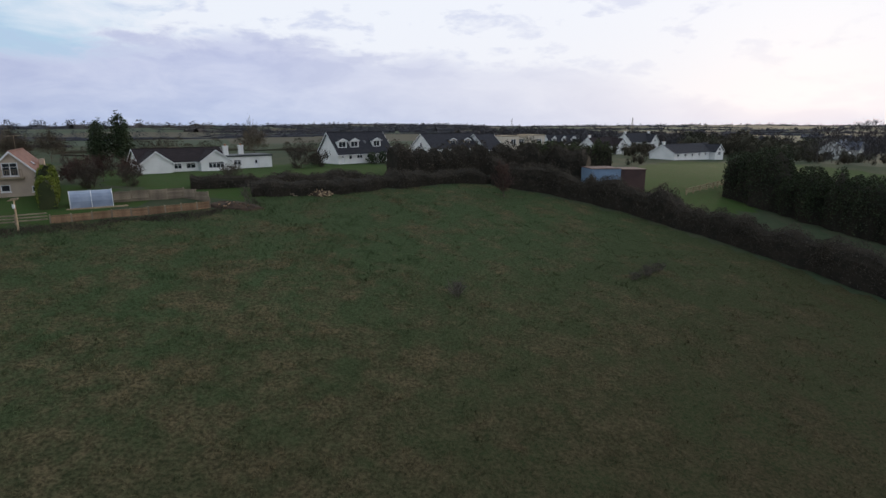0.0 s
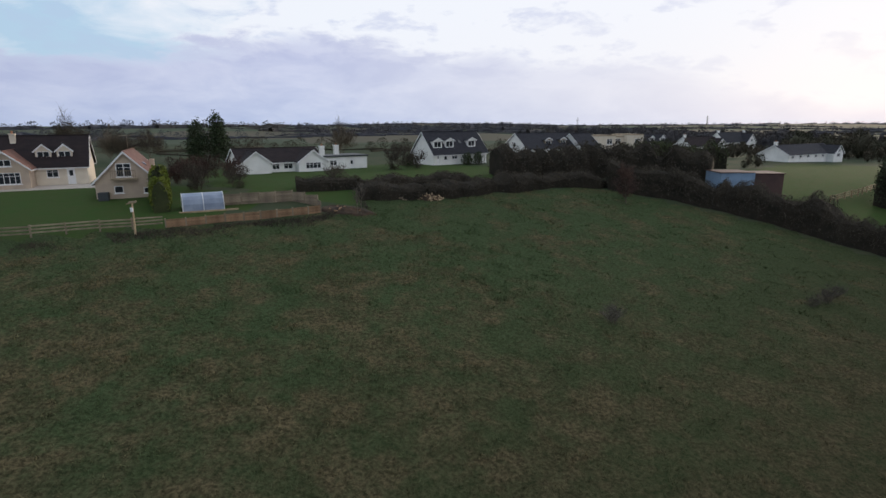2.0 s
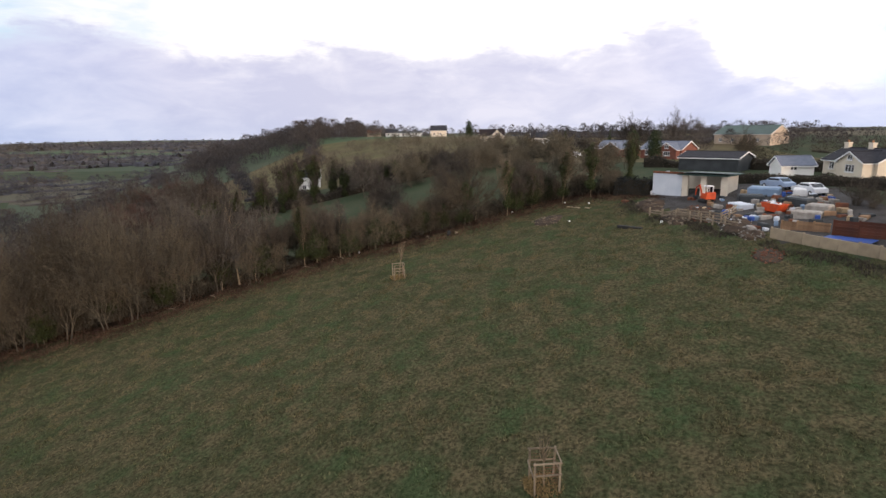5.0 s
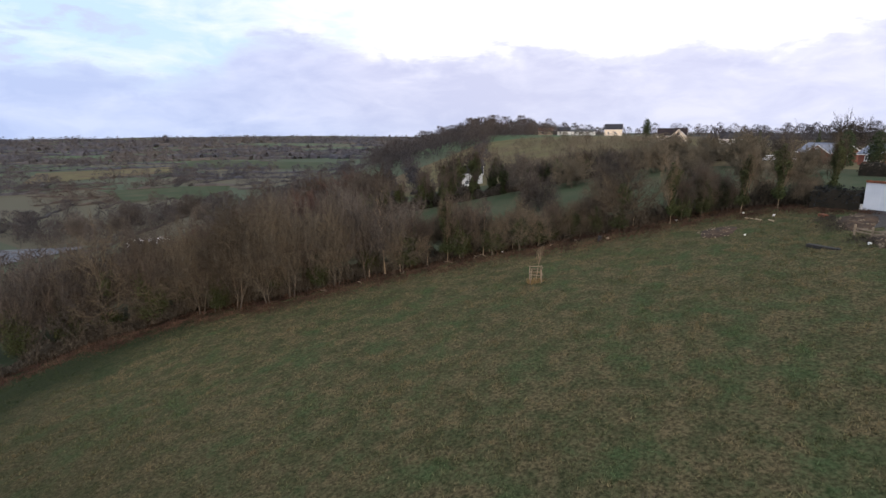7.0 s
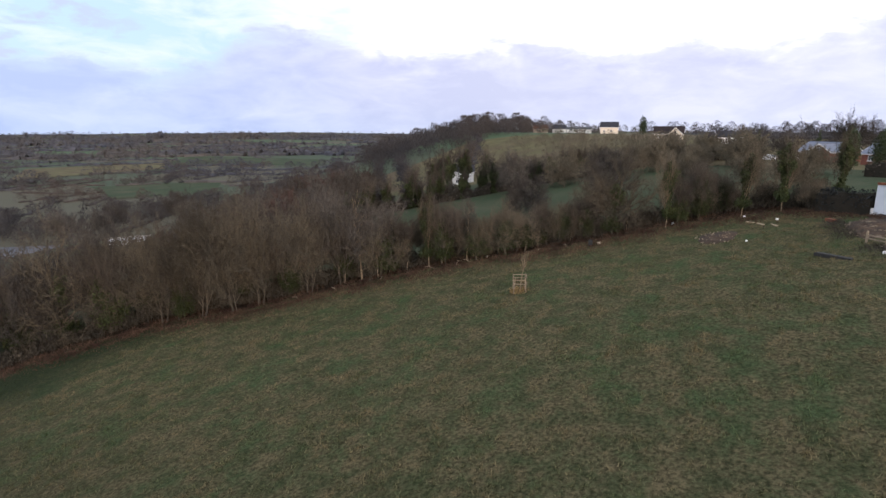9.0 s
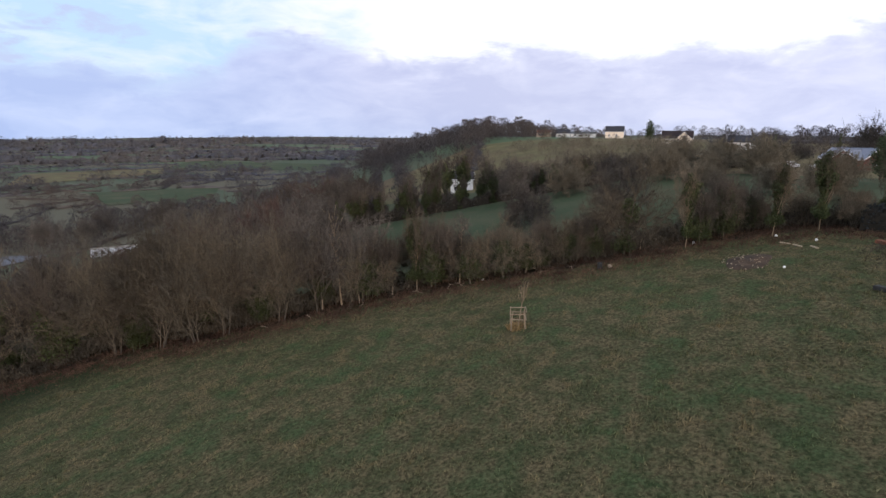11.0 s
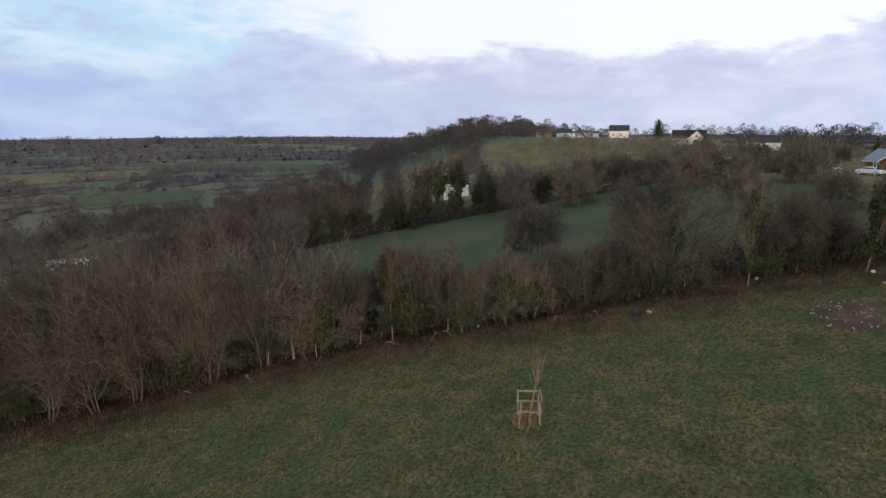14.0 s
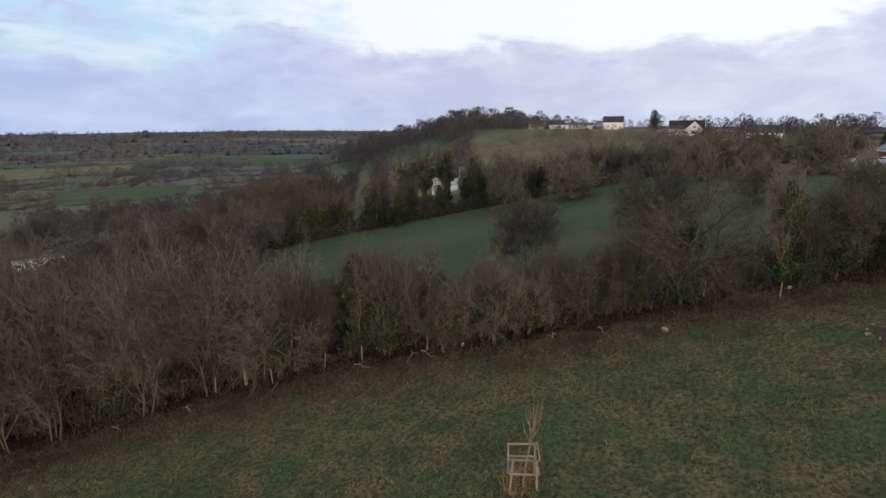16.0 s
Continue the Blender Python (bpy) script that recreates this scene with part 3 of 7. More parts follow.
# ---------------------------------------------------------------- trees and hedges: makers
def bare_tree(seed, height, spread, stems=1, limbs=16, subs=6, twigs=6, fine=2, clear=0.15, droop=0.0, girth=1.0, upright=0.9, tw=0.026):
    """A leafless tree: a tapered trunk with limbs, branches, and sprays of fine twigs. Gives trunk and crown shapes."""
    rnd = random.Random(seed)
    trunk, crown = Shape(), Shape()

    def v3(s):
        return Vector((rnd.gauss(0, s), rnd.gauss(0, s), rnd.gauss(0, s)))

    for s in range(stems):
        q = 6.28 * s / stems + rnd.uniform(-0.5, 0.5)
        foot = Vector((math.cos(q), math.sin(q), 0)) * (0.0 if stems == 1 else rnd.uniform(0.1, 0.5))
        hh = height * (1 if stems == 1 else rnd.uniform(0.72, 0.92))
        out = 0.0 if stems == 1 else rnd.uniform(0.12, 0.34) * spread
        lean = Vector((math.cos(q) * out, math.sin(q) * out, 0)) + Vector((rnd.gauss(0, 0.04), rnd.gauss(0, 0.04), 0)) * hh
        r0 = (0.013 * hh * girth + 0.02) / stems ** 0.35
        n = 7
        pts = [foot + Vector((0, 0, -0.4))]
        for k in range(1, n + 1):
            t = k / n
            pts.append(foot + lean * t + Vector((rnd.gauss(0, 0.016), rnd.gauss(0, 0.016), 0)) * hh * t + Vector((0, 0, hh * 0.88 * t)))
        trunk.tube(pts, [r0 * (1.3 if k == 0 else (1 - 0.92 * k / n)) for k in range(n + 1)], 6)
        nl = max(5, int(limbs / stems ** 0.75))
        for i in range(nl):
            t = clear + (0.98 - clear) * ((i + rnd.random() * 0.7) / nl)
            k = min(int(t * n), n - 1)
            a = pts[k].lerp(pts[k + 1], t * n - k)
            q2 = i * 2.4 + rnd.uniform(-0.5, 0.5)
            belly = math.sin(math.pi * (0.18 + 0.70 * (t - clear) / (1 - clear))) ** 0.6
            reach = spread * belly * rnd.uniform(0.75, 1.15) / stems ** 0.25
            d = Vector((math.cos(q2), math.sin(q2), upright * rnd.uniform(0.7, 1.3) * (0.5 + t))).normalized() * reach * 1.1
            mid = a + d * 0.5 + v3(0.05 * reach) - Vector((0, 0, 0.05 * reach))
            end = a + d + Vector((0, 0, (0.12 - droop) * reach)) + v3(0.06 * reach)
            r1 = max(0.03, r0 * 0.5 * (1 - 0.6 * t))
            trunk.tube([a, mid, end], [r1, r1 * 0.6, 0.014], 4, False)
            for j in range(subs):
                u = 0.15 + 0.85 * (j + rnd.random()) / subs
                b = a.lerp(mid, u * 2) if u < 0.5 else mid.lerp(end, u * 2 - 1)
                e = (d.normalized() * 0.5 + v3(0.55) + Vector((0, 0, 0.35 - droop))).normalized() * reach * rnd.uniform(0.3, 0.55)
                crown.tube([b, b + e], [max(0.018, r1 * 0.3), 0.01], 3, False)
                for w in range(twigs):
                    c = b + e * rnd.uniform(0.05, 1.0)
                    g = (e.normalized() * 0.5 + v3(0.6) + Vector((0, 0, 0.35 - droop))).normalized() * (0.35 + 0.16 * reach) * rnd.uniform(0.7, 1.3)
                    crown.spike(c, g, tw)
                    for _ in range(fine):
                        crown.spike(c + g * rnd.uniform(0.15, 0.8), (g.normalized() * 0.6 + v3(0.6)).normalized() * g.length * rnd.uniform(0.5, 0.9), tw * 0.8)
    return trunk, crown


def crowned_tree(seed, height, spread, stems=1, fork=0.22, kids=(5, 4, 4), twigs=7, fine=2, tw=0.024, girth=1.0, angle=0.72, lift=0.18, flare=0.22):
    """A leafless tree that forks again and again: stems, limbs and branches, and fine twigs that fill a rounded crown."""
    rnd = random.Random(seed)
    trunk, crown = Shape(), Shape()

    def v3(k):
        return Vector((rnd.gauss(0, k), rnd.gauss(0, k), rnd.gauss(0, k)))

    def tip(a, d, size, n):
        for _ in range(n):
            g = (d * 0.7 + v3(0.55) + Vector((0, 0, 0.06))).normalized() * size * rnd.uniform(0.6, 1.25)
            c = a + d * size * rnd.uniform(-1.2, 0.3)
            crown.spike(c, g, tw)
            for _ in range(fine):
                crown.spike(c + g * rnd.uniform(0.15, 0.8), (g.normalized() * 0.7 + v3(0.5)).normalized() * g.length * rnd.uniform(0.5, 0.9), tw * 0.8)

    def grow(a, d, size, r, level):
        mid = a + d * size * 0.5 + v3(0.07) * size
        end = a + (d + Vector((0, 0, 0.05))).normalized() * size + v3(0.08) * size
        (trunk if level < 2 else crown).tube([a, mid, end], [r, r * 0.8, max(0.012, r * 0.55)], (6, 5, 4, 3)[min(level, 3)], False)
        if level == len(kids):
            tip(end, d, size * 0.72, int(twigs * 1.7))
            return
        n = kids[level]
        turn = rnd.uniform(0, 6.28)
        for k in range(n):
            u = (0.35 + 0.65 * (k + rnd.random() * 0.6) / n) if level else (0.30 + 0.70 * (k + rnd.random()) / n)
            b = a.lerp(mid, u * 2) if u < 0.5 else mid.lerp(end, min(1.0, u * 2 - 1))
            side = d.cross(Vector((0.31, 0.17, 0.9)) if abs(d.z) < 0.9 else Vector((1, 0.2, 0))).normalized()
            other = d.cross(side)
            q = turn + k * 2.4 + rnd.uniform(-0.4, 0.4)
            w = angle * rnd.uniform(0.6, 1.3) * (1.0 if k < n - 1 else 0.35)
            e = (d * math.cos(w) + (side * math.cos(q) + other * math.sin(q)) * math.sin(w) + Vector((0, 0, lift)) + (b - heart).normalized() * 0.14).normalized()
            grow(b, e, (size * rnd.uniform(0.58, 0.80) if level else height * rnd.uniform(0.28, 0.40)), max(0.014, r * 0.55), level + 1)
        if level >= 2:
            tip(mid, d, size * 0.6, 4)

    for k in range(stems):
        q = 6.28 * k / stems + rnd.uniform(-0.4, 0.4)
        foot = Vector((math.cos(q), math.sin(q), 0)) * (0.0 if stems == 1 else rnd.uniform(0.15, 0.55))
        d = Vector((math.cos(q) * flare, math.sin(q) * flare, 1)) if stems > 1 else Vector((rnd.gauss(0, 0.06), rnd.gauss(0, 0.06), 1))
        size = height * fork * rnd.uniform(0.85, 1.1)
        heart = foot + Vector((0, 0, height * 0.42))
        grow(foot, d.normalized(), size, (0.0085 * height * girth + 0.015) / stems ** 0.35, 0)
    top = sorted(p[2] for p in crown.v)[int(len(crown.v) * 0.955)]
    wide = sorted(math.hypot(p[0], p[1]) for p in crown.v)[int(len(crown.v) * 0.90)]
    kz, kx = height / top, spread / wide
    for s in (trunk, crown):
        s.v = [(x * kx, y * kx, z * kz - (0.4 if z < 0.01 else 0)) for x, y, z in s.v]
    return trunk, crown


def leafy_tree(seed, height, radius, leaves, leaf=0.3, shape="column", limbs=14, foot=0.12):
    """An evergreen or ivy-clad tree: trunk with limbs, and a crown of many small leaf sprays in lumps."""
    rnd = random.Random(seed)
    trunk, crown = Shape(), Shape()
    n = 6
    pts = [Vector((rnd.gauss(0, 0.015) * height * k / n, rnd.gauss(0, 0.015) * height * k / n, height * 0.96 * k / n - (0.4 if k == 0 else 0))) for k in range(n + 1)]
    trunk.tube(pts, [0.016 * height * (1.2 - 1.05 * k / n) + 0.02 for k in range(n + 1)], 6)
    lumps = []
    for i in range(limbs):
        t = foot + (1 - foot) * (i + 0.5) / limbs
        if shape == "column":
            w = radius * (0.65 + 0.5 * math.sin(t * 9 + seed)) * (1 - 0.55 * t ** 3)
        elif shape == "cone":
            w = radius * (1.02 - t) ** 0.8
        else:
            w = radius * math.sin(math.pi * min(0.97, 0.12 + 0.85 * t)) ** 0.6
        for j in range(3 if shape != "round" else 5):
            q = i * 2.1 + j * (2.1 if shape != "round" else 1.26) + rnd.uniform(-0.4, 0.4)
            k = min(int(t * n), n - 1)
            a = pts[k].lerp(pts[k + 1], t * n - k)
            d = Vector((math.cos(q) * w, math.sin(q) * w, 0.1 * w + rnd.gauss(0, 0.04) * height)) * rnd.uniform(0.45, 1.0)
            trunk.tube([a, a + d * 0.55 + Vector((0, 0, 0.05 * w)), a + d], [0.05 + 0.006 * height * (1 - t), 0.04, 0.012], 3, False)
            lumps.append((a + d * 0.75, max(0.35, w * 0.5)))
        lumps.append((pts[min(int(t * n), n - 1)].lerp(pts[min(int(t * n) + 1, n)], t * n - int(t * n)), max(0.35, w * 0.55)))
    total = sum(s * s for _, s in lumps)
    for c, s in lumps:
        for _ in range(int(leaves * s * s / total) + 1):
            d = Vector((rnd.gauss(0, 1), rnd.gauss(0, 1), rnd.gauss(0, 1.1))).normalized() * s * rnd.random() ** 0.4
            crown.leaf(c + d, leaf * rnd.uniform(0.6, 1.3), rnd)
    return trunk, crown


def tree_thing(name, shapes, bark, leafmat, label, group, crown_name="crown"):
    """A tree at the origin: trunk and crown; to be set by its matrix or copied."""
    ob = thing(name, label, "tree", group)
    part("trunk", shapes[0], bark, ob)
    part(crown_name, shapes[1], leafmat, ob)
    return ob


def ivied_thing(name, bare, leafy, bark, twig, label, group):
    """A bare tree with ivy climbing its trunk and limbs."""
    ob = thing(name, label, "tree", group)
    part("trunk", bare[0], bark, ob)
    part("crown", bare[1], twig, ob)
    part("ivy", leafy[1], "ivy", ob, "dark ivy climbing the trunk")
    return ob


def plant(first, spots, rnd, lo=0.85, hi=1.15):
    """Sets a tree at the first spot and copies of it at the others, each turned and sized a little differently."""
    for i, (x, y, *k) in enumerate(spots):
        s = (k[0] if k else 1.0) * rnd.uniform(lo, hi)
        m = pose(x, y, ground_z(x, y), rnd.uniform(-3, 3), rnd.uniform(-3, 3), rnd.uniform(0, 360))
        if i == 0:
            first.matrix_basis = m @ Matrix.Diagonal((s, s, s, 1))
        else:
            c = copy_thing(first, m)
            c.scale = (s, s, s)


def along(line, step, rnd, jitter=0.0):
    """Spots at even steps along a line of points."""
    out, carry = [], 0.0
    for (x0, y0), (x1, y1) in zip(line, line[1:]):
        d = math.hypot(x1 - x0, y1 - y0)
        t = carry
        while t < d:
            out.append((x0 + (x1 - x0) * t / d + rnd.uniform(-jitter, jitter), y0 + (y1 - y0) * t / d + rnd.uniform(-jitter, jitter)))
            t += step
        carry = t - d
    return out


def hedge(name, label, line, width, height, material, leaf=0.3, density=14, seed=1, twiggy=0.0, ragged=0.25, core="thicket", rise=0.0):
    """A hedge along a line: an opaque core in uneven lumps, coloured dark for the shade inside, and a deep coat of leaf
    sprays and twigs. density: sprays for a square metre.
    """
    rnd = random.Random(seed)
    ob = thing(name, label, "hedge")
    coat, wood = Shape(), Shape()
    (fx, fy), (ex, ey) = line[0], line[-1]

    def rim(x, y):
        k = 1 + ragged * (noise.noise((x * 0.3, y * 0.3, seed)) + 0.6 * noise.noise((x * 0.9, y * 0.9, seed)))
        return (height + rise * math.hypot(x - fx, y - fy) / math.hypot(ex - fx, ey - fy)) * k, width * 0.5 * (0.75 + 0.25 * k + ragged * 0.8 * noise.noise((x * 0.45, y * 0.45, seed + 9)))

    for (x0, y0), (x1, y1) in zip(line, line[1:]):
        d = math.hypot(x1 - x0, y1 - y0)
        ux, uy = (x1 - x0) / d, (y1 - y0) / d
        for _ in range(int(d * (2 * height + width) * density)):
            t, q = rnd.uniform(-0.9, d + 0.9), rnd.random() * math.pi
            x, y = x0 + ux * t, y0 + uy * t
            top, wide = rim(x, y)
            c, s = math.cos(q), math.sin(q)
            deep = 1 - 0.3 * rnd.random() ** 2
            px = wide * deep * math.copysign(abs(c) ** 0.55, c)
            zz = top * deep * s ** 0.55
            gx, gy = x - uy * px, y + ux * px
            p = Vector((gx, gy, ground_z(gx, gy) + zz))
            if rnd.random() < twiggy:
                g = Vector((rnd.gauss(0, 0.5) - uy * c * 0.4, rnd.gauss(0, 0.5) + ux * c * 0.4, rnd.uniform(0.1, 0.9))).normalized() * rnd.uniform(0.5, 1.2) * (0.35 + 0.12 * height)
                coat.spike(p - g * 0.5, g, 0.022)
            else:
                coat.leaf(p, leaf * rnd.uniform(0.6, 1.4), rnd)
        n = max(2, int(d / 0.9))
        ring = 7
        prev = None
        for k in range(n + 1):
            t = k * (d + 1.6) / n - 0.8
            x, y = x0 + ux * t, y0 + uy * t
            top, wide = rim(x, y)
            row = []
            for i in range(ring):
                q = math.pi * i / (ring - 1)
                c, s = math.cos(q), math.sin(q)
                wob = 0.80 + 0.12 * rnd.random()
                px, zz = wide * wob * math.copysign(abs(c) ** 0.55, c), top * wob * s ** 0.55
                gx, gy = x - uy * px, y + ux * px
                row.append((gx, gy, ground_z(gx, gy) + zz - (0.3 if i in (0, ring - 1) else 0)))
            if prev:
                for i in range(ring - 1):
                    wood.poly(prev[i], row[i], row[i + 1], prev[i + 1])
            if k in (0, n):
                wood.poly(*(row if k else reversed(row)))
            prev = row
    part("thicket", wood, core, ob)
    part("foliage", coat, material, ob)
    return ob

# ---------------------------------------------------------------- houses: makers
def wall_face(sh, o, u, n, w, hh, holes, base=-0.8, gable=None, reveal=0.14):
    """A wall from o along u, facing n, with openings cut through and their reveals; gable: (apex along u, apex height)."""
    o, u, n = Vector(o), Vector(u), Vector(n)
    up = Vector((0, 0, 1))
    xs = sorted({0.0, w, *[v for q in holes for v in q[:2]]})
    zs = sorted({base, hh, *[min(v, hh) for q in holes for v in q[2:4]]})
    p = lambda a, z, d=0.0: o + u * a + up * z - n * d
    for a0, a1 in zip(xs, xs[1:]):
        for z0, z1 in zip(zs, zs[1:]):
            am, zm = (a0 + a1) / 2, (z0 + z1) / 2
            if any(q[0] < am < q[1] and q[2] < zm < q[3] for q in holes):
                continue
            sh.poly(p(a0, z0), p(a1, z0), p(a1, z1), p(a0, z1))
    for q in holes:
        a0, a1, z0, z1 = q[:4]
        sh.poly(p(a0, z0), p(a0, z0, reveal), p(a0, z1, reveal), p(a0, z1))
        sh.poly(p(a1, z0, reveal), p(a1, z0), p(a1, z1), p(a1, z1, reveal))
        sh.poly(p(a0, z1), p(a0, z1, reveal), p(a1, z1, reveal), p(a1, z1))
        sh.poly(p(a0, z0, reveal), p(a0, z0), p(a1, z0), p(a1, z0, reveal))
    if gable:
        sh.poly(p(0, hh), p(w, hh), p(gable[0], gable[1]))


def opening(parent, o, u, n, a0, a1, z0, z1, kind, frame="trim"):
    """A window or door set in its opening: frame, pane or leaf, and sill."""
    o, u, n = Vector(o), Vector(u), Vector(n)
    m = Matrix((Vector((*u, 0)), Vector((*-n, 0)), Vector((0, 0, 1, 0)), Vector((0, 0, 0, 1)))).transposed()
    m = Matrix.Translation(o) @ m
    w = part("door" if kind == "door" else "window", Shape().box(a0, a1, 0.105, 0.125, z0, z1), "trim" if kind == "door" else "glass", parent, m=m)
    f, t = Shape(), 0.075
    for x0, x1, q0, q1 in ((a0, a0 + t, z0, z1), (a1 - t, a1, z0, z1), (a0 + t, a1 - t, z1 - t, z1), (a0 + t, a1 - t, z0, z0 + t)):
        f.box(x0, x1, 0.03, 0.1, q0, q1)
    cols = max(1, round((a1 - a0) / 0.62)) if kind != "door" else 1
    for k in range(1, cols):
        c = a0 + (a1 - a0) * k / cols
        f.box(c - 0.03, c + 0.03, 0.035, 0.1, z0 + t, z1 - t)
    if kind == "window" and z1 - z0 > 0.8:
        zb = z1 - (z1 - z0) * 0.32
        f.box(a0 + t, a1 - t, 0.04, 0.1, zb - 0.02, zb + 0.02)
    part("frame", f, frame, w)
    if kind == "door":
        part("pane", Shape().box(a0 + 0.25, a1 - 0.25, 0.08, 0.102, z0 + 1.1, z1 - 0.25), "glass", w)
    else:
        part("sill", Shape().box(a0 - 0.08, a1 + 0.08, -0.07, 0.03, z0 - 0.09, z0 - 0.003), frame, w)
    return w


def pitched_roof(parent, x0, x1, y0, y1, eave, ridge, material, axis="x", over=0.3, thick=0.12, hip=0.0, trim="trim", m=None):
    """Two slopes with thickness and overhang, a ridge cap, and white barge and fascia boards."""
    r, b = Shape(), Shape()
    if axis == "y":
        x0, x1, y0, y1 = y0, y1, x0, x1
    f = (lambda x, y, z: (x, y, z)) if axis == "x" else (lambda x, y, z: (y, x, z))
    ym = (y0 + y1) / 2
    k = (ridge - eave) / (ym - y0)
    e = eave - over * k
    a0, a1 = x0 - over, x1 + over
    h0, h1 = a0 + hip, a1 - hip
    for s in (1, -1):
        ye = y0 - over if s == 1 else y1 + over
        lo = [f(a0, ye, e), f(a1, ye, e), f(h1, ym, ridge), f(h0, ym, ridge)]
        hi = [(p[0], p[1], p[2] + thick) for p in lo]
        r.poly(*hi)
        r.poly(*reversed(lo))
        r.poly(lo[0], lo[1], hi[1], hi[0])
        r.poly(lo[1], lo[2], hi[2], hi[1])
        r.poly(lo[3], lo[0], hi[0], hi[3])
        # fascia below the eaves
        b.box(*((a0 + 0.02, a1 - 0.02, ye - 0.03, ye + 0.03) if axis == "x" else (ye - 0.03, ye + 0.03, a0 + 0.02, a1 - 0.02)), e - 0.14, e - 0.004)
        if not hip:
            for xx in (a0 - 0.035, a1 + 0.004):
                p = [(xx, ye, e - 0.10), (xx, ym, ridge - 0.10), (xx, ym, ridge + thick), (xx, ye, e + thick)]
                q = [(x + 0.03, y, z) for x, y, z in p]
                p, q = [f(*v) for v in p], [f(*v) for v in q]
                b.poly(*p)
                b.poly(*reversed(q))
                for i in range(4):
                    b.poly(p[i], p[(i + 1) % 4], q[(i + 1) % 4], q[i])
    if hip:
        for xa, xh in ((a0, h0), (a1, h1)):
            r.poly(f(xa, y0 - over, e + thick), f(xa, y1 + over, e + thick), f(xh, ym, ridge + thick))
            r.poly(f(xa, y0 - over, e), f(xa, y1 + over, e), f(xa, y1 + over, e + thick), f(xa, y0 - over, e + thick))
    r.box(*((h0, h1, ym - 0.12, ym + 0.12) if axis == "x" else (ym - 0.12, ym + 0.12, h0, h1)), ridge + thick - 0.05, ridge + thick + 0.05)
    roof = part("roof", r, material, parent, m=m)
    part("bargeboard", b, trim, roof)
    return roof


def chimney(parent, x, y, z0, z1, w=0.7, d=0.5, material="white"):
    s = Shape().box(x - w / 2, x + w / 2, y - d / 2, y + d / 2, z0, z1)
    s.box(x - w / 2 - 0.06, x + w / 2 + 0.06, y - d / 2 - 0.06, y + d / 2 + 0.06, z1 - 0.16, z1 + 0.02)
    c = part("chimney", s, material, parent)
    part("pot", Shape().tube([(x, y, z1), (x, y, z1 + 0.35)], [0.13, 0.11], 8), "plaster_pot", c)
    return c


def dormer(parent, x, y, z0, w, eave, ridge, depth, wall="white", roofmat="tile_brown"):
    """A gabled dormer whose face stands at y, running back into the roof."""
    s = Shape()
    wall_face(s, (x - w / 2, y, 0), (1, 0, 0), (0, -1, 0), w, eave, [(0.18, w - 0.18, z0 + 0.2, eave - 0.08)], base=z0, gable=(w / 2, ridge))
    s.poly((x - w / 2, y, z0), (x - w / 2, y, eave), (x - w / 2, y + depth, eave), (x - w / 2, y + 0.2, z0))
    s.poly((x + w / 2, y, z0), (x + w / 2, y + 0.2, z0), (x + w / 2, y + depth, eave), (x + w / 2, y, eave))
    d = part("dormer", s, wall, parent)
    a0, a1, q0, q1 = x - w / 2 + 0.18, x + w / 2 - 0.18, z0 + 0.2, eave - 0.08
    part("pane", Shape().box(a0, a1, y + 0.1, y + 0.12, q0, q1), "glass", d)
    f = Shape()
    for xa, xb, za, zb in ((a0, a0 + 0.07, q0, q1), (a1 - 0.07, a1, q0, q1), (a0, a1, q1 - 0.07, q1), (a0, a1, q0, q0 + 0.07), ((a0 + a1) / 2 - 0.03, (a0 + a1) / 2 + 0.03, q0, q1)):
        f.box(xa, xb, y + 0.04, y + 0.098, za, zb)
    part("frame", f, "trim", d)
    k = (ridge - eave) / (w / 2)
    r = Shape()
    for sgn in (-1, 1):
        lo = [(x + sgn * (w / 2 + 0.18), y - 0.2, eave - 0.18 * k), (x, y - 0.2, ridge), (x, y + depth + 0.8, ridge), (x + sgn * (w / 2 + 0.18), y + depth, eave - 0.18 * k)]
        hi = [(a, b, c + 0.1) for a, b, c in lo]
        r.poly(*hi)
        r.poly(*reversed(lo))
        r.poly(lo[0], lo[1], hi[1], hi[0])
        r.poly(lo[3], lo[0], hi[0], hi[3])
    part("dormer_roof", r, roofmat, d)
    b = Shape()
    for sgn in (-1, 1):
        xo = x + sgn * (w / 2 + 0.2)
        b.poly((xo, y - 0.23, eave - 0.2 * k - 0.08), (x, y - 0.23, ridge - 0.1), (x, y - 0.23, ridge + 0.12), (xo, y - 0.23, eave - 0.2 * k + 0.12))
        b.poly((xo, y - 0.21, eave - 0.2 * k + 0.12), (x, y - 0.21, ridge + 0.12), (x, y - 0.21, ridge - 0.1), (xo, y - 0.21, eave - 0.2 * k - 0.08))
    part("bargeboard", b, "trim", d)
    return d


def at_front(x, y, tx, ty, dz=0.0):
    """Pose of a building whose front runs from (x, y) towards (tx, ty), seen from outside left to right."""
    return pose(x, y, max(ground_z(x, y), ground_z(tx, ty)) + dz, 0, 0, math.degrees(math.atan2(ty - y, tx - x)))


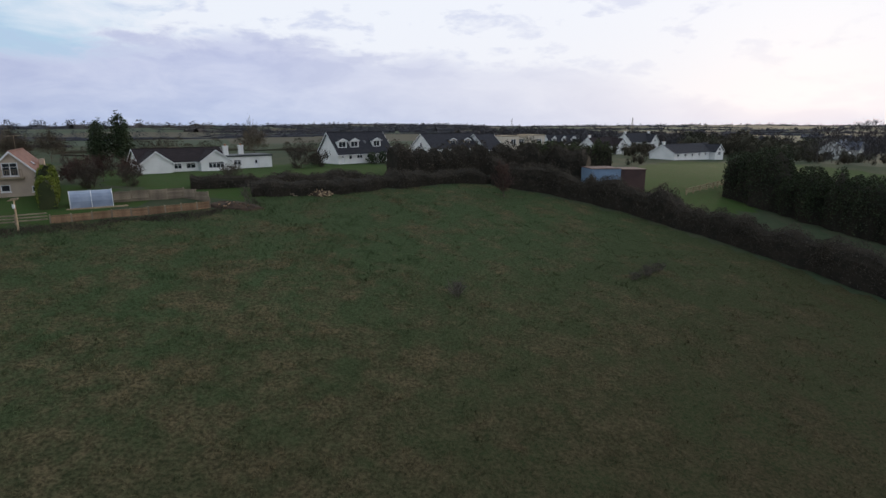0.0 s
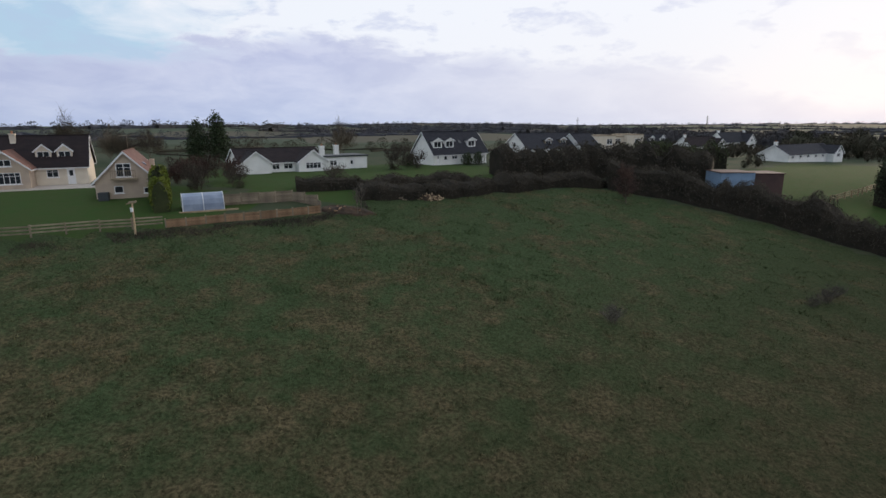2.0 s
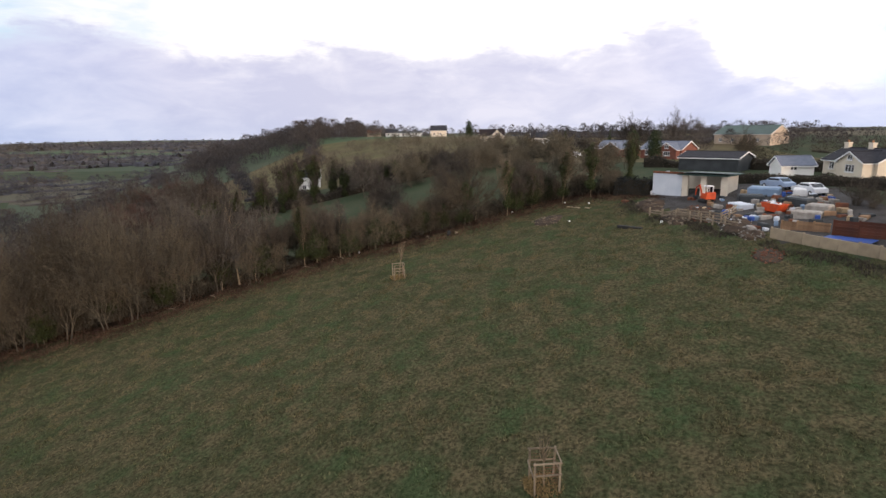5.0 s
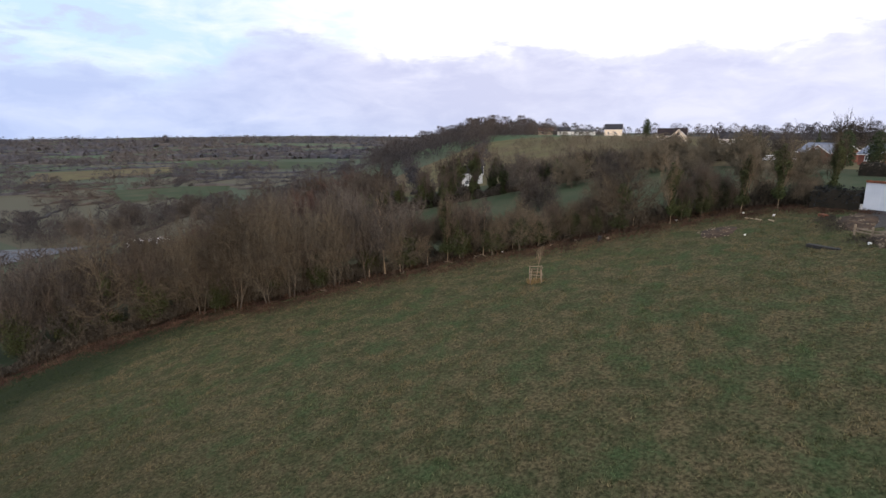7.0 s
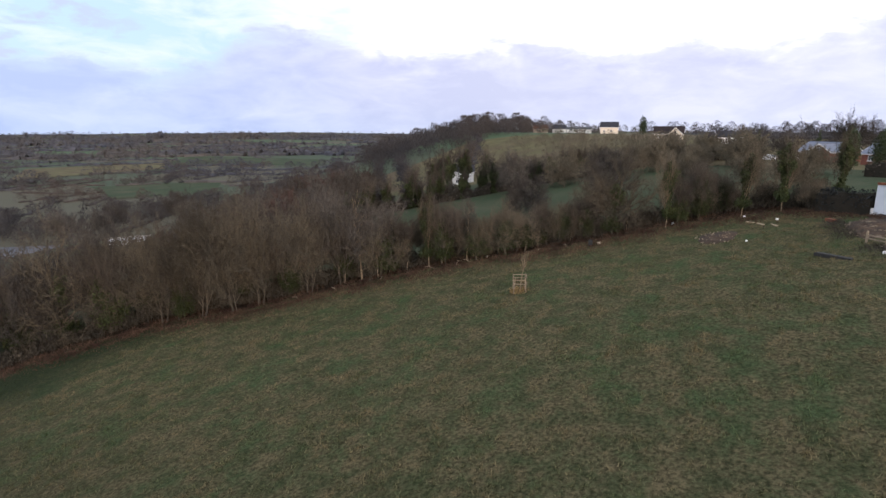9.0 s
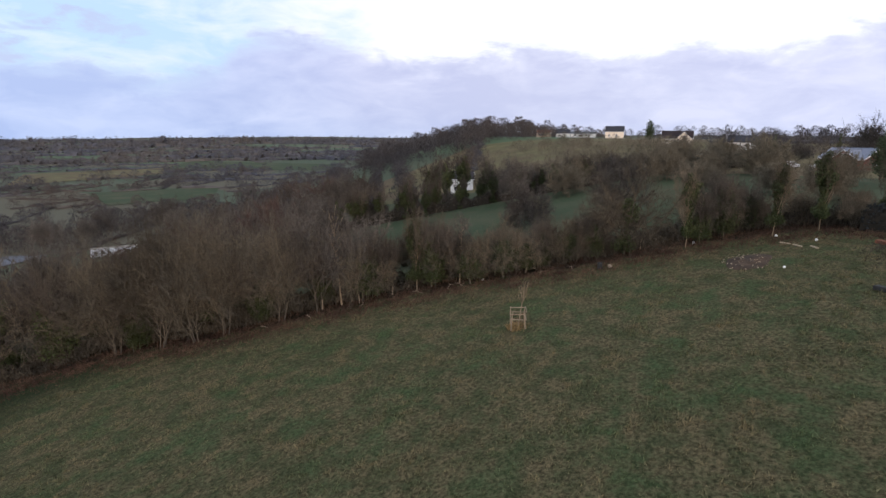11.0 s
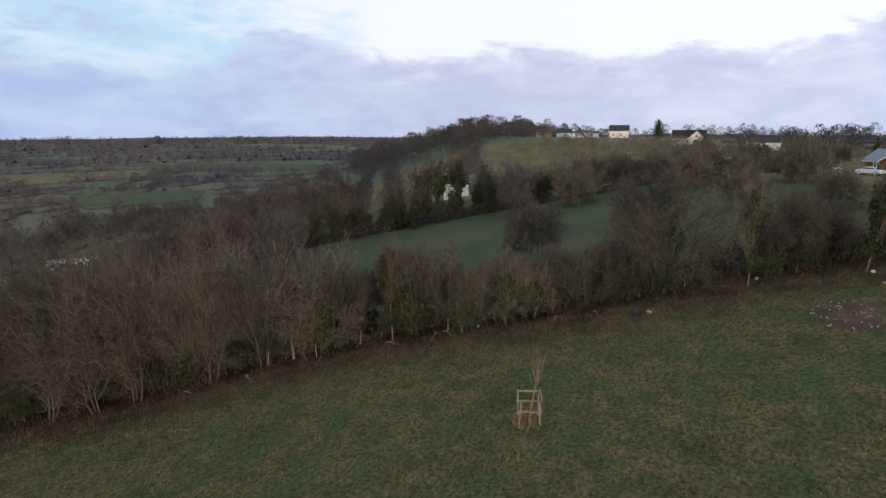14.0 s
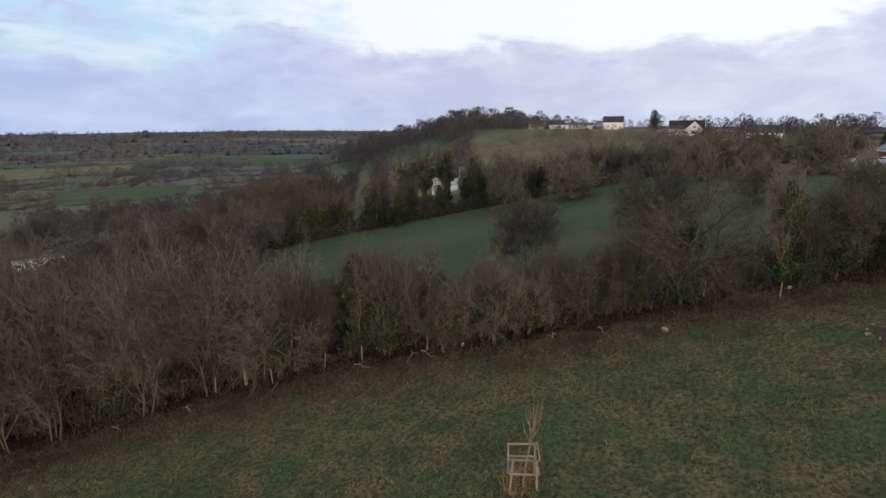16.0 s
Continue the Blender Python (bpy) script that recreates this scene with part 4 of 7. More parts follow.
def block(ob, x0, x1, y0, y1, eave, ridge, wall, roof, axis="x", front=(), back=(), left=(), right=(), hip=0.0, over=0.3, trim="trim", plinth=""):
    """One walled volume with its roof and openings, as parts of ob."""
    s = Shape()
    gx = None if axis == "x" or hip else ((x1 - x0) / 2, ridge)
    gy = None if axis == "y" or hip else ((y1 - y0) / 2, ridge)
    sides = (((x0, y0, 0), (1, 0, 0), (0, -1, 0), x1 - x0, front, gx), ((x1, y1, 0), (-1, 0, 0), (0, 1, 0), x1 - x0, back, gx),
             ((x0, y1, 0), (0, -1, 0), (-1, 0, 0), y1 - y0, left, gy), ((x1, y0, 0), (0, 1, 0), (1, 0, 0), y1 - y0, right, gy))
    for o, u, n, w, holes, g in sides:
        tall = [q for q in holes if q[3] > eave]
        low = [q for q in holes if q[3] <= eave]
        wall_face(s, o, u, n, w, eave, low, gable=g)
        for q in holes:
            oo = Vector(o) + Vector(n) * (0.16 if q in tall else 0.0)
            opening(ob, oo, u, n, *q)
    part("wall", s, wall, ob)
    if plinth:
        p = Shape().box(x0 - 0.03, x1 + 0.03, y0 - 0.03, y1 + 0.03, -0.8, 0.3)
        part("plinth", p, plinth, ob)
    if roof:
        pitched_roof(ob, x0, x1, y0, y1, eave, ridge, roof, axis, over, hip=hip, trim=trim)

# ---------------------------------------------------------------- houses on the terrace
def cream_dormer_house():
    ob = thing("house", "cream rendered dormer house with brown tiled roof and front gable", "house", m=at_front(-73.2, 67.8, -61.9, 75.0))
    block(ob, 0, 13.4, 0, 8, 2.5, 6.15, "cream", "tile_brown", front=[(1.0, 2.3, 0.8, 2.0, "window"), (8.9, 10.2, 1.0, 2.0, "window"), (11.1, 12.0, 0.05, 2.1, "door")],
          right=[(3.2, 4.4, 3.2, 4.4, "window")])
    block(ob, 3.1, 7.7, -3.2, 3.4, 2.5, 4.45, "stucco", "tile_red", axis="y", front=[(0.9, 3.7, 0.6, 2.0, "window"), (1.6, 3.0, 2.75, 3.55, "window")])
    for x in (2.4, 8.7, 11.0):
        dormer(ob, x, 1.05, 3.35, 1.7, 4.35, 5.1, 1.9, "cream")
    chimney(ob, 5.4, 3.2, 4.6, 6.5, 0.6, 0.6, "cream")
    chimney(ob, 1.2, 4.0, 5.6, 6.9, 0.9, 0.6, "stucco")
    return ob


def stucco_annexe():
    ob = thing("garage", "buff roughcast gabled garage with upstairs balcony door and red tiles", "garage", m=at_front(-52.3, 63.9, -46.8, 66.8, -0.15))
    block(ob, 0, 6.2, 0, 8, 2.05, 5.2, "stucco", "tile_red", axis="y",
          front=[(2.2, 3.7, 2.5, 4.0, "window"), (1.8, 2.7, 0.7, 1.5, "window"), (4.7, 5.6, 0.6, 1.25, "window")], right=[(2.5, 3.5, 0.8, 1.8, "window")])
    bal = part("balcony", Shape().box(1.7, 4.2, -0.75, -0.02, 2.22, 2.4), "concrete", ob)
    rail = Shape().box(1.7, 4.2, -0.75, -0.70, 3.2, 3.26)
    for k in range(13):
        rail.box(1.72 + k * 0.2, 1.76 + k * 0.2, -0.74, -0.71, 2.4, 3.2)
    part("railing", rail, "timber_grey", bal)
    part("chimney", Shape().box(5.0, 5.5, 5.5, 6.0, 2.2, 4.1), "stucco", ob)
    mast = part("aerial", Shape().tube([(3.1, 4.0, 5.0), (3.1, 4.0, 7.0)], [0.035, 0.03], 6).tube([(2.2, 4.0, 6.9), (4.0, 4.0, 7.0)], [0.025, 0.025], 5), "timber_grey", ob, "television aerial on a pole")
    rods = Shape()
    for k in range(7):
        rods.tube([(2.3 + k * 0.27, 3.7, 6.92 + k * 0.015), (2.3 + k * 0.27, 4.3, 6.92 + k * 0.015)], [0.015, 0.015], 4)
    part("rods", rods, "timber_grey", mast)
    part("rooflight", Shape().box(-0.3, 0.3, -0.4, 0.4, 0, 0.07), "glass", ob, m=pose(4.7, 3.2, 3.68, 0, 45, 0))
    part("bin_shed", Shape().box(0.3, 1.3, -1.0, -0.1, -0.2, 0.9), "sheet_dark", ob)
    return ob


def yellow_cottage():
    ob = thing("house", "yellow painted gabled cottage with blue-grey slate roof", "house", m=at_front(-83.6, 40.3, -79.3, 44.4))
    block(ob, 0, 5.95, 0, 12.6, 2.05, 5.05, "yellow", "slate_blue", axis="y", plinth="white",
          front=[(2.35, 3.4, 2.9, 4.1, "window"), (1.5, 2.3, 0.8, 1.7, "window"), (3.9, 4.7, 0.8, 1.7, "window")],
          right=[(0.4, 1.3, 0.05, 1.95, "door"), (4.2, 5.4, 0.9, 1.6, "window"), (8.6, 9.8, 0.9, 1.6, "window")])
    return ob


def yellow_house():
    ob = thing("house", "yellow two-storey house with hipped slate roof and glazed porch", "house", m=at_front(-89.4, 59.2, -82.8, 68.3))
    block(ob, 0, 11.2, 0, 7, 4.25, 5.95, "yellow", "slate", hip=1.6,
          front=[(1.2, 2.3, 2.7, 3.7, "window"), (4.0, 5.1, 2.7, 3.7, "window"), (8.8, 9.9, 2.7, 3.7, "window"), (0.9, 1.8, 0.05, 2.1, "door"), (2.6, 3.7, 0.8, 1.9, "window")],
          right=[(1.0, 1.9, 2.6, 3.6, "window"), (4.5, 5.4, 2.6, 3.6, "window"), (1.0, 1.9, 0.8, 1.9, "window")])
    block(ob, 4.6, 9.6, -3.4, -0.02, 2.0, 3.4, "white", "slate", hip=1.5, front=[(0.3, 1.6, 0.5, 1.85, "window"), (1.9, 3.1, 0.5, 1.85, "window"), (3.4, 4.7, 0.5, 1.85, "window")],
          right=[(0.5, 2.8, 0.5, 1.85, "window")], left=[(0.5, 2.8, 0.5, 1.85, "window")])
    for x in (2.5, 5.2, 6.4, 9.0):
        part("rooflight", Shape().box(-0.25, 0.25, -0.3, 0.3, 0.0, 0.06), "glass", ob, m=pose(x, 1.5, 5.12, 26, 0, 0))
    part("lean_to", Shape().box(11.25, 12.0, 2.0, 4.2, -0.5, 3.0), "rust", ob, "rust-brown creeper covered lean-to")
    return ob


def white_bungalow():
    ob = thing("bungalow", "white bungalow with two front gables and low brown roof", "house", m=at_front(-47.6, 88.9, -36.9, 97.9, -0.35))
    block(ob, 0.2, 13.8, 1.7, 9.2, 2.05, 4.0, "white", "tile_brown", front=[(5.1, 6.3, 0.8, 1.7, "window"), (7.0, 8.5, 0.8, 1.7, "window")])
    block(ob, 0, 4.6, 0, 4.5, 2.05, 3.75, "white", "tile_brown", axis="y")
    block(ob, 9.1, 14, 0, 4.5, 2.05, 3.75, "white", "tile_brown", axis="y", front=[(1.2, 3.8, 0.8, 1.8, "window")])
    block(ob, 14.05, 22.0, 1.4, 7.0, 2.45, 2.5, "white", "", front=[(1.0, 2.3, 1.0, 1.9, "window"), (4.6, 5.5, 0.05, 2.0, "door")])
    part("flat_roof", Shape().box(13.9, 22.2, 1.2, 7.2, 2.45, 2.68), "sheet_dark", ob)
    chimney(ob, 14.3, 3.0, 2.0, 4.3, 0.8, 0.6)
    chimney(ob, 17.6, 4.6, 2.0, 4.3, 0.8, 0.6)
    part("terrace", Shape().box(3.8, 8.8, -2.6, -0.05, -0.6, 0.1), "stone", ob)
    return ob


def white_dormer_house():
    ob = thing("house", "white dormer house under a steep dark slate roof", "house", m=at_front(-20.5, 110.2, -11.1, 120.4))
    block(ob, 0, 13.9, 0, 6.5, 2.15, 5.95, "white", "slate", over=0.35,
          front=[(0.8, 1.5, 0.05, 1.95, "door"), (2.6, 3.4, 0.8, 1.8, "window"), (4.6, 6.0, 0.9, 1.8, "window"), (7.2, 8.6, 0.9, 1.8, "window"), (11.3, 12.6, 0.9, 1.8, "window")],
          left=[(2.4, 3.2, 0.9, 1.9, "window")])
    for x in (1.6, 4.6, 10.4):
        dormer(ob, x, 0.7, 2.95, 2.1, 4.35, 4.8, 1.6, "white", "slate")
    part("rooflight", Shape().box(-0.3, 0.3, -0.4, 0.4, 0, 0.07), "glass", ob, m=pose(7.8, 1.5, 4.05, 49, 0, 0))
    return ob


def long_slate_house():
    ob = thing("house", "long low house with dark slate roof and white gable", "house", m=at_front(-2.6, 127.9, 13.4, 141.1))
    block(ob, 0, 16, 0, 8, 2.8, 5.9, "white", "slate", front=[(6.0, 7.2, 1.0, 2.2, "window"), (9.5, 10.7, 1.0, 2.2, "window")], left=[(3.5, 4.3, 3.0, 4.0, "window")])
    block(ob, 14.5, 20.5, -2.5, 6, 2.3, 5.7, "white", "slate", front=[(1.5, 2.5, 0.6, 1.9, "window"), (3.8, 5.0, 0.1, 2.0, "window")])
    for x in (7.0, 11.5):
        dormer(ob, x, 1.0, 3.4, 1.9, 4.5, 4.9, 1.4, "timber_grey", "slate")
    return ob


def flat_roof_house():
    ob = thing("house", "pale two-storey flat-roofed house with tall windows", "house", m=at_front(15.5, 150.0, 26.5, 154.0))
    for x0, x1, y0, hh in ((0, 5.0, 0, 5.4), (5.02, 8.0, 1.2, 5.1), (8.02, 12.5, -0.5, 5.6)):
        block(ob, x0, x1, y0, 7, hh, hh, "cream", "", front=[(x1 - x0 - 2.4, x1 - x0 - 0.9, 3.4, 4.7, "window"), (x1 - x0 - 2.4, x1 - x0 - 0.9, 0.8, 2.0, "window")])
        part("parapet", Shape().box(x0 - 0.1, x1 + 0.0, y0 - 0.1, 7.1, hh, hh + 0.25), "concrete", ob)
    return ob


def far_house(name, label, x, y, turn, length, depth, eave, ridge, wall, roof, gable=False, chim=0, dormers=0, wins=3):
    """A house in the middle distance."""
    ob = thing(name, label, "house", m=spot(x, y, turn))
    step = length / (wins + 0.5)
    front = [(step * (k + 0.4), step * (k + 0.4) + 1.1, 0.85, min(1.95, eave - 0.15), "window") for k in range(wins)]
    block(ob, 0, length, 0, depth, eave, ridge, wall, roof, front=front, right=[(depth / 2 - 0.5, depth / 2 + 0.5, 0.9, min(1.9, eave - 0.15), "window")] if wins else [])
    if gable:
        block(ob, length - 5.5, length - 0.5, -1.8, depth * 0.4, eave, ridge * 0.93, wall, roof, axis="y", front=[(1.6, 3.4, 0.8, min(1.9, eave - 0.15), "window"), (2.0, 3.0, eave + 0.2, eave + 1.0, "window")])
    for k in range(chim):
        chimney(ob, 0.6 + (length - 1.2) * k / max(1, chim - 1), depth / 2, ridge - 0.5, ridge + 0.9, 0.9, 0.6, wall)
    for k in range(dormers):
        dormer(ob, length * (k + 0.5) / dormers, 0.8, eave + 0.5, 1.9, ridge - 1.2, ridge - 0.3, 1.6, wall, roof)
    return ob


cream_dormer_house()
stucco_annexe()
yellow_cottage()
yellow_house()
white_bungalow()
white_dormer_house()
long_slate_house()
flat_roof_house()
far_house("farmhouse", "cream farmhouse with slate roof and white chimneys", -119.5, 45.4, 18, 11, 6.5, 2.35, 4.0, "cream", "slate", True, 3)
far_house("outhouse", "small white gabled outhouse with slate roof", -113.6, 38.0, 105, 5.0, 3.4, 1.7, 2.9, "white", "slate_blue", wins=1)
far_house("bungalow", "white bungalow with gabled end and dark roof", 66, 161, 37, 25, 8, 1.9, 4.2, "white", "slate", True, 1, wins=6)
far_house("house", "white house with brown hipped porch roof", 53, 196, 30, 14, 8, 2.6, 5.4, "white", "tile_brown", True, 1)
far_house("house", "white house with three gabled dormers", 44, 232, 20, 14, 7, 2.6, 5.8, "white", "slate", dormers=3)
far_house("house", "tall white house with dark roof and chimney", 84, 252, 28, 16, 9, 3.8, 7.6, "white", "slate", True, 2)
far_house("house", "large white modern house among dark trees", 152, 212, 40, 15, 9, 3.6, 7.0, "white", "slate_blue", True)
far_house("bungalow", "cream bungalow partly hidden by shrubs", 131, 146, 45, 20, 7, 2.4, 4.8, "cream", "tile_red", True)
far_house("bungalow", "red brick bungalow with white porch and slate roof", -178.5, 8.5, 57, 9, 8, 2.4, 4.3, "brickred", "slate_blue", True, wins=2)
far_house("bungalow", "red brick bungalow wing with blue-grey slates", -170.0, 20.0, 57, 11, 8, 2.4, 4.2, "brickred", "slate_blue", True, wins=3)
far_house("house", "pale yellow gabled house on the hill crest", -320, -86, 106, 9, 8, 3.4, 6.0, "cream", "slate", wins=2)
far_house("house", "brown-roofed house with cream gable on the hill", -261, -44, 100, 11, 7, 2.5, 5.2, "cream", "tile_brown", True)
far_house("house", "small white house behind hedge trees", -241, -18, 100, 9, 7, 2.6, 4.6, "white", "slate", wins=2)
far_house("house", "far white cottage on the hill crest", -350, -126, 110, 8, 6, 2.4, 4.6, "white", "slate", wins=2)
far_house("barn", "far red-roofed barn on the hill crest", -352, -140, 110, 9, 6, 2.6, 4.4, "stucco", "rust", wins=1)
far_house("barn", "far long pale shed on the hill crest", -338, -112, 110, 14, 6, 2.2, 3.2, "white", "sheet_dark", wins=3)
far_house("house", "white two-storey house behind ivy-clad hedge trees", -166, -79, 122, 6.5, 6, 4.4, 6.2, "white", "slate", wins=2)
far_house("barn", "large barn with green sheet roof", -237, 48, 53, 19, 14, 3.4, 6.2, "stucco", "sheet_green", wins=4)
far_house("barn", "dark sheet-clad farm shed with grey roof", -125.5, 24.5, 62, 10, 8, 2.3, 3.2, "sheet_dark", "slate", wins=0)

# ---------------------------------------------------------------- yard, walls and fences
def open_shed():
    ob = thing("open_shed", "open-fronted store shed with cream pillars and green sheet roof", "shed", m=at_front(-99.1, 18.4, -94.5, 26.7, -0.1))
    part("back_wall", Shape().box(0, 9.5, 4.8, 5.0, -0.5, 2.6), "cream", ob)
    part("side_wall", Shape().box(0, 0.2, 0.05, 4.8, -0.5, 2.7), "white_sheet", ob)
    part("side_wall", Shape().box(9.3, 9.5, 0.05, 4.8, -0.5, 2.7), "cream", ob)
    for k in range(5):
        part("sheet", Shape().box(k * 0.81, k * 0.81 + 0.80, 0.0, 0.04 + 0.03 * (k % 2), -0.3, 2.75), "white_sheet", ob)
    for x in (4.1, 6.5, 9.1):
        part("pillar", Shape().box(x, x + 0.75, -0.05, 0.4, -0.5, 2.75), "cream", ob)
    part("lintel", Shape().box(0, 4.2, -0.1, 0.1, 2.72, 2.98), "rust", ob)
    r = Shape()
    for k in range(24):
        a = 3.6 + k * 0.27
        r.poly((a, -0.6, 3.0), (a + 0.135, -0.6, 3.06), (a + 0.135, 5.3, 2.66), (a, 5.3, 2.6))
        r.poly((a + 0.135, -0.6, 3.06), (a + 0.27, -0.6, 3.0), (a + 0.27, 5.3, 2.6), (a + 0.135, 5.3, 2.66))
    r.box(3.6, 10.1, -0.62, 5.3, 2.45, 2.58, Matrix.Translation((0, 0, 0.2)))
    part("roof", r, "sheet_green", ob)
    return ob


def sections(name, label, category, line, height, piece, material, post="", post_h=0.0, thick=0.05, gap=0.03, sink=0.15, joint="panel"):
    """A wall or fence in separate sections along a line, each on its own ground, with posts between."""
    ob = thing(name, label, category)
    for (x0, y0), (x1, y1) in zip(line, line[1:]):
        d = math.hypot(x1 - x0, y1 - y0)
        n = max(1, round(d / piece))
        q = math.degrees(math.atan2(y1 - y0, x1 - x0))
        for k in range(n):
            a, b = k / n, (k + 1) / n
            xa, ya = x0 + (x1 - x0) * a, y0 + (y1 - y0) * a
            xb, yb = x0 + (x1 - x0) * b, y0 + (y1 - y0) * b
            g = min(ground_z(xa, ya), ground_z(xb, yb))
            s = Shape()
            if joint == "panel":
                rows = 6
                tall = (height + sink) / rows
                me = Shape().box(gap, d / n - gap, -thick / 2, thick / 2, 0, tall - 0.012).mesh("board")
                me.materials.append(M[material])
                for r in range(rows):
                    part("board", me, material, ob, m=pose(xa, ya, g - sink + tall * r, 0, 0, q) @ pose(0, 0.012 * (r % 2), 0))
            elif joint == "rails":
                for z in (0.35, 0.65, 0.95):
                    if z < height:
                        s.box(0, d / n, -0.03, 0.03, z, z + 0.13)
            else:
                s.box(gap * 0.3, d / n - gap * 0.3, -thick / 2, thick / 2, -0.5, height)
            if s.v:
                part("rail" if joint == "rails" else "block", s, material, ob, m=pose(xa, ya, g, 0, -math.degrees(math.atan2(ground_z(xb, yb) - ground_z(xa, ya), d / n)) if joint == "rails" else 0, q))
            if post:
                part("post", Shape().box(-0.07, 0.07, -0.07, 0.07, -0.4, post_h or height + 0.05), post, ob, m=pose(xa, ya, ground_z(xa, ya), 0, 0, q))
    return ob


def polytunnel():
    ob = thing("polytunnel", "small polytunnel in clear bluish film on hoops", "greenhouse", m=at_front(-40.8, 61.4, -37.4, 63.7, -0.1))
    film, n, L, w, hh = Shape(), 10, 4.1, 2.3, 1.95
    prof = [(w / 2 - math.cos(math.pi * k / n) * w / 2, math.sin(math.pi * k / n) ** 0.7 * hh) for k in range(n + 1)]
    for (a, za), (b, zb) in zip(prof, prof[1:]):
        film.poly((0, a, za), (L, a, za), (L, b, zb), (0, b, zb))
        film.poly((0, a, za - 0.02), (0, b, zb - 0.02), (L, b, zb - 0.02), (L, a, za - 0.02))
    for x in (0, L):
        film.poly(*[(x, a, z) for a, z in (prof if x else reversed(prof))])
    part("film", film, "poly", ob)
    for k in range(3):
        part("hoop", Shape().tube([(L * k / 2 + (0.02 if k == 0 else -0.02 if k == 2 else 0), a, z + 0.02) for a, z in prof], [0.035] * (n + 1), 5), "trim", ob)
    part("base_board", Shape().box(-0.4, L + 1.4, -0.25, -0.05, -0.15, 0.18), "timber_pale", ob)
    return ob


def lamp_pole():
    ob = thing("lamp_pole", "old timber pole with a lamp arm beside the fence", "pole", m=spot(-41.3, 54.3))
    part("pole", Shape().tube([(0, 0, -0.4), (0.05, 0, 3.0)], [0.10, 0.07], 8), "timber_pale", ob)
    part("arm", Shape().box(-0.05, 0.75, -0.05, 0.05, 2.92, 3.02), "timber_pale", ob, m=pose(0, 0, 0, 0, -8, 20))
    part("lamp", Shape().box(0.2, 0.85, -0.12, 0.12, 3.0, 3.14), "concrete", ob, m=pose(0, 0, 0, 0, -8, 20))
    part("box", Shape().box(-0.12, 0.12, -0.14, -0.05, 2.2, 2.6), "trim", ob)
    return ob


def car(x, y, turn, paint, label):
    ob = thing("car", label, "car", "cars in the yard", spot(x, y, turn))
    s = Shape()
    prof = [(-2.0, 0.35), (-2.05, 0.75), (-1.9, 0.9), (-1.2, 0.95), (-0.6, 1.42), (0.8, 1.45), (1.55, 0.98), (2.0, 0.85), (2.05, 0.4)]
    for w, pts in ((0.85, prof),):
        for (a, za), (b, zb) in zip(pts, pts[1:]):
            k0, k1 = (0.72 if za > 1.2 else 0.85), (0.72 if zb > 1.2 else 0.85)
            s.poly((a, -k0, za), (b, -k1, zb), (b, k1, zb), (a, k0, za))
        for sg in (-1, 1):
            q = [(a, sg * (0.72 if z > 1.2 else 0.85), z) for a, z in pts]
            s.poly(*(q if sg < 0 else reversed(q)))
        s.poly((-2.0, -0.85, 0.35), (-2.0, 0.85, 0.35), (2.05, 0.85, 0.4), (2.05, -0.85, 0.4))
    body = part("body", s, paint, ob)
    for sg in (-1, 1):
        part("side_window", Shape().box(-0.75, 1.0, sg * 0.80 - 0.01, sg * 0.80 + 0.01, 1.0, 1.34, Matrix.Rotation(0, 4, "X")), "glass", body)
    part("windscreen", Shape().box(-0.02, 0.02, -0.66, 0.66, 0, 0.68), "glass", body, m=pose(1.5, 0, 1.03, 0, -58, 0))
    for a in (-1.25, 1.3):
        for sg in (-1, 1):
            w = part("wheel", Shape().tube([(a, sg * 0.68, 0.31), (a, sg * 0.88, 0.31)], [0.31, 0.31], 12), "rubber", ob)
            part("hub", Shape().tube([(a, sg * 0.87, 0.31), (a, sg * 0.895, 0.31)], [0.17, 0.15], 10), "trim", w)
    return ob


def skip(x, y, turn, k=0.7):
    ob = thing("skip", "orange steel skip heaped with scrap", "container", m=spot(x, y, turn) @ Matrix.Diagonal((k, k, k, 1)))
    s = Shape()
    for sg in (-1, 1):
        p = [(-1.3, sg * 0.85, 0.1), (1.3, sg * 0.85, 0.1), (1.8, sg * 0.9, 1.3), (-1.8, sg * 0.9, 1.3)]
        s.poly(*(p if sg < 0 else reversed(p)))
        p = [(a, b - sg * 0.06, c) for a, b, c in p]
        s.poly(*(p if sg > 0 else reversed(p)))
    for sg in (-1, 1):
        s.poly((sg * 1.3, -0.85, 0.1), (sg * 1.8, -0.9, 1.3), (sg * 1.8, 0.9, 1.3), (sg * 1.3, 0.85, 0.1))
    s.poly((-1.3, -0.85, 0.1), (1.3, -0.85, 0.1), (1.3, 0.85, 0.1), (-1.3, 0.85, 0.1))
    part("tub", s, "orange", ob)
    part("rim", Shape().box(-1.85, 1.85, -0.95, -0.86, 1.25, 1.36).box(-1.85, 1.85, 0.86, 0.95, 1.25, 1.36).box(-1.87, -1.78, -0.86, 0.86, 1.25, 1.36).box(1.78, 1.87, -0.86, 0.86, 1.25, 1.36), "orange", ob)
    rnd = random.Random(int(x * 10))
    for k in range(7):
        part("scrap", Shape().box(-0.5, 0.5, -0.25, 0.25, -0.1, 0.1), rnd.choice(["white_sheet", "timber_pale", "timber", "trim"]), ob,
             m=pose(rnd.uniform(-1.1, 1.1), rnd.uniform(-0.5, 0.5), rnd.uniform(1.15, 1.45), rnd.uniform(-30, 30), rnd.uniform(-25, 25), rnd.uniform(0, 360)))
    return ob


